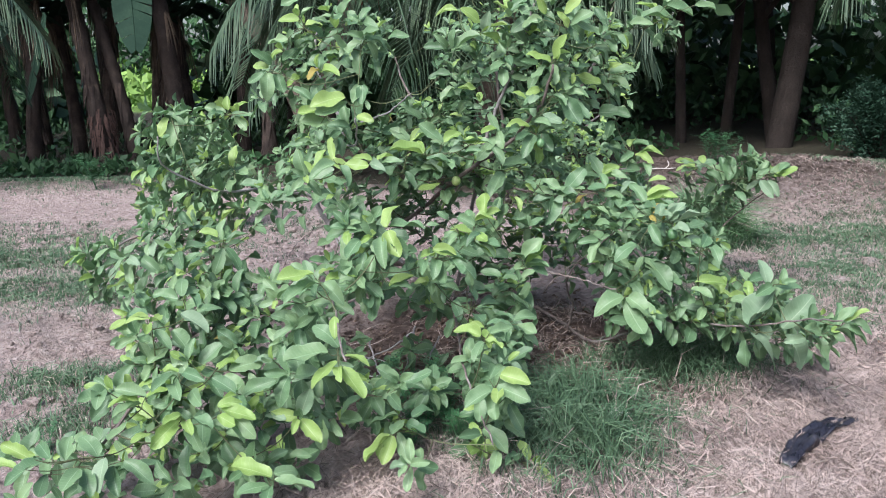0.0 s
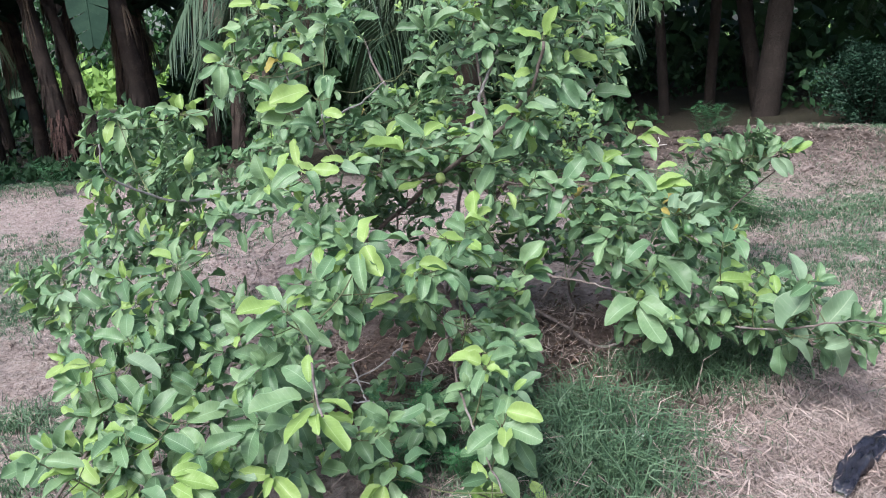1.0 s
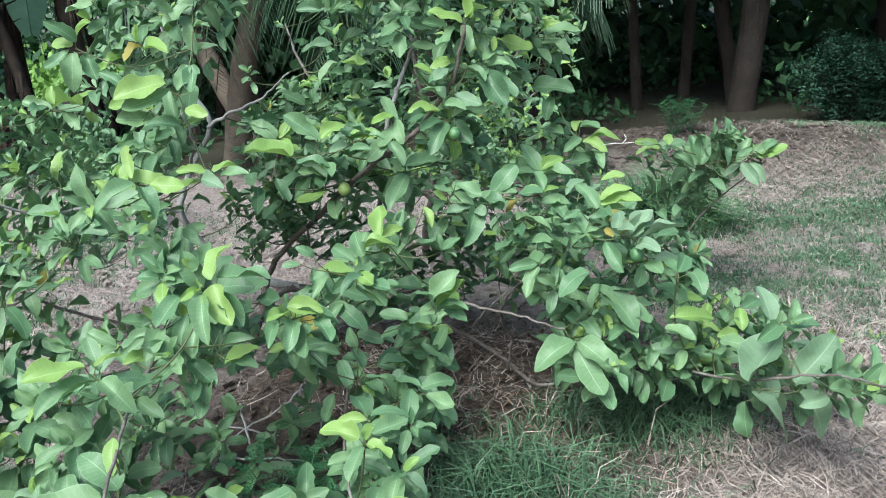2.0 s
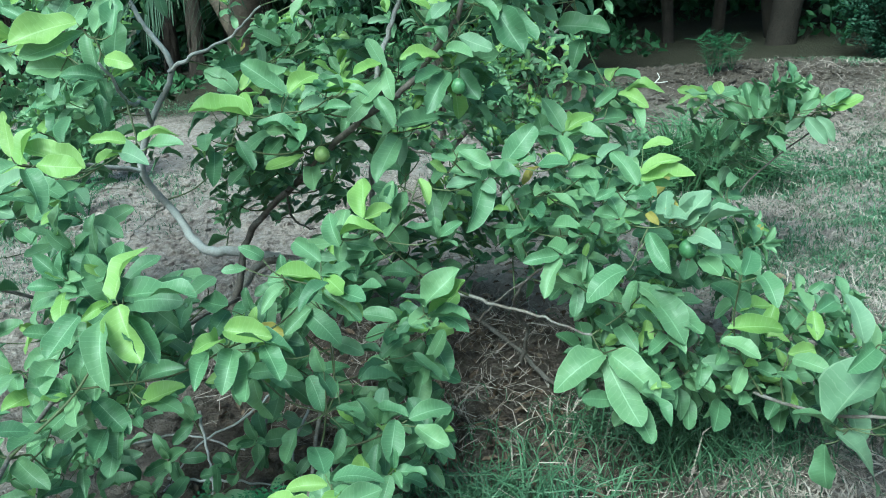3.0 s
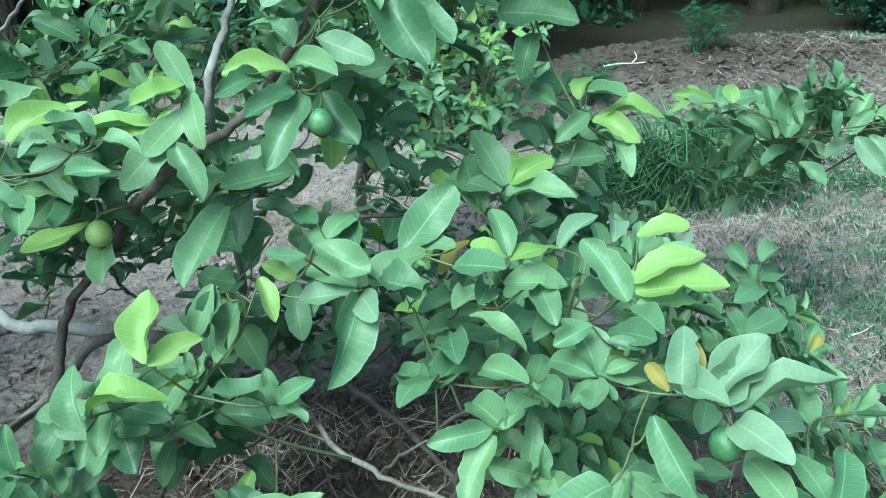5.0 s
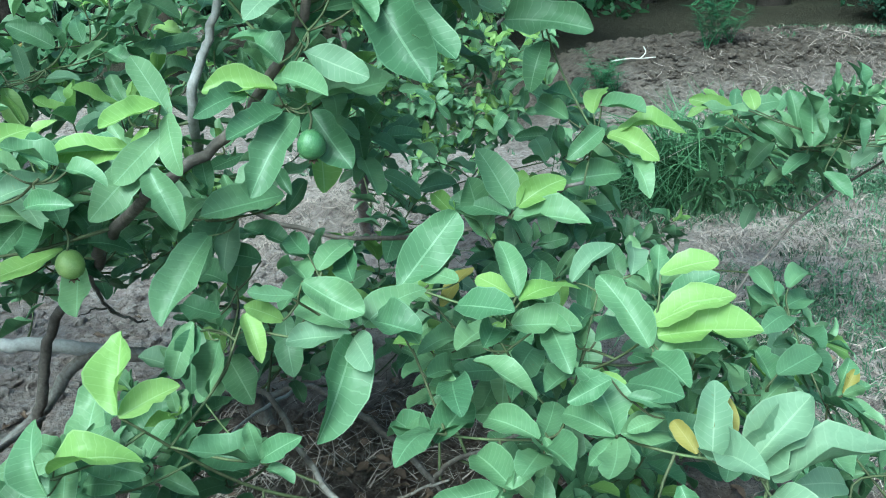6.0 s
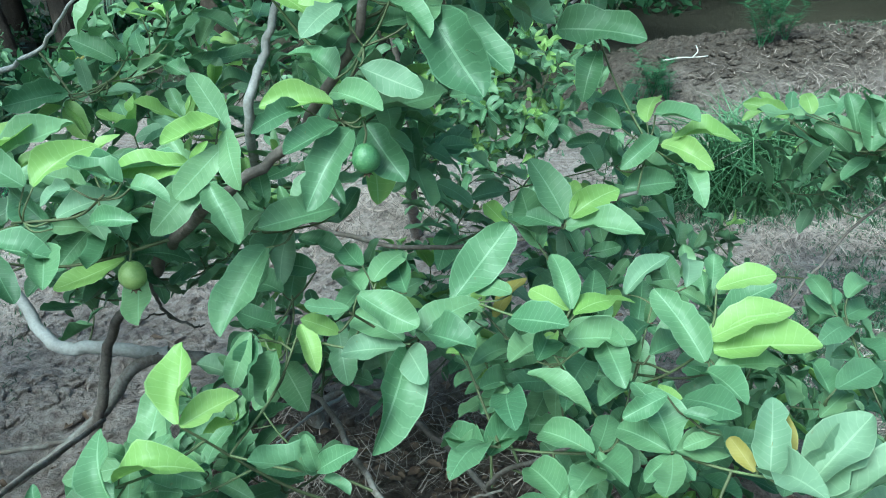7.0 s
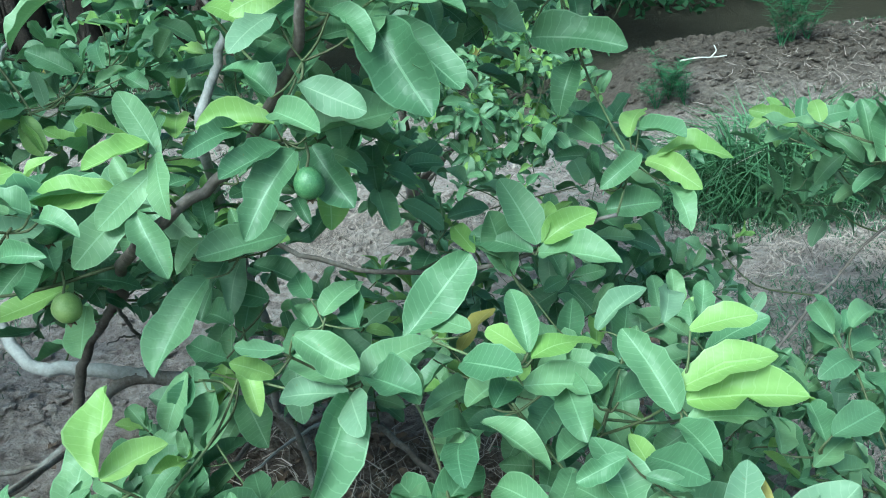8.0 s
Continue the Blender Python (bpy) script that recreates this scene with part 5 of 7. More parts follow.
rosette(((0.965, 3.438, 0.452), -71, -7, 0.096, 1), ((0.954, 3.441, 0.454), 122, 15, 0.095, 1), ((0.976, 3.430, 0.442), -132, -10, 0.095, 1), ((0.861, 3.461, 0.460), -67, -18, 0.095, 0))
rosette(((1.091, 3.276, 0.647), 103, 18, 0.095, 1), ((1.097, 3.275, 0.647), 61, 18, 0.095, 1), ((1.053, 3.286, 0.643), 106, 11, 0.095, 1), ((1.132, 3.263, 0.648), -81, -20, 0.096, 1))
rosette(((1.343, 3.539, 0.444), 96, 13, 0.095, 1), ((1.350, 3.535, 0.443), -99, -46, 0.080, 2), ((1.356, 3.531, 0.439), 37, 5, 0.095, 1))
rosette(((0.307, 3.851, 0.738), 147, -3, 0.096, 0), ((0.318, 3.874, 0.781), 147, 2, 0.095, 1), ((0.372, 3.899, 0.807), 154, -1, 0.095, 1))
rosette(((0.467, 3.766, 0.820), 125, 5, 0.095, 1), ((0.484, 3.775, 0.833), 60, 18, 0.096, 1), ((0.470, 3.782, 0.858), 120, -1, 0.095, 1), ((0.533, 3.773, 0.813), 105, 18, 0.096, 0))
rosette(((0.630, 3.762, 0.766), -113, 11, 0.095, 0), ((0.677, 3.743, 0.726), -126, 15, 0.095, 0), ((0.727, 3.749, 0.738), -122, 5, 0.095, 1), ((0.790, 3.730, 0.708), -114, -2, 0.094, 0))
rosette(((0.836, 3.644, 0.769), 58, 5, 0.094, 0), ((0.849, 3.635, 0.756), 106, -12, 0.096, 1), ((0.864, 3.636, 0.763), 49, -9, 0.094, 0), ((0.839, 3.622, 0.730), -124, 10, 0.095, 0))
rosette(((1.251, 4.029, 0.609), 95, 1, 0.095, 0), ((1.259, 4.024, 0.605), 41, -4, 0.096, 0), ((1.266, 4.014, 0.593), -138, 8, 0.094, 0), ((1.281, 4.000, 0.577), -90, 4, 0.094, 0), ((1.244, 4.040, 0.626), 97, 17, 0.095, 0), ((1.270, 4.035, 0.638), 41, 7, 0.095, 0))
rosette(((1.135, 3.726, 0.635), 86, 2, 0.094, 1), ((1.143, 3.728, 0.643), 31, 3, 0.095, 0), ((1.117, 3.714, 0.605), 47, 1, 0.095, 1), ((1.082, 3.732, 0.615), 83, 2, 0.096, 1))
rosette(((0.725, 4.315, 0.810), 127, 4, 0.094, 1), ((0.689, 4.309, 0.790), -147, 6, 0.095, 0), ((0.646, 4.323, 0.837), 130, 13, 0.094, 1), ((0.873, 4.311, 0.824), 107, 24, 0.095, 1))
rosette(((-0.038, 2.615, 0.231), -153, -6, 0.101, 1), ((-0.066, 2.587, 0.172), -135, -30, 0.127, 2), ((-0.056, 2.586, 0.169), -109, -46, 0.104, 2), ((-0.038, 2.594, 0.179), -63, -49, 0.118, 1), ((-0.019, 2.610, 0.213), -113, -7, 0.095, 1), ((0.009, 2.616, 0.220), 40, 9, 0.095, 0), ((-0.010, 2.607, 0.204), -41, -2, 0.095, 0))
rosette(((-0.067, 2.643, 0.310), 155, -9, 0.081, 2), ((-0.048, 2.645, 0.309), 77, -9, 0.095, 1), ((-0.067, 2.637, 0.293), -57, -15, 0.095, 0), ((-0.160, 2.624, 0.298), -138, -26, 0.102, 0))
rosette(((0.395, 2.645, 0.053), 126, 44, 0.086, 2), ((0.404, 2.641, 0.045), 39, -17, 0.080, 2), ((0.413, 2.637, 0.036), -36, -24, 0.093, 2), ((0.385, 2.634, 0.028), -77, -47, 0.106, 1), ((0.357, 2.654, 0.069), -111, 1, 0.094, 1))
rosette(((0.245, 2.615, 0.179), -33, -26, 0.121, 1), ((0.291, 2.586, 0.112), -102, -24, 0.096, 1), ((0.235, 2.608, 0.162), -141, 10, 0.095, 0), ((0.237, 2.658, 0.282), -90, -53, 0.096, 0))
rosette(((-0.612, 2.187, 0.411), -112, 4, 0.079, 2), ((-0.619, 2.179, 0.398), -125, -27, 0.110, 2), ((-0.597, 2.186, 0.394), -63, -11, 0.081, 2), ((-0.582, 2.194, 0.400), -37, -6, 0.095, 1), ((-0.589, 2.186, 0.386), -48, -50, 0.097, 1), ((-0.684, 2.141, 0.375), -113, 5, 0.080, 2))
rosette(((-0.516, 2.227, 0.421), 34, 5, 0.080, 2), ((-0.508, 2.226, 0.412), -5, -14, 0.113, 2), ((-0.477, 2.229, 0.393), -19, -33, 0.106, 1), ((-0.492, 2.219, 0.380), -25, -32, 0.095, 1), ((-0.515, 2.218, 0.398), -29, -10, 0.080, 2))
rosette(((-0.748, 2.223, 0.441), -167, -4, 0.100, 2), ((-0.741, 2.223, 0.432), -133, -9, 0.095, 1), ((-0.774, 2.191, 0.393), -100, -13, 0.095, 1), ((-0.730, 2.234, 0.450), -177, 18, 0.098, 1))
rosette(((-0.866, 2.289, 0.452), 174, 11, 0.080, 2), ((-0.866, 2.286, 0.444), -135, 0, 0.095, 1), ((-0.883, 2.278, 0.447), -75, -5, 0.095, 1))
rosette(((-0.691, 2.371, 0.465), -125, -16, 0.095, 1), ((-0.684, 2.377, 0.472), 158, -1, 0.079, 2), ((-0.690, 2.363, 0.440), -61, -9, 0.095, 1), ((-0.668, 2.382, 0.470), -31, -6, 0.095, 1), ((-0.643, 2.373, 0.418), -57, -15, 0.095, 1))
rosette(((-0.847, 2.593, 0.582), -169, -2, 0.090, 2), ((-0.842, 2.592, 0.572), 93, 0, 0.080, 2), ((-0.852, 2.586, 0.564), -76, -7, 0.079, 2), ((-0.830, 2.589, 0.544), -34, -39, 0.095, 1), ((-0.852, 2.594, 0.591), 155, -2, 0.095, 1))
rosette(((-0.756, 2.632, 0.588), -10, -32, 0.121, 3), ((-0.713, 2.647, 0.584), 34, 7, 0.104, 1), ((-0.781, 2.608, 0.537), -23, -47, 0.099, 1), ((-0.705, 2.655, 0.601), 119, 25, 0.095, 1))
rosette(((-0.759, 2.524, 0.496), -22, -44, 0.098, 1), ((-0.619, 2.550, 0.418), 37, 13, 0.091, 2), ((-0.585, 2.561, 0.414), 32, 3, 0.125, 1), ((-0.602, 2.552, 0.407), 159, -7, 0.096, 1), ((-0.524, 2.575, 0.399), -37, -48, 0.099, 1))
rosette(((-0.763, 2.675, 0.635), 109, 36, 0.095, 1), ((-0.749, 2.680, 0.634), 86, 3, 0.095, 1), ((-0.775, 2.669, 0.628), 171, 10, 0.095, 1))
rosette(((-0.926, 1.931, 0.399), -180, 30, 0.085, 2), ((-0.898, 1.941, 0.384), -127, -11, 0.114, 1), ((-0.883, 1.951, 0.389), 134, 13, 0.094, 1), ((-0.849, 1.965, 0.377), 107, 22, 0.095, 1), ((-0.778, 2.000, 0.372), 146, 34, 0.095, 1), ((-0.816, 1.970, 0.351), -96, -11, 0.095, 1), ((-0.760, 2.006, 0.366), -89, -47, 0.101, 3))
rosette(((-0.748, 2.021, 0.334), -60, -41, 0.095, 0), ((-0.723, 2.038, 0.343), -13, -31, 0.111, 0), ((-0.812, 1.992, 0.340), -61, -31, 0.095, 0), ((-0.898, 1.947, 0.346), -80, -12, 0.096, 0), ((-0.959, 1.924, 0.373), 176, 15, 0.080, 2))
rosette(((-0.354, 2.160, 0.232), 177, 13, 0.135, 2), ((-0.361, 2.148, 0.212), -146, 0, 0.099, 1), ((-0.346, 2.159, 0.224), -8, -11, 0.122, 1), ((-0.347, 2.165, 0.238), 53, -11, 0.095, 1), ((-0.353, 2.148, 0.208), -86, -10, 0.096, 1))
rosette(((-1.380, 4.351, 1.175), -132, -5, 0.095, 1), ((-1.387, 4.347, 1.146), -132, -51, 0.113, 2), ((-1.357, 4.357, 1.130), -110, -65, 0.145, 1), ((-1.368, 4.355, 1.160), 34, 13, 0.107, 1), ((-1.381, 4.350, 1.160), -6, -48, 0.118, 1))
rosette(((-1.112, 4.442, 1.162), -176, 16, 0.120, 1), ((-1.097, 4.448, 1.176), 113, 74, 0.082, 2), ((-1.084, 4.451, 1.161), 1, -9, 0.135, 1), ((-1.126, 4.438, 1.163), -116, 0, 0.094, 1), ((-1.072, 4.454, 1.146), -9, -45, 0.105, 1))
rosette(((-0.807, 3.224, 0.732), 180, 20, 0.083, 2), ((-0.786, 3.229, 0.720), 88, 66, 0.100, 1), ((-0.776, 3.230, 0.708), 35, 19, 0.102, 1), ((-0.807, 3.219, 0.706), -105, 2, 0.079, 2), ((-0.787, 3.222, 0.687), -110, -56, 0.120, 1), ((-0.777, 3.225, 0.686), -22, -49, 0.115, 1))
rosette(((0.142, 3.854, 1.603), 170, -5, 0.113, 2), ((0.155, 3.854, 1.615), 20, -36, 0.112, 2), ((0.088, 3.857, 1.447), -136, 44, 0.095, 1), ((0.112, 3.859, 1.435), -16, 26, 0.153, 1), ((0.113, 3.858, 1.447), -75, 68, 0.095, 1), ((0.264, 3.861, 1.515), -57, 65, 0.095, 3), ((0.252, 3.862, 1.503), 17, -28, 0.097, 2))
rosette(((-0.254, 3.620, 1.477), -154, -31, 0.118, 1), ((-0.241, 3.621, 1.488), 22, -19, 0.120, 1), ((-0.230, 3.623, 1.477), 34, -58, 0.102, 1), ((-0.253, 3.619, 1.500), -24, 18, 0.096, 1), ((-0.241, 3.621, 1.488), -133, 17, 0.094, 1), ((-0.325, 3.609, 1.445), -120, 39, 0.095, 1), ((-0.256, 3.620, 1.443), -113, -72, 0.122, 0))
rosette(((-0.522, 3.668, 1.580), 180, 1, 0.097, 2), ((-0.489, 3.676, 1.556), 31, -38, 0.096, 1), ((-0.500, 3.674, 1.557), -3, 6, 0.080, 2), ((-0.574, 3.659, 1.500), 170, -7, 0.095, 1), ((-0.548, 3.664, 1.534), 126, -40, 0.095, 1), ((-0.516, 3.664, 1.661), 172, -12, 0.095, 1))
rosette(((-0.675, 3.740, 1.397), -145, 40, 0.117, 1), ((-0.687, 3.737, 1.385), 176, 12, 0.080, 2), ((-0.700, 3.733, 1.374), -146, -36, 0.099, 1), ((-0.689, 3.736, 1.361), -92, -73, 0.131, 1), ((-0.654, 3.745, 1.360), -35, -68, 0.095, 1))
rosette(((0.543, 3.757, 1.372), -167, 19, 0.119, 2), ((0.555, 3.757, 1.384), 10, 23, 0.086, 2), ((0.543, 3.757, 1.360), -51, -68, 0.095, 1), ((0.518, 3.759, 1.361), -138, -41, 0.095, 1), ((0.567, 3.756, 1.383), -42, 65, 0.120, 2))
rosette(((0.606, 3.801, 1.237), -28, -2, 0.095, 1), ((0.618, 3.799, 1.212), -29, -44, 0.130, 1), ((0.520, 3.806, 1.239), -165, -26, 0.119, 1), ((0.507, 3.805, 1.191), 16, 8, 0.095, 1), ((0.496, 3.808, 1.252), -143, -6, 0.080, 2))
rosette(((0.837, 4.132, 1.312), 5, 3, 0.145, 1), ((0.830, 4.132, 1.286), -25, -24, 0.135, 1), ((0.842, 4.131, 1.325), -53, 24, 0.080, 2), ((0.817, 4.133, 1.260), -67, -33, 0.095, 1), ((0.856, 4.120, 1.087), -124, -53, 0.095, 1), ((0.791, 4.131, 1.128), -23, -5, 0.164, 1))
rosette(((0.615, 3.750, 1.511), -156, 53, 0.089, 2), ((0.627, 3.749, 1.523), -23, 28, 0.112, 1), ((0.650, 3.746, 1.533), 10, -24, 0.122, 1), ((0.603, 3.749, 1.570), -27, 40, 0.100, 2), ((0.507, 3.755, 1.550), 163, -17, 0.105, 1), ((0.520, 3.754, 1.573), -133, 66, 0.088, 2))
rosette(((0.931, 4.218, 1.519), -24, 8, 0.136, 1), ((0.982, 4.209, 1.569), 3, -3, 0.187, 1), ((0.906, 4.223, 1.494), 30, -66, 0.087, 2), ((1.009, 4.207, 1.516), 26, -51, 0.095, 1), ((1.109, 4.185, 1.615), 4, -22, 0.145, 1), ((1.234, 4.161, 1.609), 2, -13, 0.107, 1))
rosette(((0.214, 3.125, 0.737), -172, 18, 0.100, 2), ((0.205, 3.116, 0.731), -115, -7, 0.095, 1), ((0.196, 3.110, 0.731), -83, 3, 0.094, 0), ((0.233, 3.121, 0.714), -37, 1, 0.095, 1), ((0.213, 3.144, 0.772), 139, 20, 0.095, 0), ((0.217, 3.115, 0.718), -23, -32, 0.105, 1), ((0.213, 3.130, 0.747), 53, -6, 0.095, 1))
rosette(((-0.066, 3.316, 0.692), -115, -8, 0.095, 1), ((-0.089, 3.302, 0.699), 152, -13, 0.094, 1), ((-0.039, 3.292, 0.619), -103, -16, 0.095, 1), ((-0.007, 3.303, 0.601), -107, -25, 0.098, 2), ((-0.112, 3.252, 0.642), -85, 3, 0.095, 1), ((-0.088, 3.278, 0.654), -41, -1, 0.095, 0))
rosette(((0.313, 3.511, 0.485), 174, 14, 0.095, 1), ((0.293, 3.502, 0.480), 63, -12, 0.095, 1), ((0.303, 3.494, 0.462), -94, 4, 0.095, 0), ((0.312, 3.501, 0.469), -37, 13, 0.096, 1), ((0.192, 3.450, 0.460), -88, 6, 0.096, 0))
rosette(((1.395, 4.803, 0.778), 151, 20, 0.124, 2), ((1.409, 4.800, 0.778), 3, 18, 0.115, 1), ((1.390, 4.803, 0.763), -146, -4, 0.095, 1), ((1.401, 4.799, 0.757), -48, -30, 0.095, 1))
rosette(((1.547, 4.755, 0.704), 97, 69, 0.144, 1), ((1.561, 4.752, 0.704), 41, 65, 0.126, 1), ((1.534, 4.757, 0.690), 142, 38, 0.114, 1), ((1.575, 4.744, 0.675), -157, -24, 0.095, 1), ((1.602, 4.738, 0.690), -52, -23, 0.095, 1))
rosette(((1.720, 4.654, 0.713), -175, -30, 0.099, 3), ((1.771, 4.641, 0.742), -3, 15, 0.142, 1), ((1.745, 4.646, 0.713), -51, -47, 0.116, 3), ((1.758, 4.647, 0.756), 3, 33, 0.106, 1), ((1.707, 4.660, 0.727), 27, 61, 0.105, 1))
rosette(((-0.151, 2.887, 0.574), -78, -45, 0.109, 1), ((-0.147, 2.902, 0.600), 65, -7, 0.079, 2), ((-0.125, 2.906, 0.586), 36, -3, 0.097, 1), ((-0.196, 2.933, 0.719), -68, -52, 0.120, 1), ((-0.160, 2.876, 0.563), -83, -5, 0.094, 0), ((-0.111, 2.949, 0.662), 73, -5, 0.095, 0))
rosette(((-0.225, 2.874, 0.704), -100, -26, 0.095, 1), ((-0.241, 2.846, 0.663), -128, -8, 0.083, 2), ((-0.257, 2.851, 0.695), -102, 9, 0.094, 1), ((-0.190, 2.920, 0.770), -117, -31, 0.099, 1))
rosette(((-0.210, 2.786, 0.619), -111, 5, 0.095, 1), ((-0.255, 2.740, 0.587), -35, -20, 0.095, 1), ((-0.261, 2.721, 0.561), -90, 18, 0.096, 1), ((-0.201, 2.756, 0.558), 110, -5, 0.096, 0))
rosette(((-0.384, 3.567, 1.144), -167, 5, 0.138, 1), ((-0.401, 3.562, 1.185), -167, 7, 0.130, 2), ((-0.426, 3.552, 1.207), 133, 74, 0.096, 1), ((-0.467, 3.535, 1.250), 174, 38, 0.095, 1), ((-0.444, 3.536, 1.118), -71, -15, 0.094, 3), ((-0.406, 3.563, 1.231), 67, 44, 0.095, 1))
rosette(((-0.378, 3.148, 0.965), 73, 59, 0.128, 2), ((-0.263, 3.210, 0.978), -171, 24, 0.132, 2), ((-0.241, 3.222, 0.986), 65, 6, 0.080, 2), ((-0.351, 3.162, 0.960), -26, -11, 0.095, 1), ((-0.266, 3.202, 0.945), -119, -6, 0.095, 1), ((-0.387, 3.144, 0.966), 175, 52, 0.090, 2))
rosette(((0.250, 2.794, 0.478), 180, 1, 0.082, 2), ((0.260, 2.801, 0.485), -5, 6, 0.100, 1), ((0.260, 2.791, 0.469), -43, 1, 0.094, 1), ((0.246, 2.804, 0.495), 108, 5, 0.096, 0), ((0.270, 2.792, 0.468), -102, -1, 0.080, 2))
rosette(((1.239, 3.130, 0.361), 0, 53, 0.189, 3), ((1.254, 3.130, 0.339), -10, -50, 0.186, 3), ((1.370, 3.130, 0.359), 0, 44, 0.173, 3), ((1.384, 3.130, 0.333), -14, -60, 0.164, 3), ((1.237, 3.130, 0.313), -59, -84, 0.113, 0), ((1.253, 3.130, 0.356), -169, 27, 0.113, 1))
rosette(((1.485, 2.880, 0.435), -16, -24, 0.116, 1), ((1.478, 2.880, 0.447), 0, 42, 0.095, 1), ((1.496, 2.880, 0.461), -13, 24, 0.094, 2), ((1.470, 2.880, 0.427), -19, -38, 0.115, 1), ((1.516, 2.880, 0.447), -13, -19, 0.094, 0))
rosette(((0.860, 3.460, 0.728), -142, -13, 0.050, 1), ((0.861, 3.460, 0.728), -53, -20, 0.040, 1), ((0.860, 3.460, 0.727), -99, -24, 0.044, 1))
rosette(((0.770, 3.520, 0.655), -156, -18, 0.051, 1), ((0.782, 3.520, 0.696), -44, -44, 0.040, 1), ((0.813, 3.520, 0.726), -71, -67, 0.055, 3))
rosette(((0.917, 3.470, 0.745), -168, -7, 0.048, 1), ((0.875, 3.470, 0.777), -23, -9, 0.052, 0), ((0.856, 3.470, 0.801), -159, -18, 0.059, 1))
rosette(((0.477, 3.620, 0.864), -160, 12, 0.061, 0), ((0.491, 3.620, 0.883), -22, -30, 0.093, 1), ((0.458, 3.620, 0.829), -142, 40, 0.064, 2))
rosette(((0.320, 3.700, 0.789), -151, -62, 0.088, 0), ((0.314, 3.700, 0.798), -141, -56, 0.085, 1), ((0.346, 3.700, 0.769), 180, -66, 0.098, 0))
rosette(((-0.044, 4.300, 1.114), -132, 63, 0.059, 1), ((-0.036, 4.300, 1.124), 0, 68, 0.068, 1), ((-0.132, 4.300, 1.054), 0, 89, 0.077, 3), ((-0.098, 4.300, 1.052), -13, 9, 0.088, 3), ((-0.180, 4.300, 1.047), -47, -51, 0.087, 2), ((-0.183, 4.300, 1.058), -148, -2, 0.057, 1), ((0.038, 4.300, 1.102), -31, -23, 0.063, 1))
rosette(((0.157, 3.600, 1.057), -153, -17, 0.046, 3), ((0.224, 3.600, 1.059), -160, 30, 0.068, 1), ((0.173, 3.600, 1.008), -23, 8, 0.079, 1), ((0.233, 3.600, 1.051), -27, -7, 0.066, 1))
rosette(((0.437, 3.500, 0.701), -19, 34, 0.074, 1), ((0.433, 3.500, 0.697), -158, 29, 0.092, 0), ((0.434, 3.500, 0.701), 180, 79, 0.054, 0), ((0.442, 3.500, 0.688), -39, -6, 0.048, 0))
rosette(((0.734, 3.950, 0.812), -169, 47, 0.077, 1), ((0.738, 3.950, 0.801), 180, 72, 0.115, 1), ((0.832, 3.950, 0.672), -164, 30, 0.124, 1))
rosette(((0.231, 3.300, 0.624), -164, 23, 0.117, 1), ((0.143, 3.300, 0.632), 0, 70, 0.101, 0), ((0.212, 3.300, 0.615), -11, 28, 0.120, 1), ((0.148, 3.300, 0.612), -140, -29, 0.090, 1), ((0.137, 3.300, 0.603), -30, -30, 0.117, 1))
rosette(((0.399, 3.300, 0.604), 0, 42, 0.122, 1), ((0.409, 3.300, 0.584), -12, 39, 0.122, 2), ((0.410, 3.300, 0.594), -170, 38, 0.076, 0), ((0.416, 3.300, 0.574), -23, 5, 0.101, 1), ((0.373, 3.300, 0.575), -137, -33, 0.052, 0))
rosette(((0.087, 3.050, 0.799), -157, 3, 0.050, 1), ((0.121, 3.050, 0.817), -151, 41, 0.055, 1), ((0.162, 3.050, 0.754), -136, -21, 0.077, 1), ((0.243, 3.050, 0.759), -142, -23, 0.087, 0))
rosette(((-0.084, 2.870, 0.611), -12, 24, 0.106, 2), ((-0.078, 2.870, 0.682), 0, 35, 0.097, 0), ((-0.068, 2.870, 0.621), -22, -4, 0.081, 0), ((-0.132, 2.870, 0.725), -109, -57, 0.096, 1), ((-0.127, 2.870, 0.581), -95, -48, 0.074, 1))
rosette(((0.216, 3.100, 0.491), 180, 68, 0.066, 0), ((0.218, 3.100, 0.467), -25, 2, 0.071, 1), ((0.228, 3.100, 0.417), -129, -60, 0.076, 0), ((0.131, 3.100, 0.422), -144, -65, 0.082, 0), ((0.202, 3.100, 0.552), 180, 77, 0.061, 0))
rosette(((0.953, 3.425, 0.728), 40, 42, 0.075, 4), ((0.945, 3.43, 0.722), 110, 25, 0.05, 4))


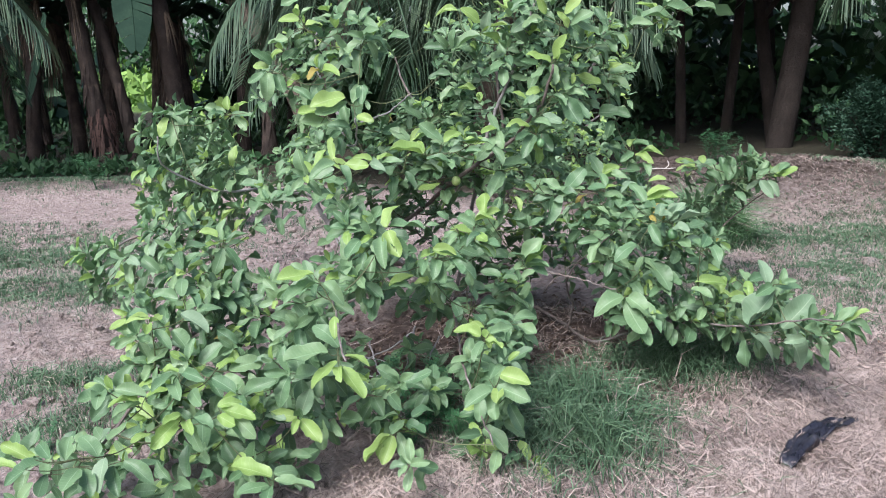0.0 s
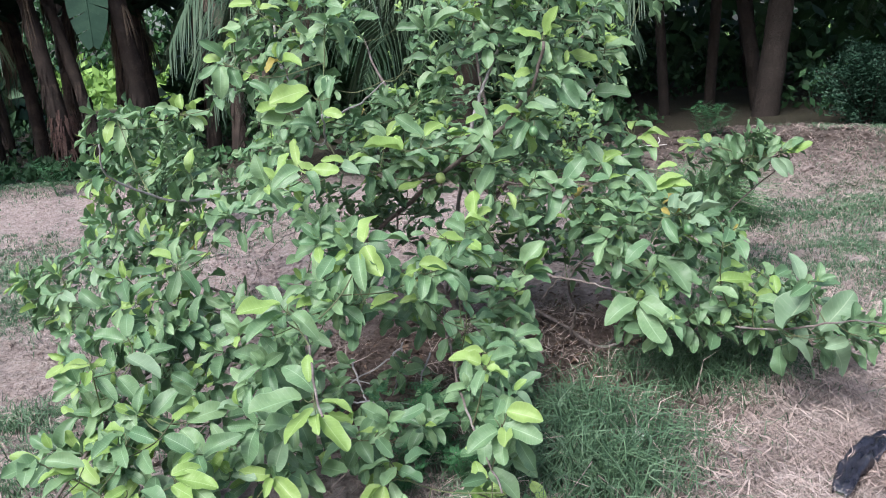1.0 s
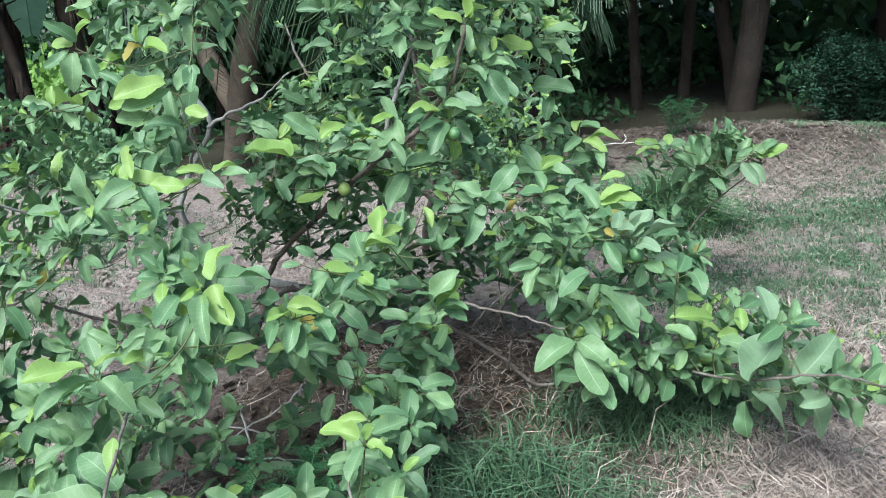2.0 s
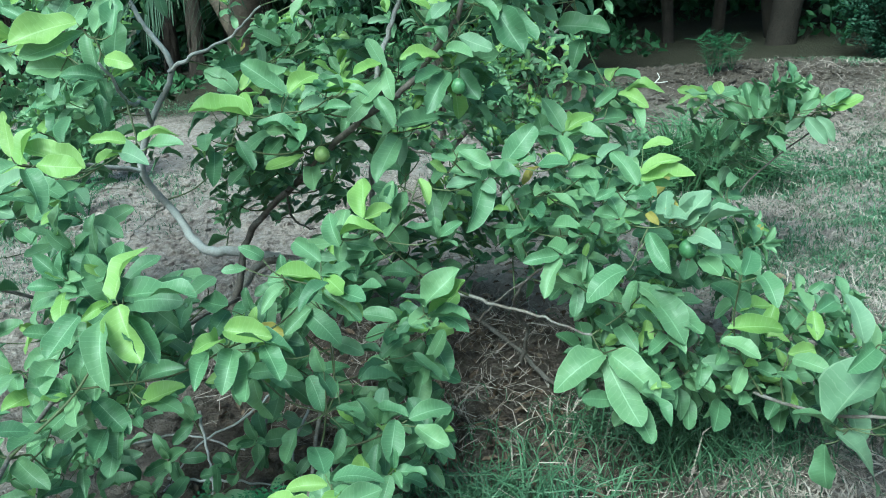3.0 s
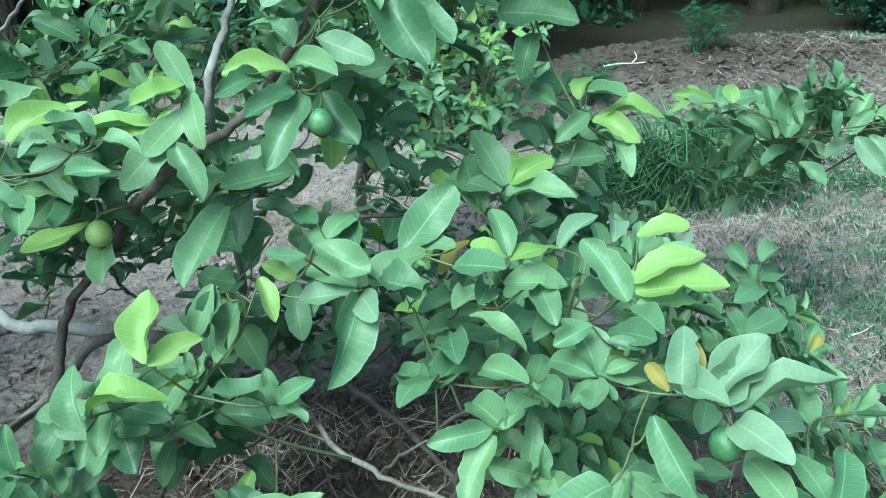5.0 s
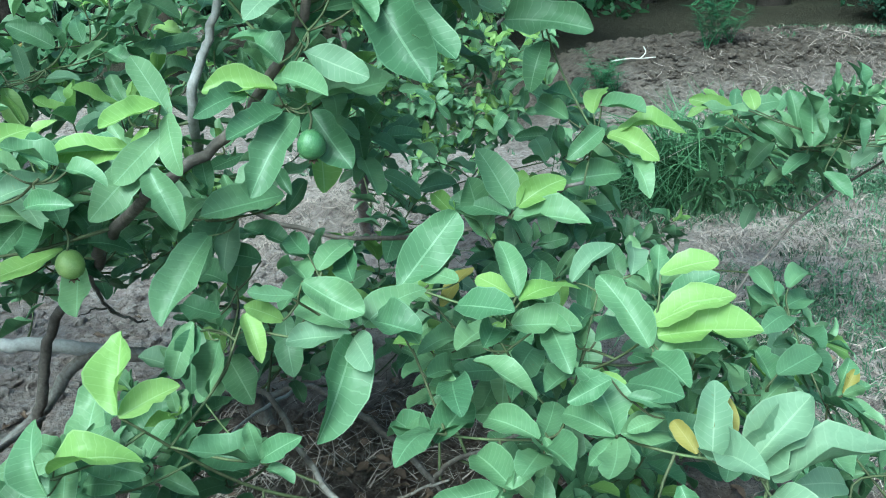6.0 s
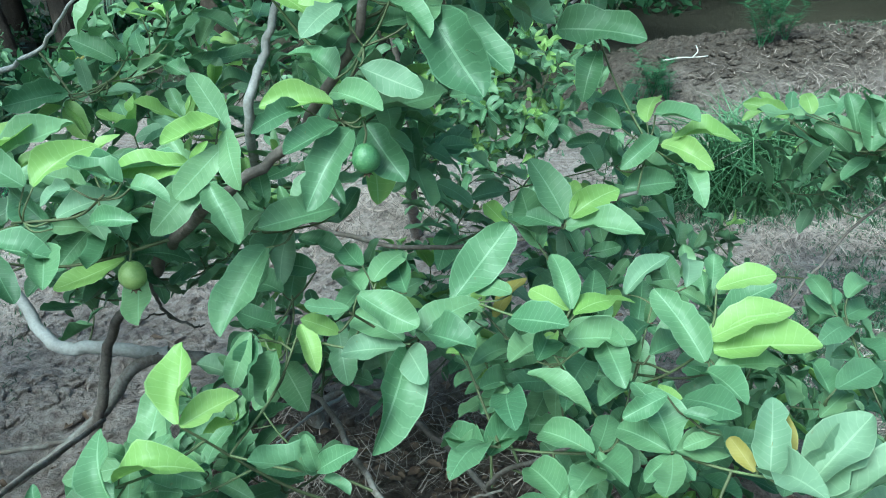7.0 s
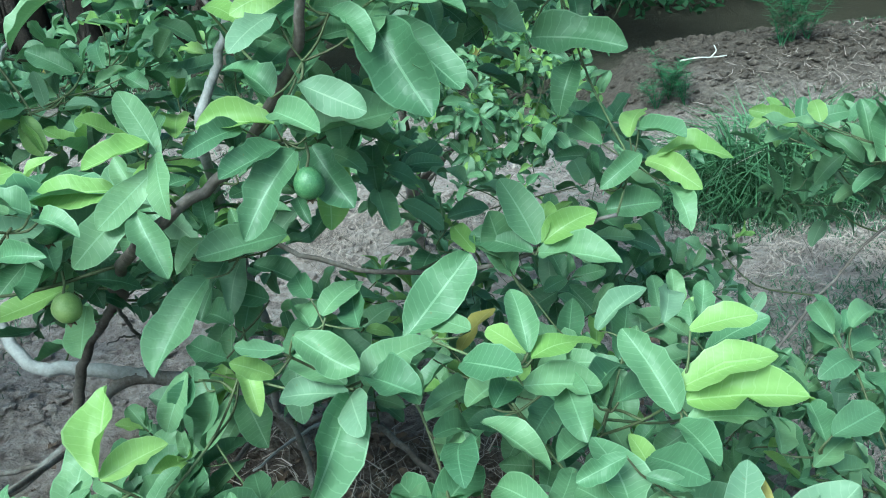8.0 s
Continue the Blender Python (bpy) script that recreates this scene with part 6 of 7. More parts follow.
class GuavaTree:
    """Collects the limbs, twigs and leaves of one tree, then links them as parts."""

    def __init__(self, label, base, seed):
        self.r = random.Random(seed)
        self.base = Vector(base)
        self.root = new("guava_tree")
        self.root.location = base
        tagged(self.root, label, "tree", "guava trees")
        self.samples, self.leaves, self.twigs = [], [], Builder()

    def limb(self, name, points, r0, r1, bark, sides=10):
        line = spline(points, 7)
        rough = [p + rand_vec(self.r) * 0.004 for p in line]
        b = Builder()
        tube(b, [p - self.base for p in rough], r0, r1, sides, 0, 0.06, self.r)
        part(name, b.mesh(name, [bark]), self.root)
        for i, p in enumerate(rough):
            if i > 3:
                self.samples.append((p, r0 + (r1 - r0) * i / len(rough)))

    def put_leaf(self, origin, axis, normal, size, tone):
        self.leaves.append((frame_of(origin, axis, normal, size), self.r.randrange(len(BLADES)), tone))

    def shoot(self, tip, outward, size=0.105, pairs=4, fresh=0.6, lead=None):
        """A leafy twig from the nearest limb to the tip: opposite pairs, each turned a quarter against the last, youngest at the end."""
        r, tip = self.r, Vector(tip)
        start, rad = min(self.samples, key=lambda s: (s[0] - tip).length + max(0.0, s[0].z - tip.z + 0.02) * 1.5)
        d = lead or (outward + rand_vec(r) * 0.35).normalized()
        run = (tip - start).length
        mid = start.lerp(tip, 0.55) + Vector((0, 0, -0.10 * run)) - d * 0.15 * run
        line = spline([start, mid, tip - d * min(0.06, run * 0.3), tip], 4)
        thick = min(rad * 0.7, 0.0028 + 0.004 * run)
        tube(self.twigs, [p - self.base for p in line], thick, 0.0016, 5, 0)
        self.samples += [(p, thick * 0.7) for p in line[2:-3]]
        turn = r.uniform(0, math.pi)
        u = d.orthogonal().normalized()
        w = d.cross(u)
        back = 0.0
        for k in range(pairs):
            lean = radians((28, 52, 68, 80, 88)[min(k, 4)] + r.uniform(-10, 10))
            scale = size * (0.55, 0.82, 1.0, 1.05, 0.95)[min(k, 4)]
            here = tip - d * back
            for half in (0, math.pi):
                if k and r.random() < 0.12:
                    continue
                a = turn + half + r.uniform(-0.3, 0.3)
                out = math.cos(a) * u + math.sin(a) * w
                axis = d * math.cos(lean) + out * math.sin(lean) + Vector((0, 0, -0.22 * k / 3))
                normal = d * math.sin(lean) - out * math.cos(lean) + Vector((0, -0.25 - 0.7 * max(0.0, tip.z - 0.6), 0.7)) + rand_vec(r) * 0.3
                if k == 0:
                    tone = 2 if r.random() < fresh else 1
                elif k == 1:
                    tone = 2 if r.random() < fresh * 0.6 else 1
                else:
                    tone = r.choice((0, 0, 1, 1, 0, 1 if fresh < 0.5 else 2))
                if r.random() < 0.05:
                    tone = 3
                if r.random() < 0.002:
                    tone = 4
                self.put_leaf(here + out * 0.003, axis, normal, scale * r.uniform(0.82, 1.15), tone)
            back += (0.010, 0.020, 0.030, 0.034, 0.04)[min(k, 4)] * r.uniform(0.8, 1.3)
            turn += math.pi / 2 + r.uniform(-0.25, 0.25)

    def placed(self, leaves):
        """A shoot whose leaves are given one by one."""
        r = self.r
        spots = [Vector(l[0]) for l in leaves]
        node = sum(spots, Vector()) / len(spots)
        start, rad = min(self.samples, key=lambda s: (s[0] - node).length + max(0.0, s[0].z - node.z + 0.02) * 1.5)
        run = (node - start).length
        line = spline([start, start.lerp(node, 0.55) + Vector((0, 0.02, -0.12 * run)), node], 5)
        tube(self.twigs, [p - self.base for p in line], min(rad * 0.7, 0.0026 + 0.003 * run), 0.0018, 5, 0)
        self.samples += [(p, 0.003) for p in line[2:-1]]
        for (at, heading, rise, length, age), spot in zip(leaves, spots):
            if (spot - node).length > 0.012:
                tube(self.twigs, [p - self.base for p in spline([node.lerp(line[-3], 0.5), node.lerp(spot, 0.5) + Vector((0, 0, -0.008)), spot], 3)], 0.0018, 0.0014, 4, 0)
            h, e = radians(heading), radians(rise)
            axis = Vector((math.cos(h) * math.cos(e), math.sin(h) * math.cos(e), math.sin(e)))
            normal = Vector((r.uniform(-0.45, 0.45), -0.45 - 0.7 * max(0.0, spot.z - 0.75) + r.uniform(-0.4, 0.4), 0.85))
            normal = (normal - axis * normal.dot(axis)).normalized()
            k = r.randrange(len(BLADES))
            self.leaves.append((frame_of(spot - axis * 0.05 * length, axis + normal * 0.45 * CURLS[k], normal, length * 1.06), k, age))

    def finish(self, single, near):
        part("twig_mass", self.twigs.mesh("twig_mass", [TWIG]), self.root, kind="stuff")
        order = sorted(self.leaves, key=lambda l: (l[0].translation - near).length)
        shared = {}
        for m, k, tone in order[:single]:
            if (k, tone) not in shared:
                b = Builder()
                verts, faces, uvs = BLADES[k]
                b.add(verts, faces, 0, uvs)
                shared[k, tone] = b.mesh("leaf", [LEAVES[tone]])
            part("leaf", shared[k, tone], self.root, matrix=Matrix.Translation(-self.base) @ m)
        b = Builder()
        for m, k, tone in order[single:]:
            verts, faces, uvs = BLADES[k]
            b.add([m @ Vector(v) - self.base for v in verts], faces, tone, uvs)
        if b.faces:
            part("foliage", b.mesh("foliage", LEAVES), self.root, kind="stuff")

    def fruit(self, at, radius, skin, hang=0.03):
        """Young round guava with faint ribs on a short stalk, the dried flower end below."""
        at = Vector(at)
        b = Builder()
        rings, seg = 9, 14
        verts = []
        for i in range(rings + 1):
            a = math.pi * i / rings
            for k in range(seg):
                c = 2 * math.pi * k / seg
                rr = radius * math.sin(a) * (1 + 0.03 * math.cos(7 * c)) * (1 + 0.06 * math.cos(a))
                verts.append(Vector((rr * math.cos(c), rr * math.sin(c), -radius * 1.08 * math.cos(a))))
        faces = [(i * seg + k, i * seg + (k + 1) % seg, (i + 1) * seg + (k + 1) % seg, (i + 1) * seg + k) for i in range(rings) for k in range(seg)]
        b.add(verts, faces)
        fruit = part("fruit", b.mesh("fruit", [skin]), self.root, "small unripe green guava", Matrix.Translation(at - self.base))
        b = Builder()
        tube(b, spline([Vector((0, 0, radius)), Vector((0.004, 0.003, radius + hang * 0.5)), Vector((0.0, 0.012, radius + hang))], 3), 0.0022, 0.0018, 6)
        part("stalk", b.mesh("stalk", [TWIG]), fruit)
        b = Builder()
        for k in range(5):
            a = 2 * math.pi * k / 5
            o = Vector((math.cos(a), math.sin(a), 0))
            s = Vector((-math.sin(a), math.cos(a), 0)) * 0.22 * radius
            p = Vector((0, 0, -radius * 1.06))
            b.add([p + o * 0.14 * radius - s, p + o * 0.14 * radius + s, p + o * 0.42 * radius + Vector((0, 0, -0.28 * radius))], [(0, 1, 2)])
        part("calyx", b.mesh("calyx", [CALYX]), fruit, "dried brown calyx")


CROWN = Vector((0.15, 4.0, 0.15))
tree = GuavaTree("low spreading guava tree with pale green leaves on sandy soil", (0.12, 4.74, 0.0), 21)
for limb_name, (pts, ra, rb, bark) in BRANCHES.items():
    tree.limb("trunk" if limb_name == "trunk" else "limb", pts, ra, rb, bark)
for pts, ra, rb, bark in BARE_TWIGS:
    tree.limb("twig", pts, ra, rb, bark, 6)
outer = [Vector(tip) for tip in SHOOTS_OUTER_A + SHOOTS_OUTER_B + SHOOTS_OUTER_C + SHOOTS_OUTER_D]
behind = [Vector(tip) for tip in SHOOTS_BEHIND_A + SHOOTS_BEHIND_B + SHOOTS_BEHIND_C + SHOOTS_BEHIND_D + SHOOTS_BEHIND_E + SHOOTS_BEHIND_F]
inner = [Vector(tip) for tip in SHOOTS_INNER_A + SHOOTS_INNER_B + SHOOTS_INNER_C + SHOOTS_INNER_D + SHOOTS_INNER_E + SHOOTS_INNER_F + SHOOTS_INNER_G + SHOOTS_INNER_H + SHOOTS_INNER_I + SHOOTS_INNER_J + SHOOTS_INNER_K + SHOOTS_INNER_L + SHOOTS_INNER_M + SHOOTS_INNER_N + SHOOTS_INNER_O + SHOOTS_INNER_P]
for leaves in ROSETTES:
    tree.placed(leaves)
nodes_placed = [sum((Vector(l[0]) for l in leaves), Vector()) / len(leaves) for leaves in ROSETTES]
outer = [p for p in outer if min((p - q).length for q in nodes_placed) > 0.085]
outer.sort(key=lambda p: min((p - q).length for q, _ in tree.samples))
for tip in outer:
    out = tip - CROWN
    out = Vector((out.x * 0.6, out.y * 0.6 - 0.1, 0)) + Vector((0, 0, 0.75))
    tree.shoot(tip, out.normalized(), tree.r.uniform(0.098, 0.128), tree.r.choice((4, 4, 5, 5)))
for tip in behind:
    tree.shoot(tip, Vector((tree.r.uniform(-0.4, 0.4), -0.45, 0.75)).normalized(), tree.r.uniform(0.085, 0.11), tree.r.choice((3, 4, 5)), 0.3)
# lesser shoots behind and below the outer ones
inner.sort(key=lambda p: min((p - q).length for q, _ in tree.samples))
for tip in inner:
    out = tip - CROWN
    out = Vector((out.x * 0.7, out.y * 0.7 - 0.2, 0)) + Vector((0, 0, 0.6))
    tree.shoot(tip, out.normalized(), tree.r.uniform(0.085, 0.11), tree.r.choice((4, 4, 5)), 0.15)
for tip in SHOOTS_LOW:
    tree.shoot(Vector(tip), Vector((tree.r.uniform(-0.4, 0.4), -0.5, 0.6)).normalized(), tree.r.uniform(0.075, 0.10), 4, 0.0)
tree.fruit((0.118, 3.79, 0.862), 0.021, FRUIT_RIPE)
tree.fruit((0.498, 3.768, 1.023), 0.020, FRUIT)
tree.fruit((1.000, 3.368, 0.682), 0.021, FRUIT)
tree.fruit((0.155, 3.73, 1.000), 0.020, FRUIT)
tree.finish(300, NEAR_CROWN)

# second guava tree behind
rear = GuavaTree("second guava tree with small dense leaves behind the first", (0.26, 6.30, 0.0), 33)
rear.limb("trunk", [(0.26, 6.30, -0.05), (0.27, 6.15, 0.12), (0.31, 5.85, 0.34), (0.36, 5.68, 0.50)], 0.030, 0.020, BARK)
for ends in ([(0.33, 5.80, 0.40), (0.55, 5.60, 0.62), (0.75, 5.40, 0.80)], [(0.30, 5.90, 0.32), (0.60, 5.90, 0.65), (0.85, 6.00, 0.88), (1.10, 6.20, 1.05)], [(0.36, 5.68, 0.50), (0.35, 5.50, 0.90), (0.30, 5.45, 1.40), (0.35, 5.40, 1.80)],
             [(0.34, 5.75, 0.45), (0.0, 5.55, 0.80), (-0.25, 5.50, 1.20), (-0.35, 5.60, 1.45)], [(0.60, 5.90, 0.65), (0.80, 5.80, 1.10), (1.00, 5.80, 1.45), (1.05, 5.75, 1.70)]):
    rear.limb("limb", ends, 0.015, 0.004, BARK)
for tip in SHOOTS_REAR:
    rear.shoot(tip, Vector((0.1, -0.3, 0.8)).normalized(), 0.075, 4, 0.3)
for _ in range(130):
    p, rad = rear.r.choice(rear.samples[6:])
    q = p + Vector((rear.r.gauss(0, 0.13), rear.r.gauss(-0.03, 0.13), rear.r.gauss(0.03, 0.12)))
    if q.z > 0.35:
        rear.shoot(q, (Vector((rear.r.uniform(-0.6, 0.6), rear.r.uniform(-0.8, 0.2), 0.7))).normalized(), rear.r.uniform(0.06, 0.085), rear.r.choice((3, 4, 4)), 0.45)
for _ in range(110):
    q = Vector((rear.r.gauss(0.72, 0.17), rear.r.gauss(5.42, 0.16), rear.r.gauss(0.80, 0.19)))
    rear.shoot(q, Vector((rear.r.uniform(-0.5, 0.5), rear.r.uniform(-0.9, 0.0), 0.7)).normalized(), rear.r.uniform(0.055, 0.08), rear.r.choice((3, 4, 5)), 0.5)
rear.finish(0, Vector((0.7, 5.4, 0.8)))


# ---------------------------------------------------------------- ground cover
def patch_weight(x, y, patches):
    return max((math.exp(-(((x - px) / rx) ** 2 + ((y - py) / ry) ** 2)) * w for px, py, rx, ry, w in patches), default=0.0)


GREEN_PATCHES = [(1.12, 3.66, 0.36, 0.22, 1.0), (0.56, 2.98, 0.34, 0.46, 0.95), (1.76, 6.42, 0.30, 0.17, 1.4), (2.0, 4.9, 0.7, 0.55, 0.9), (3.0, 6.6, 1.6, 0.5, 0.8), (2.6, 5.6, 0.6, 0.3, 0.8),
                 (-2.7, 5.3, 0.9, 0.40, 0.9), (-3.3, 6.4, 1.2, 0.6, 0.7), (-1.50, 3.5, 0.33, 0.22, 0.8), (-1.30, 3.05, 0.28, 0.22, 0.7), (-2.4, 7.4, 1.8, 0.5, 0.6), (0.3, 3.25, 0.3, 0.4, 0.45), (-4.2, 7.2, 1.0, 0.6, 0.8),
                 (4.4, 8.7, 0.9, 0.5, 1.2), (-5.5, 10.5, 2.5, 1.0, 0.9), (3.9, 7.4, 0.8, 0.4, 0.8)]
RIGHT_PATCHES = [(2.1, 5.0, 0.7, 0.5, 0.9), (3.0, 6.6, 1.5, 0.5, 0.9), (2.6, 5.6, 0.6, 0.35, 0.8), (3.9, 7.4, 0.9, 0.4, 0.8)]
LEFT_PATCHES = [(-2.7, 5.3, 0.9, 0.40, 1.0), (-3.3, 6.4, 1.2, 0.5, 0.7), (-1.50, 3.5, 0.33, 0.22, 0.9), (-1.30, 3.05, 0.28, 0.22, 0.8)]
DRY_PATCHES = [(1.45, 2.70, 0.55, 0.38, 1.2), (0.0, 2.45, 0.4, 0.28, 1.1), (1.75, 3.5, 0.5, 0.5, 0.7), (2.3, 4.1, 0.6, 0.5, 0.5), (0.1, 6.55, 0.5, 0.3, 1.2), (1.9, 4.45, 0.35, 0.25, 0.8), (1.80, 5.82, 0.32, 0.16, 1.2), (3.3, 7.7, 0.9, 0.5, 0.6), (0.35, 4.3, 0.55, 0.6, 0.30), (-0.15, 3.1, 0.3, 0.3, 0.4)]


CLOD_PATCHES = [(0.45, 4.1, 0.7, 0.6, 0.8), (-0.8, 5.1, 0.9, 0.9, 1.0), (-0.6, 6.3, 1.2, 0.6, 0.8), (-1.3, 4.3, 1.0, 0.6, 0.5), (-2.0, 7.2, 1.6, 0.8, 0.5), (1.2, 6.4, 0.5, 0.6, 0.6), (2.4, 4.0, 0.9, 0.7, 0.5), (2.4, 8.1, 1.4, 0.8, 1.0), (-0.9, 2.6, 0.8, 0.4, 0.6), (1.35, 3.05, 0.6, 0.45, 0.5)]


def scatter(r, n, patches, area):
    """Places drawn in the patches."""
    x0, y0, x1, y1 = area
    out = []
    while len(out) < n:
        x, y = r.uniform(x0, x1), r.uniform(y0, y1)
        if r.random() < patch_weight(x, y, patches) * (0.25 + 1.1 * max(0, noise.noise((x * 3, y * 3, 9.0)) + 0.1) + 0.8 * max(0, noise.noise((x * 11, y * 11, 5.0)))):
            out.append((x, y))
    return out


def build_grass():
    r, b = random.Random(3), Builder()
    spots = scatter(r, 10000, GREEN_PATCHES[2:], (-7, 2.2, 6.5, 11.5)) + scatter(r, 1150, GREEN_PATCHES[:2], (0.0, 2.2, 1.7, 4.3)) + scatter(r, 4500, LEFT_PATCHES, (-4, 2.6, -0.9, 7.5)) + scatter(r, 6000, RIGHT_PATCHES, (1.4, 4.0, 5.5, 8.0)) + scatter(r, 900, GREEN_PATCHES[2:3], (1.0, 5.8, 2.6, 7.0))
    for x, y in spots:
        far = max(1.0, (y - 2) / 3.5)
        tall = min(0.8, patch_weight(x, y, GREEN_PATCHES[2:3])) * 0.58 * r.uniform(0.5, 1.1) + patch_weight(x, y, GREEN_PATCHES[:2]) * 0.19
        for _ in range(r.choice((3, 4, 5))):
            px, py = x + r.gauss(0, 0.03), y + r.gauss(0, 0.03)
            h = r.uniform(0.03, 0.09) * (1.0 if y < 4.5 else 0.65) + tall * r.uniform(0.4, 1.3)
            a, lean = r.uniform(0, 2 * math.pi), r.uniform(0.4, 1.5) if tall > 0.12 and y > 5 else r.uniform(0.5, 1.9)
            d = Vector((math.cos(a), math.sin(a), 0))
            p = Vector((px, py, ground_height(px, py) - 0.005))
            line = [p, p + d * h * 0.25 * lean + Vector((0, 0, h * 0.6)), p + d * h * 0.8 * lean + Vector((0, 0, h * (1.0 - 0.35 * lean)))]
            ribbon(b, line, 0.0056 * min(far, 1.5) * (1.6 if tall > 0.12 and y > 5 else 1.0), 0.001, Vector((0, 0, 1)) + rand_vec(r) * 0.8, 1 if r.random() < (0.10 if tall < 0.1 else 0.02) else 2 if tall > 0.12 and y > 5 else 0)
    return tagged(new("grass", b.mesh("grass", [GRASS, STRAW, GRASS_TALL])), "tufts of short blue-green grass on sandy soil", "grass", kind="stuff")


def build_straw():
    r, b = random.Random(4), Builder()
    for x, y in scatter(r, 26000, DRY_PATCHES, (-2, 1.9, 5, 8.6)) + scatter(r, 14000, DRY_PATCHES[:1] + DRY_PATCHES[2:3], (0.7, 1.9, 2.6, 4.2)) + scatter(r, 4200, [(1.35, 2.50, 0.55, 0.38, 1.3), (0.62, 2.40, 0.42, 0.25, 0.9)], (0.0, 1.8, 2.2, 3.3)) + scatter(r, 3000, DRY_PATCHES[1:2], (-0.8, 1.9, 0.8, 3.0)):
        a, n = r.uniform(0, math.pi), r.uniform(0.03, 0.15)
        d = Vector((math.cos(a), math.sin(a), r.uniform(-0.05, 0.25)))
        s = Vector((-d.y, d.x, 0)) * r.uniform(-0.6, 0.6)
        p = Vector((x, y, ground_height(x, y) + r.uniform(0.0, 0.035)))
        line = [p - d * n / 2, p + s * n * 0.4 + Vector((0, 0, r.uniform(0.0, 0.02))), p + d * n / 2 + Vector((0, 0, r.uniform(-0.01, 0.02)))]
        ribbon(b, line, r.choice((0.0014, 0.002, 0.003, 0.0045)), 0.001, Vector((0, 0, 1)) + rand_vec(r) * 0.6, 1 if r.random() < 0.3 else 0)
    return tagged(new("straw", b.mesh("straw", [STRAW, STRAW_OLD])), "pale dry grass straw strewn on the soil", "straw", kind="stuff")


def build_litter():
    r, b = random.Random(6), Builder()
    for _ in range(1000):
        x, y = r.gauss(0.45, 0.5), r.gauss(4.1, 0.6)
        if y < 2.6:
            continue
        m = frame_of(Vector((x, y, ground_height(x, y) + r.uniform(0.002, 0.02))), Vector((r.uniform(-1, 1), r.uniform(-1, 1), r.uniform(-0.2, 0.3))), Vector((r.uniform(-0.4, 0.4), r.uniform(-0.4, 0.4), 1)), r.uniform(0.022, 0.055))
        verts, faces, uvs = BLADES[r.randrange(len(BLADES))]
        b.add([m @ Vector(v) for v in verts], faces, 0, uvs)
    return tagged(new("leaf_litter", b.mesh("leaf_litter", [LITTER])), "brown fallen leaves under the guava tree", "leaf litter", kind="stuff")


def build_clods():
    r, b = random.Random(12), Builder()
    base = bmesh.new()
    bmesh.ops.create_icosphere(base, subdivisions=1, radius=1.0)
    shape = [v.co.copy() for v in base.verts]
    faces = [[v.index for v in f.verts] for f in base.faces]
    base.free()
    for x, y in scatter(r, 13000, CLOD_PATCHES, (-4, 2.2, 5, 9.5)):
        size = 0.006 + 0.026 * r.random() ** 3
        q = Vector((x, y, ground_height(x, y) + size * 0.1))
        k = Vector((r.uniform(0.8, 1.5), r.uniform(0.8, 1.5), r.uniform(0.5, 0.9))) * size
        b.add([q + Vector((v.x * k.x, v.y * k.y, v.z * k.z)) * r.uniform(0.7, 1.25) for v in shape], faces)
    return tagged(new("clods", b.mesh("clods", [SOIL], False)), "crumbly clods of sandy soil", "soil clods", kind="stuff")


build_clods()
build_grass()
build_straw()
build_litter()


def feathery_weed(at, height, seed, flowers=0):
    """Small upright weed with pinnate leaves, some with pale flower heads."""
    r = random.Random(seed)
    root = tagged(new("weed"), "low feathery green weed growing from bare soil" if not flowers else "small weed with pale whitish flower heads", "weed", "weeds")
    root.location = (at[0], at[1], ground_height(*at))
    stem, leafage = Builder(), Builder()
    for s in range(5 if height > 0.15 else 3):
        a = r.uniform(0, 6.28)
        top = Vector((math.cos(a) * height * 0.45, math.sin(a) * height * 0.45, height * r.uniform(0.6, 1.0)))
        line = spline([Vector((0, 0, -0.01)), top * 0.5 + Vector((0, 0, height * 0.12)), top], 5)
        tube(stem, line, 0.003, 0.0012, 5)
        for p in line[2:]:
            for side in range(3):
                a2 = r.uniform(0, 6.28)
                d = Vector((math.cos(a2), math.sin(a2), r.uniform(-0.1, 0.5))).normalized()
                n = height * r.uniform(0.18, 0.32)
                for k in range(1, 7):
                    q = p + d * n * k / 6
                    for sgn in (-1, 1):
                        e = (d.cross(Vector((0, 0, 1))) * sgn + d * 0.4).normalized()
                        w = n * 0.24 * (1.1 - k / 9)
                        s2 = d * w * 0.32
                        leafage.add([q, q + e * w * 0.5 - s2, q + e * w, q + e * w * 0.5 + s2], [(0, 1, 2, 3)])
    part("stem", stem.mesh("stem", [WEED]), root)
    part("leafage", leafage.mesh("leafage", [WEED]), root, kind="stuff")
    for _ in range(flowers):
        b = Builder()
        c = Vector((r.uniform(-0.06, 0.06), r.uniform(-0.04, 0.04), height * r.uniform(0.8, 1.1)))
        for k in range(7):
            a = 6.28 * k / 7
            o = Vector((math.cos(a), math.sin(a), 0.3)) * 0.012
            s = Vector((-math.sin(a), math.cos(a), 0)) * 0.005
            b.add([c, c + o * 0.6 - s, c + o, c + o * 0.6 + s], [(0, 1, 2, 3)])
        part("flower", b.mesh("flower", [PETAL]), root, "pale flower head")


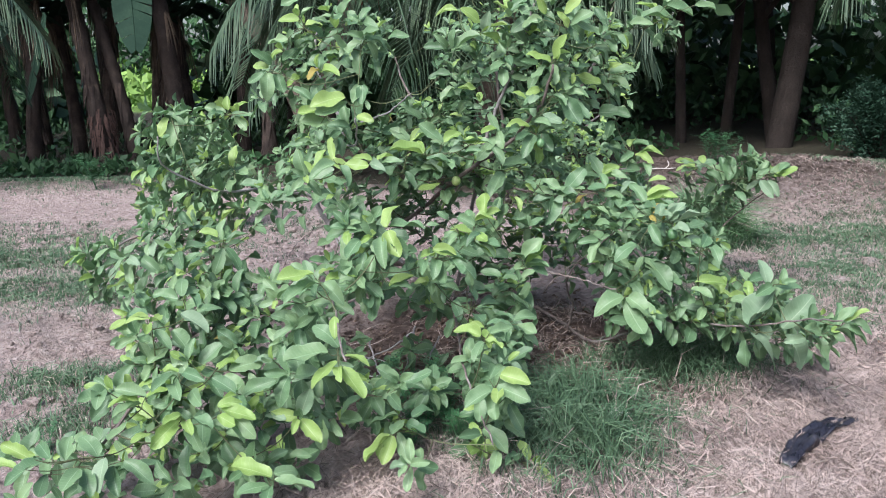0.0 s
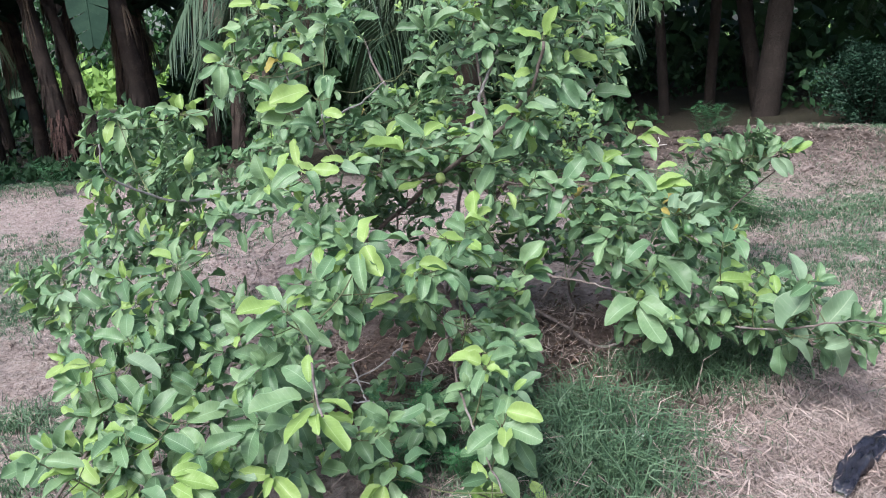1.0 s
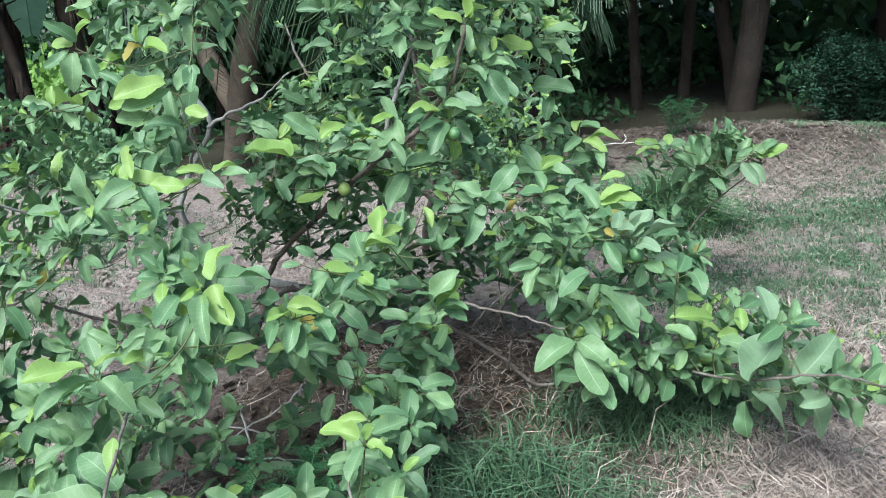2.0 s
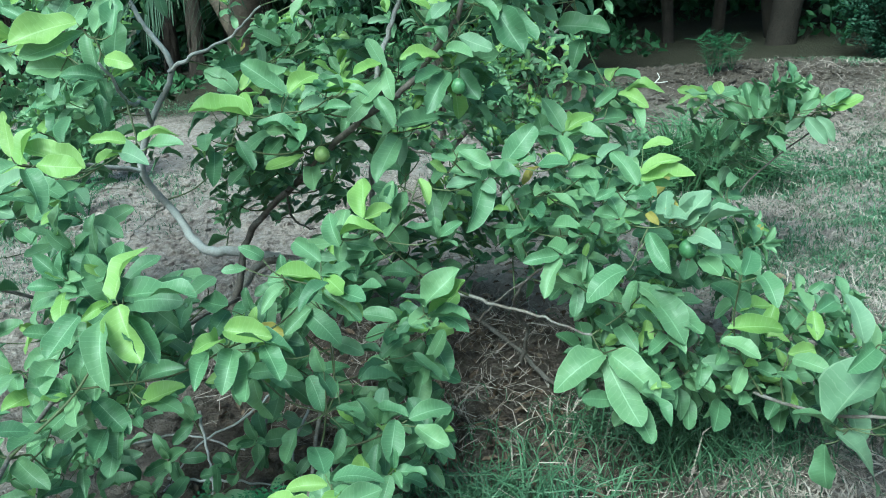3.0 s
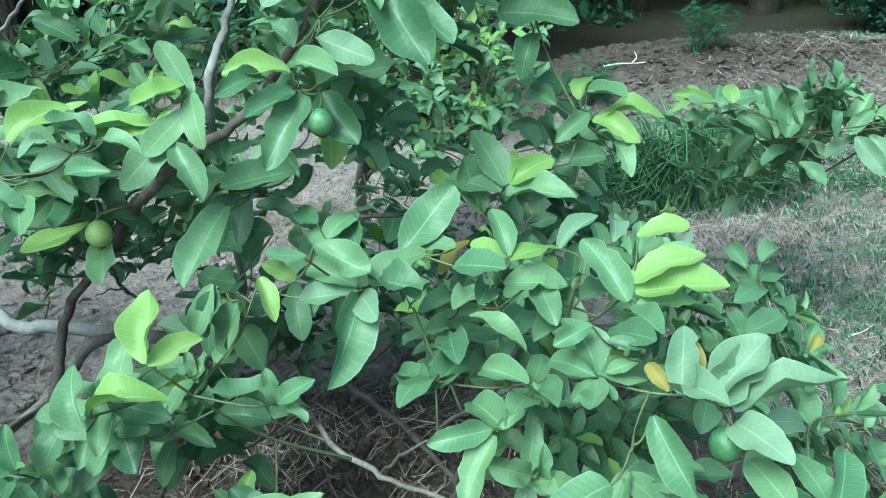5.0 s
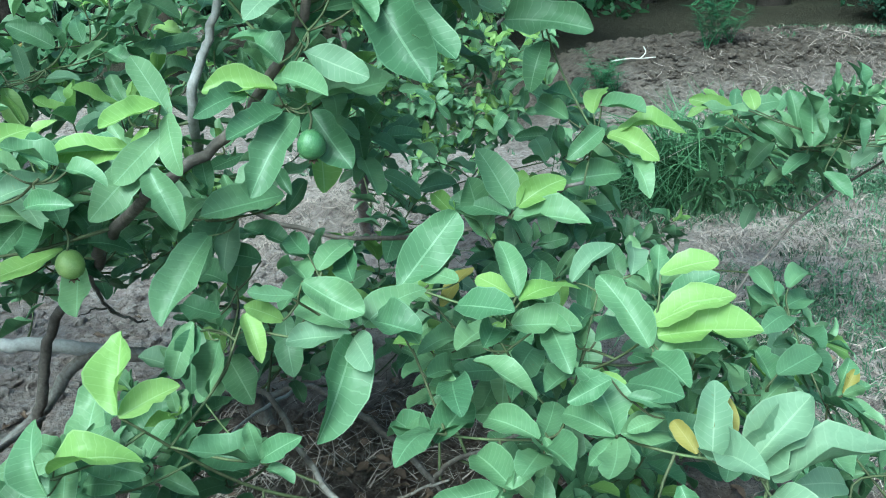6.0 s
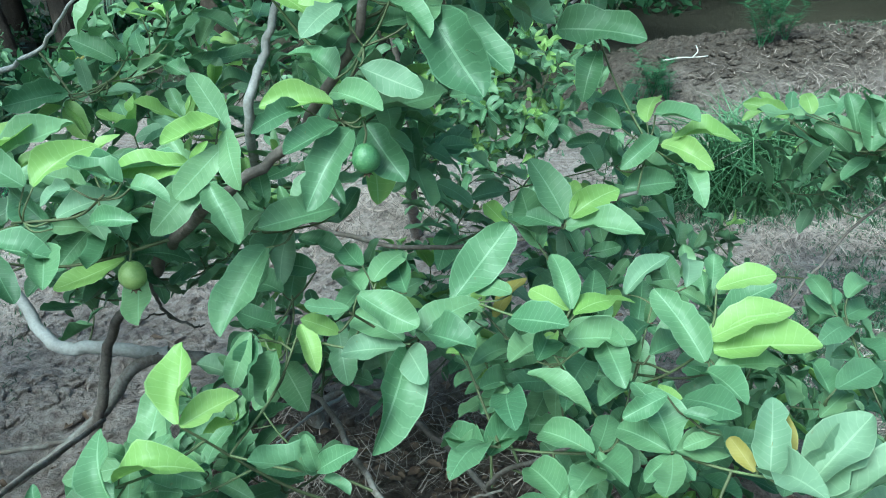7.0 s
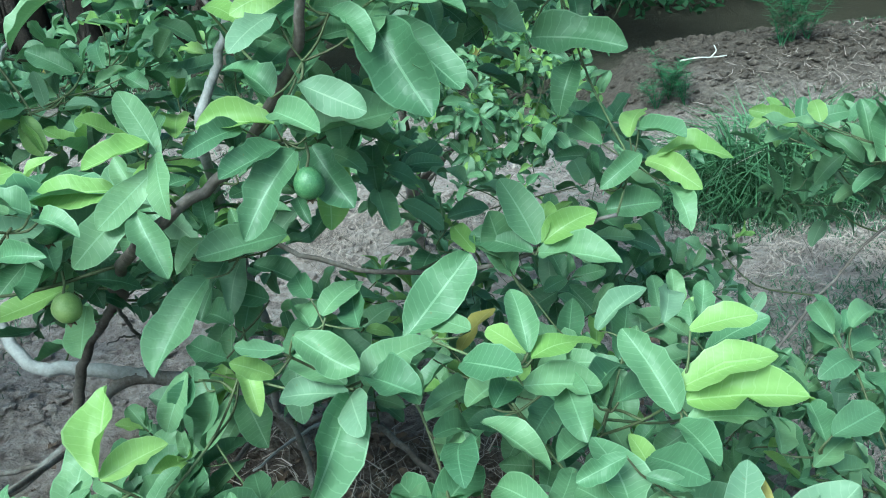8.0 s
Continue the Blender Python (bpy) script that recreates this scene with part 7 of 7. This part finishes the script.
for n, (wx, wy, wh) in enumerate([(0.02, 2.98, 0.30), (0.10, 3.10, 0.24), (-0.02, 2.78, 0.16), (0.16, 2.86, 0.20), (-1.35, 2.75, 0.12), (-0.62, 4.25, 0.14), (1.58, 7.98, 0.30), (1.66, 7.90, 0.24), (1.50, 7.92, 0.22), (2.36, 8.28, 0.36), (2.46, 8.32, 0.3), (2.28, 8.22, 0.26), (-1.9, 6.6, 0.3), (-4.2, 9.4, 0.4)]):
    feathery_weed((wx, wy), wh, 40 + n)
feathery_weed((0.75, 3.08), 0.06, 61, 14)


def plastic_scrap():
    """Torn, crumpled strip of black plastic film lying on the straw."""
    r, b = random.Random(9), Builder()
    nx, ny = 26, 9
    verts = []
    for j in range(ny + 1):
        for i in range(nx + 1):
            u, v = i / nx, j / ny - 0.5
            wide = 0.066 * (0.25 + math.sin(math.pi * (0.08 + 0.86 * u)) ** 0.6) * (1 + 0.25 * noise.noise((u * 6, v * 2, 3)))
            fold = 0.042 * abs(math.sin(9 * v + 3 * u + 2 * noise.noise((u * 4, v * 4, 0)))) * math.sin(math.pi * min(1, u * 1.02)) + 0.018 * noise.noise((u * 9, v * 9, 5)) + 0.012 * u
            verts.append(Vector((0.50 * (u - 0.5) + 0.014 * noise.noise((u * 7, v * 5, 8)), wide * v + 0.02 * math.sin(4 * u), 0.022 + fold)))
    b.add(verts, [(j * (nx + 1) + i, j * (nx + 1) + i + 1, (j + 1) * (nx + 1) + i + 1, (j + 1) * (nx + 1) + i) for j in range(ny) for i in range(nx)])
    ob = new("plastic_scrap", b.mesh("plastic_scrap", [PLASTIC]))
    ob.matrix_world = pose(1.42, 2.83, ground_height(1.42, 2.83) + 0.015, 0, 0, 47)
    solid = ob.modifiers.new("thickness", "SOLIDIFY")
    solid.thickness = 0.0015
    return tagged(ob, "crumpled scrap of black plastic film on dry straw", "plastic scrap")


plastic_scrap()


def dry_stick():
    b = Builder()
    tube(b, spline([Vector((-0.24, 0.05, 0.02)), Vector((-0.05, 0.0, 0.05)), Vector((0.08, 0.0, 0.04)), Vector((0.25, -0.03, 0.05))], 5), 0.012, 0.008, 7, 0, 0.1)
    tube(b, spline([Vector((0.08, 0.0, 0.04)), Vector((0.14, 0.0, 0.12)), Vector((0.12, 0.02, 0.2))], 4), 0.009, 0.006, 6, 0, 0.1)
    ob = new("dry_stick", b.mesh("dry_stick", [STICK]))
    ob.location = (1.82, 8.20, ground_height(1.82, 8.20))
    ob.scale = (0.55, 0.55, 0.45)
    return tagged(ob, "bleached forked dry stick lying on the bank", "stick")


dry_stick()


# ---------------------------------------------------------------- grove behind
def banana_blade(b, base, d, length, width, droop, r, mat, tear=0.5):
    """One banana leaf: arching midrib and a wide blade, torn along its side veins."""
    side = d.cross(Vector((0, 0, 1))).normalized()
    n = 12
    rib = []
    for i in range(n + 1):
        t = i / n
        rib.append(base + d * length * t * (1 - 0.25 * droop * t) + Vector((0, 0, -droop * length * 0.8 * t * t)))
    for sgn in (-1, 1):
        for i in range(n):
            t0, t1 = i / n, (i + 0.92 if r.random() < tear else i + 1) / n
            w0, w1 = (width * math.sin(math.pi * min(0.97, 0.12 + 0.86 * t)) ** 0.6 for t in (t0, t1))
            p0, p1 = rib[i], rib[i].lerp(rib[i + 1], (t1 - t0) * n)
            down = Vector((0, 0, -0.25 * r.uniform(0.4, 1.4)))
            a = (side * sgn + down).normalized()
            tipward = (rib[i + 1] - rib[i]) * 0.35
            b.add([p0, p1, p1 + a * w1 + tipward, p0 + a * w0 + tipward], [(0, 1, 2, 3)], mat)
    tube(b, rib, 0.02, 0.005, 5, mat)


def banana_plant(x, y, height, seed, radius=0.10, dead=5, lean=None, shaggy=False, hanging=()):
    r = random.Random(seed)
    z = ground_height(x, y)
    root = tagged(new("banana_plant"), "banana plant with peeling reddish sheaths at its foot" if shaggy else "banana plant with shade-darkened stem and broad torn leaves", "banana plant", "banana plants in the grove")
    root.location = (x, y, z - 0.05)
    b = Builder()
    lean = Vector(lean) if lean else Vector((r.uniform(-0.35, 0.35), r.uniform(-0.2, 0.2), 0))
    line = spline([Vector((0, 0, 0)), lean * 0.3 + Vector((0, 0, height * 0.4)), lean + Vector((0, 0, height))], 6)
    tube(b, line, radius, radius * 0.6, 14, 0, 0.10, r)
    for k in range(60):
        t = r.uniform(0.0, 0.95)
        p = line[int(t * (len(line) - 1))]
        a = r.uniform(0, 6.28)
        o = Vector((math.cos(a), math.sin(a), 0))
        rad = radius * (1 - 0.4 * t)
        w = r.uniform(0.03, 0.09)
        ribbon(b, [p + o * rad * 0.98 + Vector((0, 0, 0.10)), p + o * rad * 1.10 + rand_vec(r) * 0.02, p + o * rad * r.uniform(1.1, 1.7) + Vector((0, 0, -r.uniform(0.08, 0.3)))], w, w * 0.3, o)
    part("pseudostem", b.mesh("pseudostem", [SHEATH_SHADED]), root)
    if shaggy:
        b = Builder()
        for k in range(220):
            h, a = r.uniform(0.0, 0.85), r.uniform(0, 6.28)
            o = Vector((math.cos(a), math.sin(a), 0))
            s = radius * r.uniform(1.02, 1.35)
            ribbon(b, [o * s + Vector((0, 0, h + 0.10)), o * s * 1.06 + Vector((0, 0, h + 0.03)), o * s * r.uniform(1.1, 1.4) + Vector((0, 0, h - r.uniform(0.02, 0.10)))], r.uniform(0.02, 0.055), 0.008, o)
        part("peeling_sheath", b.mesh("peeling_sheath", [BANANA_STEM]), root, "peeling reddish dry sheaths")
    for k in range(8):
        a = 2.4 * k + r.uniform(-0.4, 0.4)
        b = Builder()
        banana_blade(b, line[-1] + Vector((0, 0, -0.05 * k)), Vector((math.cos(a), math.sin(a), r.uniform(0.5, 1.1))).normalized(), r.uniform(1.4, 2.1), r.uniform(0.22, 0.30), r.uniform(0.35, 0.75), r, 0)
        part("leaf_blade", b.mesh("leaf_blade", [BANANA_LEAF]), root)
    for base, d, length, width in hanging:
        b = Builder()
        banana_blade(b, Vector(base) - root.location, Vector(d).normalized(), length, width, 0.12, r, 0, 0.15)
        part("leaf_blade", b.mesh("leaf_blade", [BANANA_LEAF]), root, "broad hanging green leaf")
    for k in range(dead):
        a = r.uniform(0, 6.28)
        b = Builder()
        base = line[-1] + Vector((0, 0, -r.uniform(0.0, 0.5)))
        d = Vector((math.cos(a), math.sin(a), 0)) * r.uniform(0.08, 0.22)
        n = r.uniform(0.7, 1.4)
        for q in range(16):
            o = rand_vec(r) * 0.09
            ribbon(b, [base, base + d * 1.2 + o * 0.4 + Vector((0, 0, -n * 0.3)), base + d * 1.6 + o + Vector((0, 0, -n * r.uniform(0.6, 1.1)))], 0.035, 0.006, Vector((d.y, -d.x, 0)) + rand_vec(r) * 0.3)
        part("dead_leaf", b.mesh("dead_leaf", [BANANA_DEAD]), root, "hanging shredded dry leaf")


def frond(b, base, d, length, droop, r, mat, pairs=46, leaflet=0.55):
    """Coconut frond: curved rachis with rows of narrow hanging leaflets."""
    n = 14
    rib = [base + d * length * t * (1 - 0.15 * droop * t) + Vector((0, 0, -droop * length * 0.65 * t * t)) for t in (i / n for i in range(n + 1))]
    tube(b, rib, 0.028, 0.006, 6, mat)
    side = d.cross(Vector((0, 0, 1))).normalized()
    for k in range(pairs):
        t = 0.12 + 0.88 * k / pairs
        i = min(int(t * n), n - 1)
        p = rib[i].lerp(rib[i + 1], t * n - i)
        fwd = (rib[i + 1] - rib[i]).normalized()
        ln = leaflet * math.sin(math.pi * (0.18 + 0.74 * t)) ** 0.7
        for sgn in (-1, 1):
            o = (side * sgn + fwd * 0.7 + Vector((0, 0, 0.25)) + rand_vec(r) * 0.12).normalized()
            sag = Vector((0, 0, -ln * r.uniform(0.45, 0.95)))
            ribbon(b, [p, p + o * ln * 0.5 + sag * 0.18, p + o * ln * 0.85 + sag], 0.021, 0.005, Vector((0, 0, 1)) + side * 0.3 * sgn, mat)


def coconut_palm(x, y, height, seed, lean=(0.0, 0.0), fronds=13, low=False, leaflet=0.6):
    r = random.Random(seed)
    root = tagged(new("coconut_palm"), "coconut palm with drooping fronds and fibrous trunk", "palm", "palms in the grove")
    root.location = (x, y, ground_height(x, y) - 0.05)
    b = Builder()
    top = Vector((lean[0], lean[1], height))
    line = spline([Vector((0, 0, 0)), top * 0.45 + Vector((lean[0] * -0.1, 0, 0)), top], 9)
    tube(b, line, 0.17, 0.11, 14, 0, 0.05, r)
    part("trunk", b.mesh("trunk", [PALM_TRUNK]), root)
    b = Builder()
    for k in range(30):
        a = r.uniform(0, 6.28)
        o = Vector((math.cos(a), math.sin(a), 0))
        p = top + Vector((0, 0, r.uniform(-0.35, 0.15)))
        ribbon(b, [p + o * 0.05, p + o * 0.16 + Vector((0, 0, -0.05)), p + o * 0.2 + Vector((0, 0, -0.35))], 0.07, 0.02, o)
    part("fibre", b.mesh("fibre", [PALM_FIBRE]), root, "reddish brown fibre at the crown")
    for k in range(fronds):
        a = 2.4 * k + r.uniform(-0.3, 0.3)
        up = 0.9 - 1.1 * k / fronds if not low else 0.55 - 0.8 * k / fronds
        b = Builder()
        frond(b, top, Vector((math.cos(a), math.sin(a), up)).normalized(), r.uniform(2.4, 3.2) * (0.72 if low else 1.0), r.uniform(0.5, 0.95) + (0.4 if low else 0.0), r, 0, 62, leaflet)
        part("frond", b.mesh("frond", [PALM_LEAF]), root)


def crown_leaves(b, centre, radii, n, size, r, mat=0):
    """Loose clumps of leaves filling an uneven crown."""
    clumps = [centre + Vector((r.gauss(0, 0.5) * radii[0], r.gauss(0, 0.5) * radii[1], r.gauss(0, 0.5) * radii[2])) for _ in range(26)]
    for _ in range(n):
        c = r.choice(clumps)
        p = c + Vector((r.gauss(0, 0.22) * radii[0], r.gauss(0, 0.22) * radii[1], r.gauss(0, 0.22) * radii[2]))
        d = rand_vec(r).normalized()
        w = d.cross(rand_vec(r)).normalized()
        s = size * r.uniform(0.6, 1.3)
        b.add([p, p + d * s * 0.5 + w * s * 0.28, p + d * s, p + d * s * 0.5 - w * s * 0.28], [(0, 1, 2, 3)], mat)


def forest_tree(x, y, height, seed, trunk_r=0.16, crown=2.9, leaves=2700):
    r = random.Random(seed)
    root = tagged(new("forest_tree"), "dark broadleaf tree with bare lower trunk", "tree", "trees of the grove")
    root.location = (x, y, ground_height(x, y) - 0.05)
    top = Vector((r.uniform(-0.4, 0.4), r.uniform(-0.4, 0.4), height))
    line = spline([Vector((0, 0, 0)), top * 0.5 + Vector((r.uniform(-0.15, 0.15), 0, 0)), top], 7)
    b = Builder()
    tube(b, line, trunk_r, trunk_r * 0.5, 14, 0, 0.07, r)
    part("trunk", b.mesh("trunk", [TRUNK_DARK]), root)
    for k in range(6):
        p = line[int(len(line) * r.uniform(0.45, 0.9))]
        a = r.uniform(0, 6.28)
        e = p + Vector((math.cos(a), math.sin(a), r.uniform(0.4, 0.9))) * r.uniform(1.0, 1.9)
        b = Builder()
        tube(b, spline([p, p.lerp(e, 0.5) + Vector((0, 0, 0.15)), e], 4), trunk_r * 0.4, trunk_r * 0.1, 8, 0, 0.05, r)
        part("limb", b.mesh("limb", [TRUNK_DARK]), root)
    # crown above view, made dense to keep light off the grove
    b = Builder()
    crown_leaves(b, top + Vector((0, 0, 0.6)), (crown, crown, crown * 0.7), leaves, 0.34, r)
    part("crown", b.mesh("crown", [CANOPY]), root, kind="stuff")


banana_plant(-5.66, 12.9, 3.0, 101, 0.16, 3, (-0.35, 0.1, 0), True, [((-4.86, 12.5, 3.05), (0.10, -0.25, -1), 1.3, 0.28), ((-6.25, 12.7, 2.3), (-0.25, -0.2, -1), 1.25, 0.30), ((-7.3, 12.6, 2.6), (0.2, -0.2, -1), 1.2, 0.28)])
banana_plant(-5.30, 13.2, 3.0, 107, 0.11, 2, (-0.6, 0.1, 0))
for px, py, ph, seed, rad in [(-4.70, 13.6, 3.0, 102, 0.18), (-7.1, 13.5, 2.8, 103, 0.14), (-6.3, 14.4, 2.8, 104, 0.13), (-8.4, 13.9, 2.7, 105, 0.14), (-3.4, 13.9, 2.8, 106, 0.12), (-6.8, 14.5, 2.6, 108, 0.13), (-5.2, 15.5, 2.6, 109, 0.13), (-8.6, 12.0, 2.5, 110, 0.13), (-4.1, 14.9, 2.8, 111, 0.13), (-6.1, 16.8, 2.7, 112, 0.14), (-8.2, 16.0, 2.7, 113, 0.15), (-9.6, 17.5, 2.7, 114, 0.14), (-7.0, 18.5, 2.8, 115, 0.14), (-3.6, 16.5, 2.7, 116, 0.13)]:
    banana_plant(px, py, ph, seed, rad, 6)
coconut_palm(-2.05, 10.9, 2.75, 201, (0.8, -0.4), 15, True, 0.9)
coconut_palm(0.04, 10.9, 2.75, 202, (0.6, -0.4), 15, True, 0.9)
coconut_palm(-2.5, 14.0, 4.2, 203, (-2.6, 0.3), 13)
coconut_palm(5.9, 10.4, 3.1, 204, (-0.4, -0.4), 13, True, 0.8)
coconut_palm(-8.5, 10.4, 3.4, 205, (0.4, -0.2), 12)
coconut_palm(-6.9, 9.9, 2.9, 206, (0.3, -0.2), 12, True, 0.7)
# the first three trees are added only so their unseen crowns shade the grove
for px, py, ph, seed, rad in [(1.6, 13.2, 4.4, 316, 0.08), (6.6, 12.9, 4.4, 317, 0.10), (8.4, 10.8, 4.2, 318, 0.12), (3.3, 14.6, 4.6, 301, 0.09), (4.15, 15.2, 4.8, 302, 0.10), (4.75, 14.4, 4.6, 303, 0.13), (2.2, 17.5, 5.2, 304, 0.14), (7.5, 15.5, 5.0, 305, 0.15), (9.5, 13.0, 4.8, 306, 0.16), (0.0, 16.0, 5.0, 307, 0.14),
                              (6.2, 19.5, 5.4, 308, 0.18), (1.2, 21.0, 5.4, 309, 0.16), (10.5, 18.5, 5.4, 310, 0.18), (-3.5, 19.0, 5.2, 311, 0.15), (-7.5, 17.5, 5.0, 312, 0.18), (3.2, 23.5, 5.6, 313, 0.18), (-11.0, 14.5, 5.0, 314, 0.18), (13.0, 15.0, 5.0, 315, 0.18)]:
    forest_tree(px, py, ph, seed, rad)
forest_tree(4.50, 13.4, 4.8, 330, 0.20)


def undergrowth(name, label, boxes, n, size, mat, seed):
    r, b = random.Random(seed), Builder()
    for _ in range(n):
        x0, y0, x1, y1, h = r.choice(boxes)
        x, y = r.uniform(x0, x1), r.uniform(y0, y1)
        p = Vector((x, y, ground_height(x, y) + abs(r.gauss(0, 0.45)) * h))
        d = (rand_vec(r) + Vector((0, 0, 0.3))).normalized()
        w = d.cross(rand_vec(r)).normalized()
        s = size * r.uniform(0.6, 1.4)
        b.add([p, p + d * s * 0.5 + w * s * 0.25, p + d * s, p + d * s * 0.5 - w * s * 0.25], [(0, 1, 2, 3)])
    return tagged(new(name, b.mesh(name, [mat])), label, "undergrowth", kind="stuff")


def pinnate_bush(x, y, height, seed):
    """Dark bush whose arching stems carry rows of small leaflets."""
    r = random.Random(seed)
    root = tagged(new("bush"), "dark green bush with feathery leaves at the grove's edge", "bush", "bushes of the grove")
    root.location = (x, y, ground_height(x, y) - 0.03)
    leafage = Builder()
    for k in range(28):
        a = r.uniform(0, 6.28)
        e = Vector((math.cos(a), math.sin(a), 0)) * height * r.uniform(0.2, 1.1) + Vector((0, 0, height * r.uniform(0.25, 1.15)))
        line = spline([Vector((0, 0, 0)), e * 0.55 + Vector((0, 0, height * 0.25)), e], 6)
        stem = Builder()
        tube(stem, line, 0.012, 0.004, 5)
        part("stem", stem.mesh("stem", [TRUNK_DARK]), root)
        for p in line[3:]:
            for _ in range(5):
                d = (rand_vec(r) + Vector((0, 0, r.uniform(-0.6, 0.5)))).normalized()
                s = d.cross(Vector((0, 0, 1))).normalized()
                for j in range(1, 8):
                    q = p + d * 0.030 * j + Vector((0, 0, -0.0018 * j * j)) + rand_vec(r) * 0.02
                    for sg in (-1, 1):
                        o = (s * sg + d * 0.4 + rand_vec(r) * 0.8).normalized() * r.uniform(0.035, 0.06)
                        f = d * 0.013
                        leafage.add([q, q + o * 0.5 - f, q + o, q + o * 0.5 + f], [(0, 1, 2, 3)])
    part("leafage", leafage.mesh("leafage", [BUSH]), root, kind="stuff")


def leafy_bush(x, y, height, radius, seed):
    """Young dark shrub: several stems crowded with small blunt leaves."""
    r = random.Random(seed)
    root = tagged(new("bush"), "young dark green shrub with small crowded leaves on bare soil", "bush", "shrubs on the open soil")
    root.location = (x, y, ground_height(x, y) - 0.03)
    for k in range(7):
        a = r.uniform(0, 6.28)
        e = Vector((math.cos(a), math.sin(a), 0)) * radius * r.uniform(0.3, 1.0) + Vector((0, 0, height * r.uniform(0.7, 1.0)))
        line = spline([Vector((0, 0, 0)), e * 0.5 + rand_vec(r) * 0.05, e], 8)
        b = Builder()
        tube(b, line, 0.012, 0.004, 6)
        part("stem", b.mesh("stem", [TRUNK_DARK]), root)
        b = Builder()
        for p in line[4:]:
            for _ in range(16):
                d = (rand_vec(r) + Vector((0, 0, 0.15))).normalized()
                verts, faces, uvs = BLADES[r.randrange(len(BLADES))]
                m = frame_of(p + rand_vec(r) * 0.09, d, Vector((0, -0.4, 1)) + rand_vec(r) * 0.6, r.uniform(0.06, 0.095))
                b.add([m @ Vector(v) for v in verts], faces, 0, uvs)
        part("foliage", b.mesh("foliage", [LEAF_OLD]), root, kind="stuff")


leafy_bush(-2.35, 7.3, 0.98, 0.34, 411)
pinnate_bush(4.95, 11.0, 0.85, 404)
pinnate_bush(5.55, 10.7, 0.72, 405)
pinnate_bush(6.3, 11.9, 0.75, 402)
pinnate_bush(7.6, 12.2, 0.8, 403)
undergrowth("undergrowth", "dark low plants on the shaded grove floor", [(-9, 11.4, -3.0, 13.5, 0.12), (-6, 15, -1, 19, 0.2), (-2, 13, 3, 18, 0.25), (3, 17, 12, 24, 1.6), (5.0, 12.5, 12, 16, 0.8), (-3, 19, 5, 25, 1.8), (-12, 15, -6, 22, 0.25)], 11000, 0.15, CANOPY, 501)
# leaf walls added behind and beside the grove to block the sky and darken it
undergrowth("far_woods", "dense dark leaf walls closing the grove against the sky", [(-1.5, 19, 14, 23, 4.0), (-1.5, 24, 16, 30, 8.0), (12, 12, 20, 28, 7.0), (-22, 12, -12, 28, 6.0), (-40, 52, -2, 56, 10.0), (-34, 52, -6, 54, 9.0), (-30, 51, -8, 53, 8.0), (-34, 53, -6, 55, 11.0), (-16, 22, -11.5, 25, 2.2), (-6.6, 20, -2.0, 24, 2.6)], 38000, 0.5, CANOPY, 502)
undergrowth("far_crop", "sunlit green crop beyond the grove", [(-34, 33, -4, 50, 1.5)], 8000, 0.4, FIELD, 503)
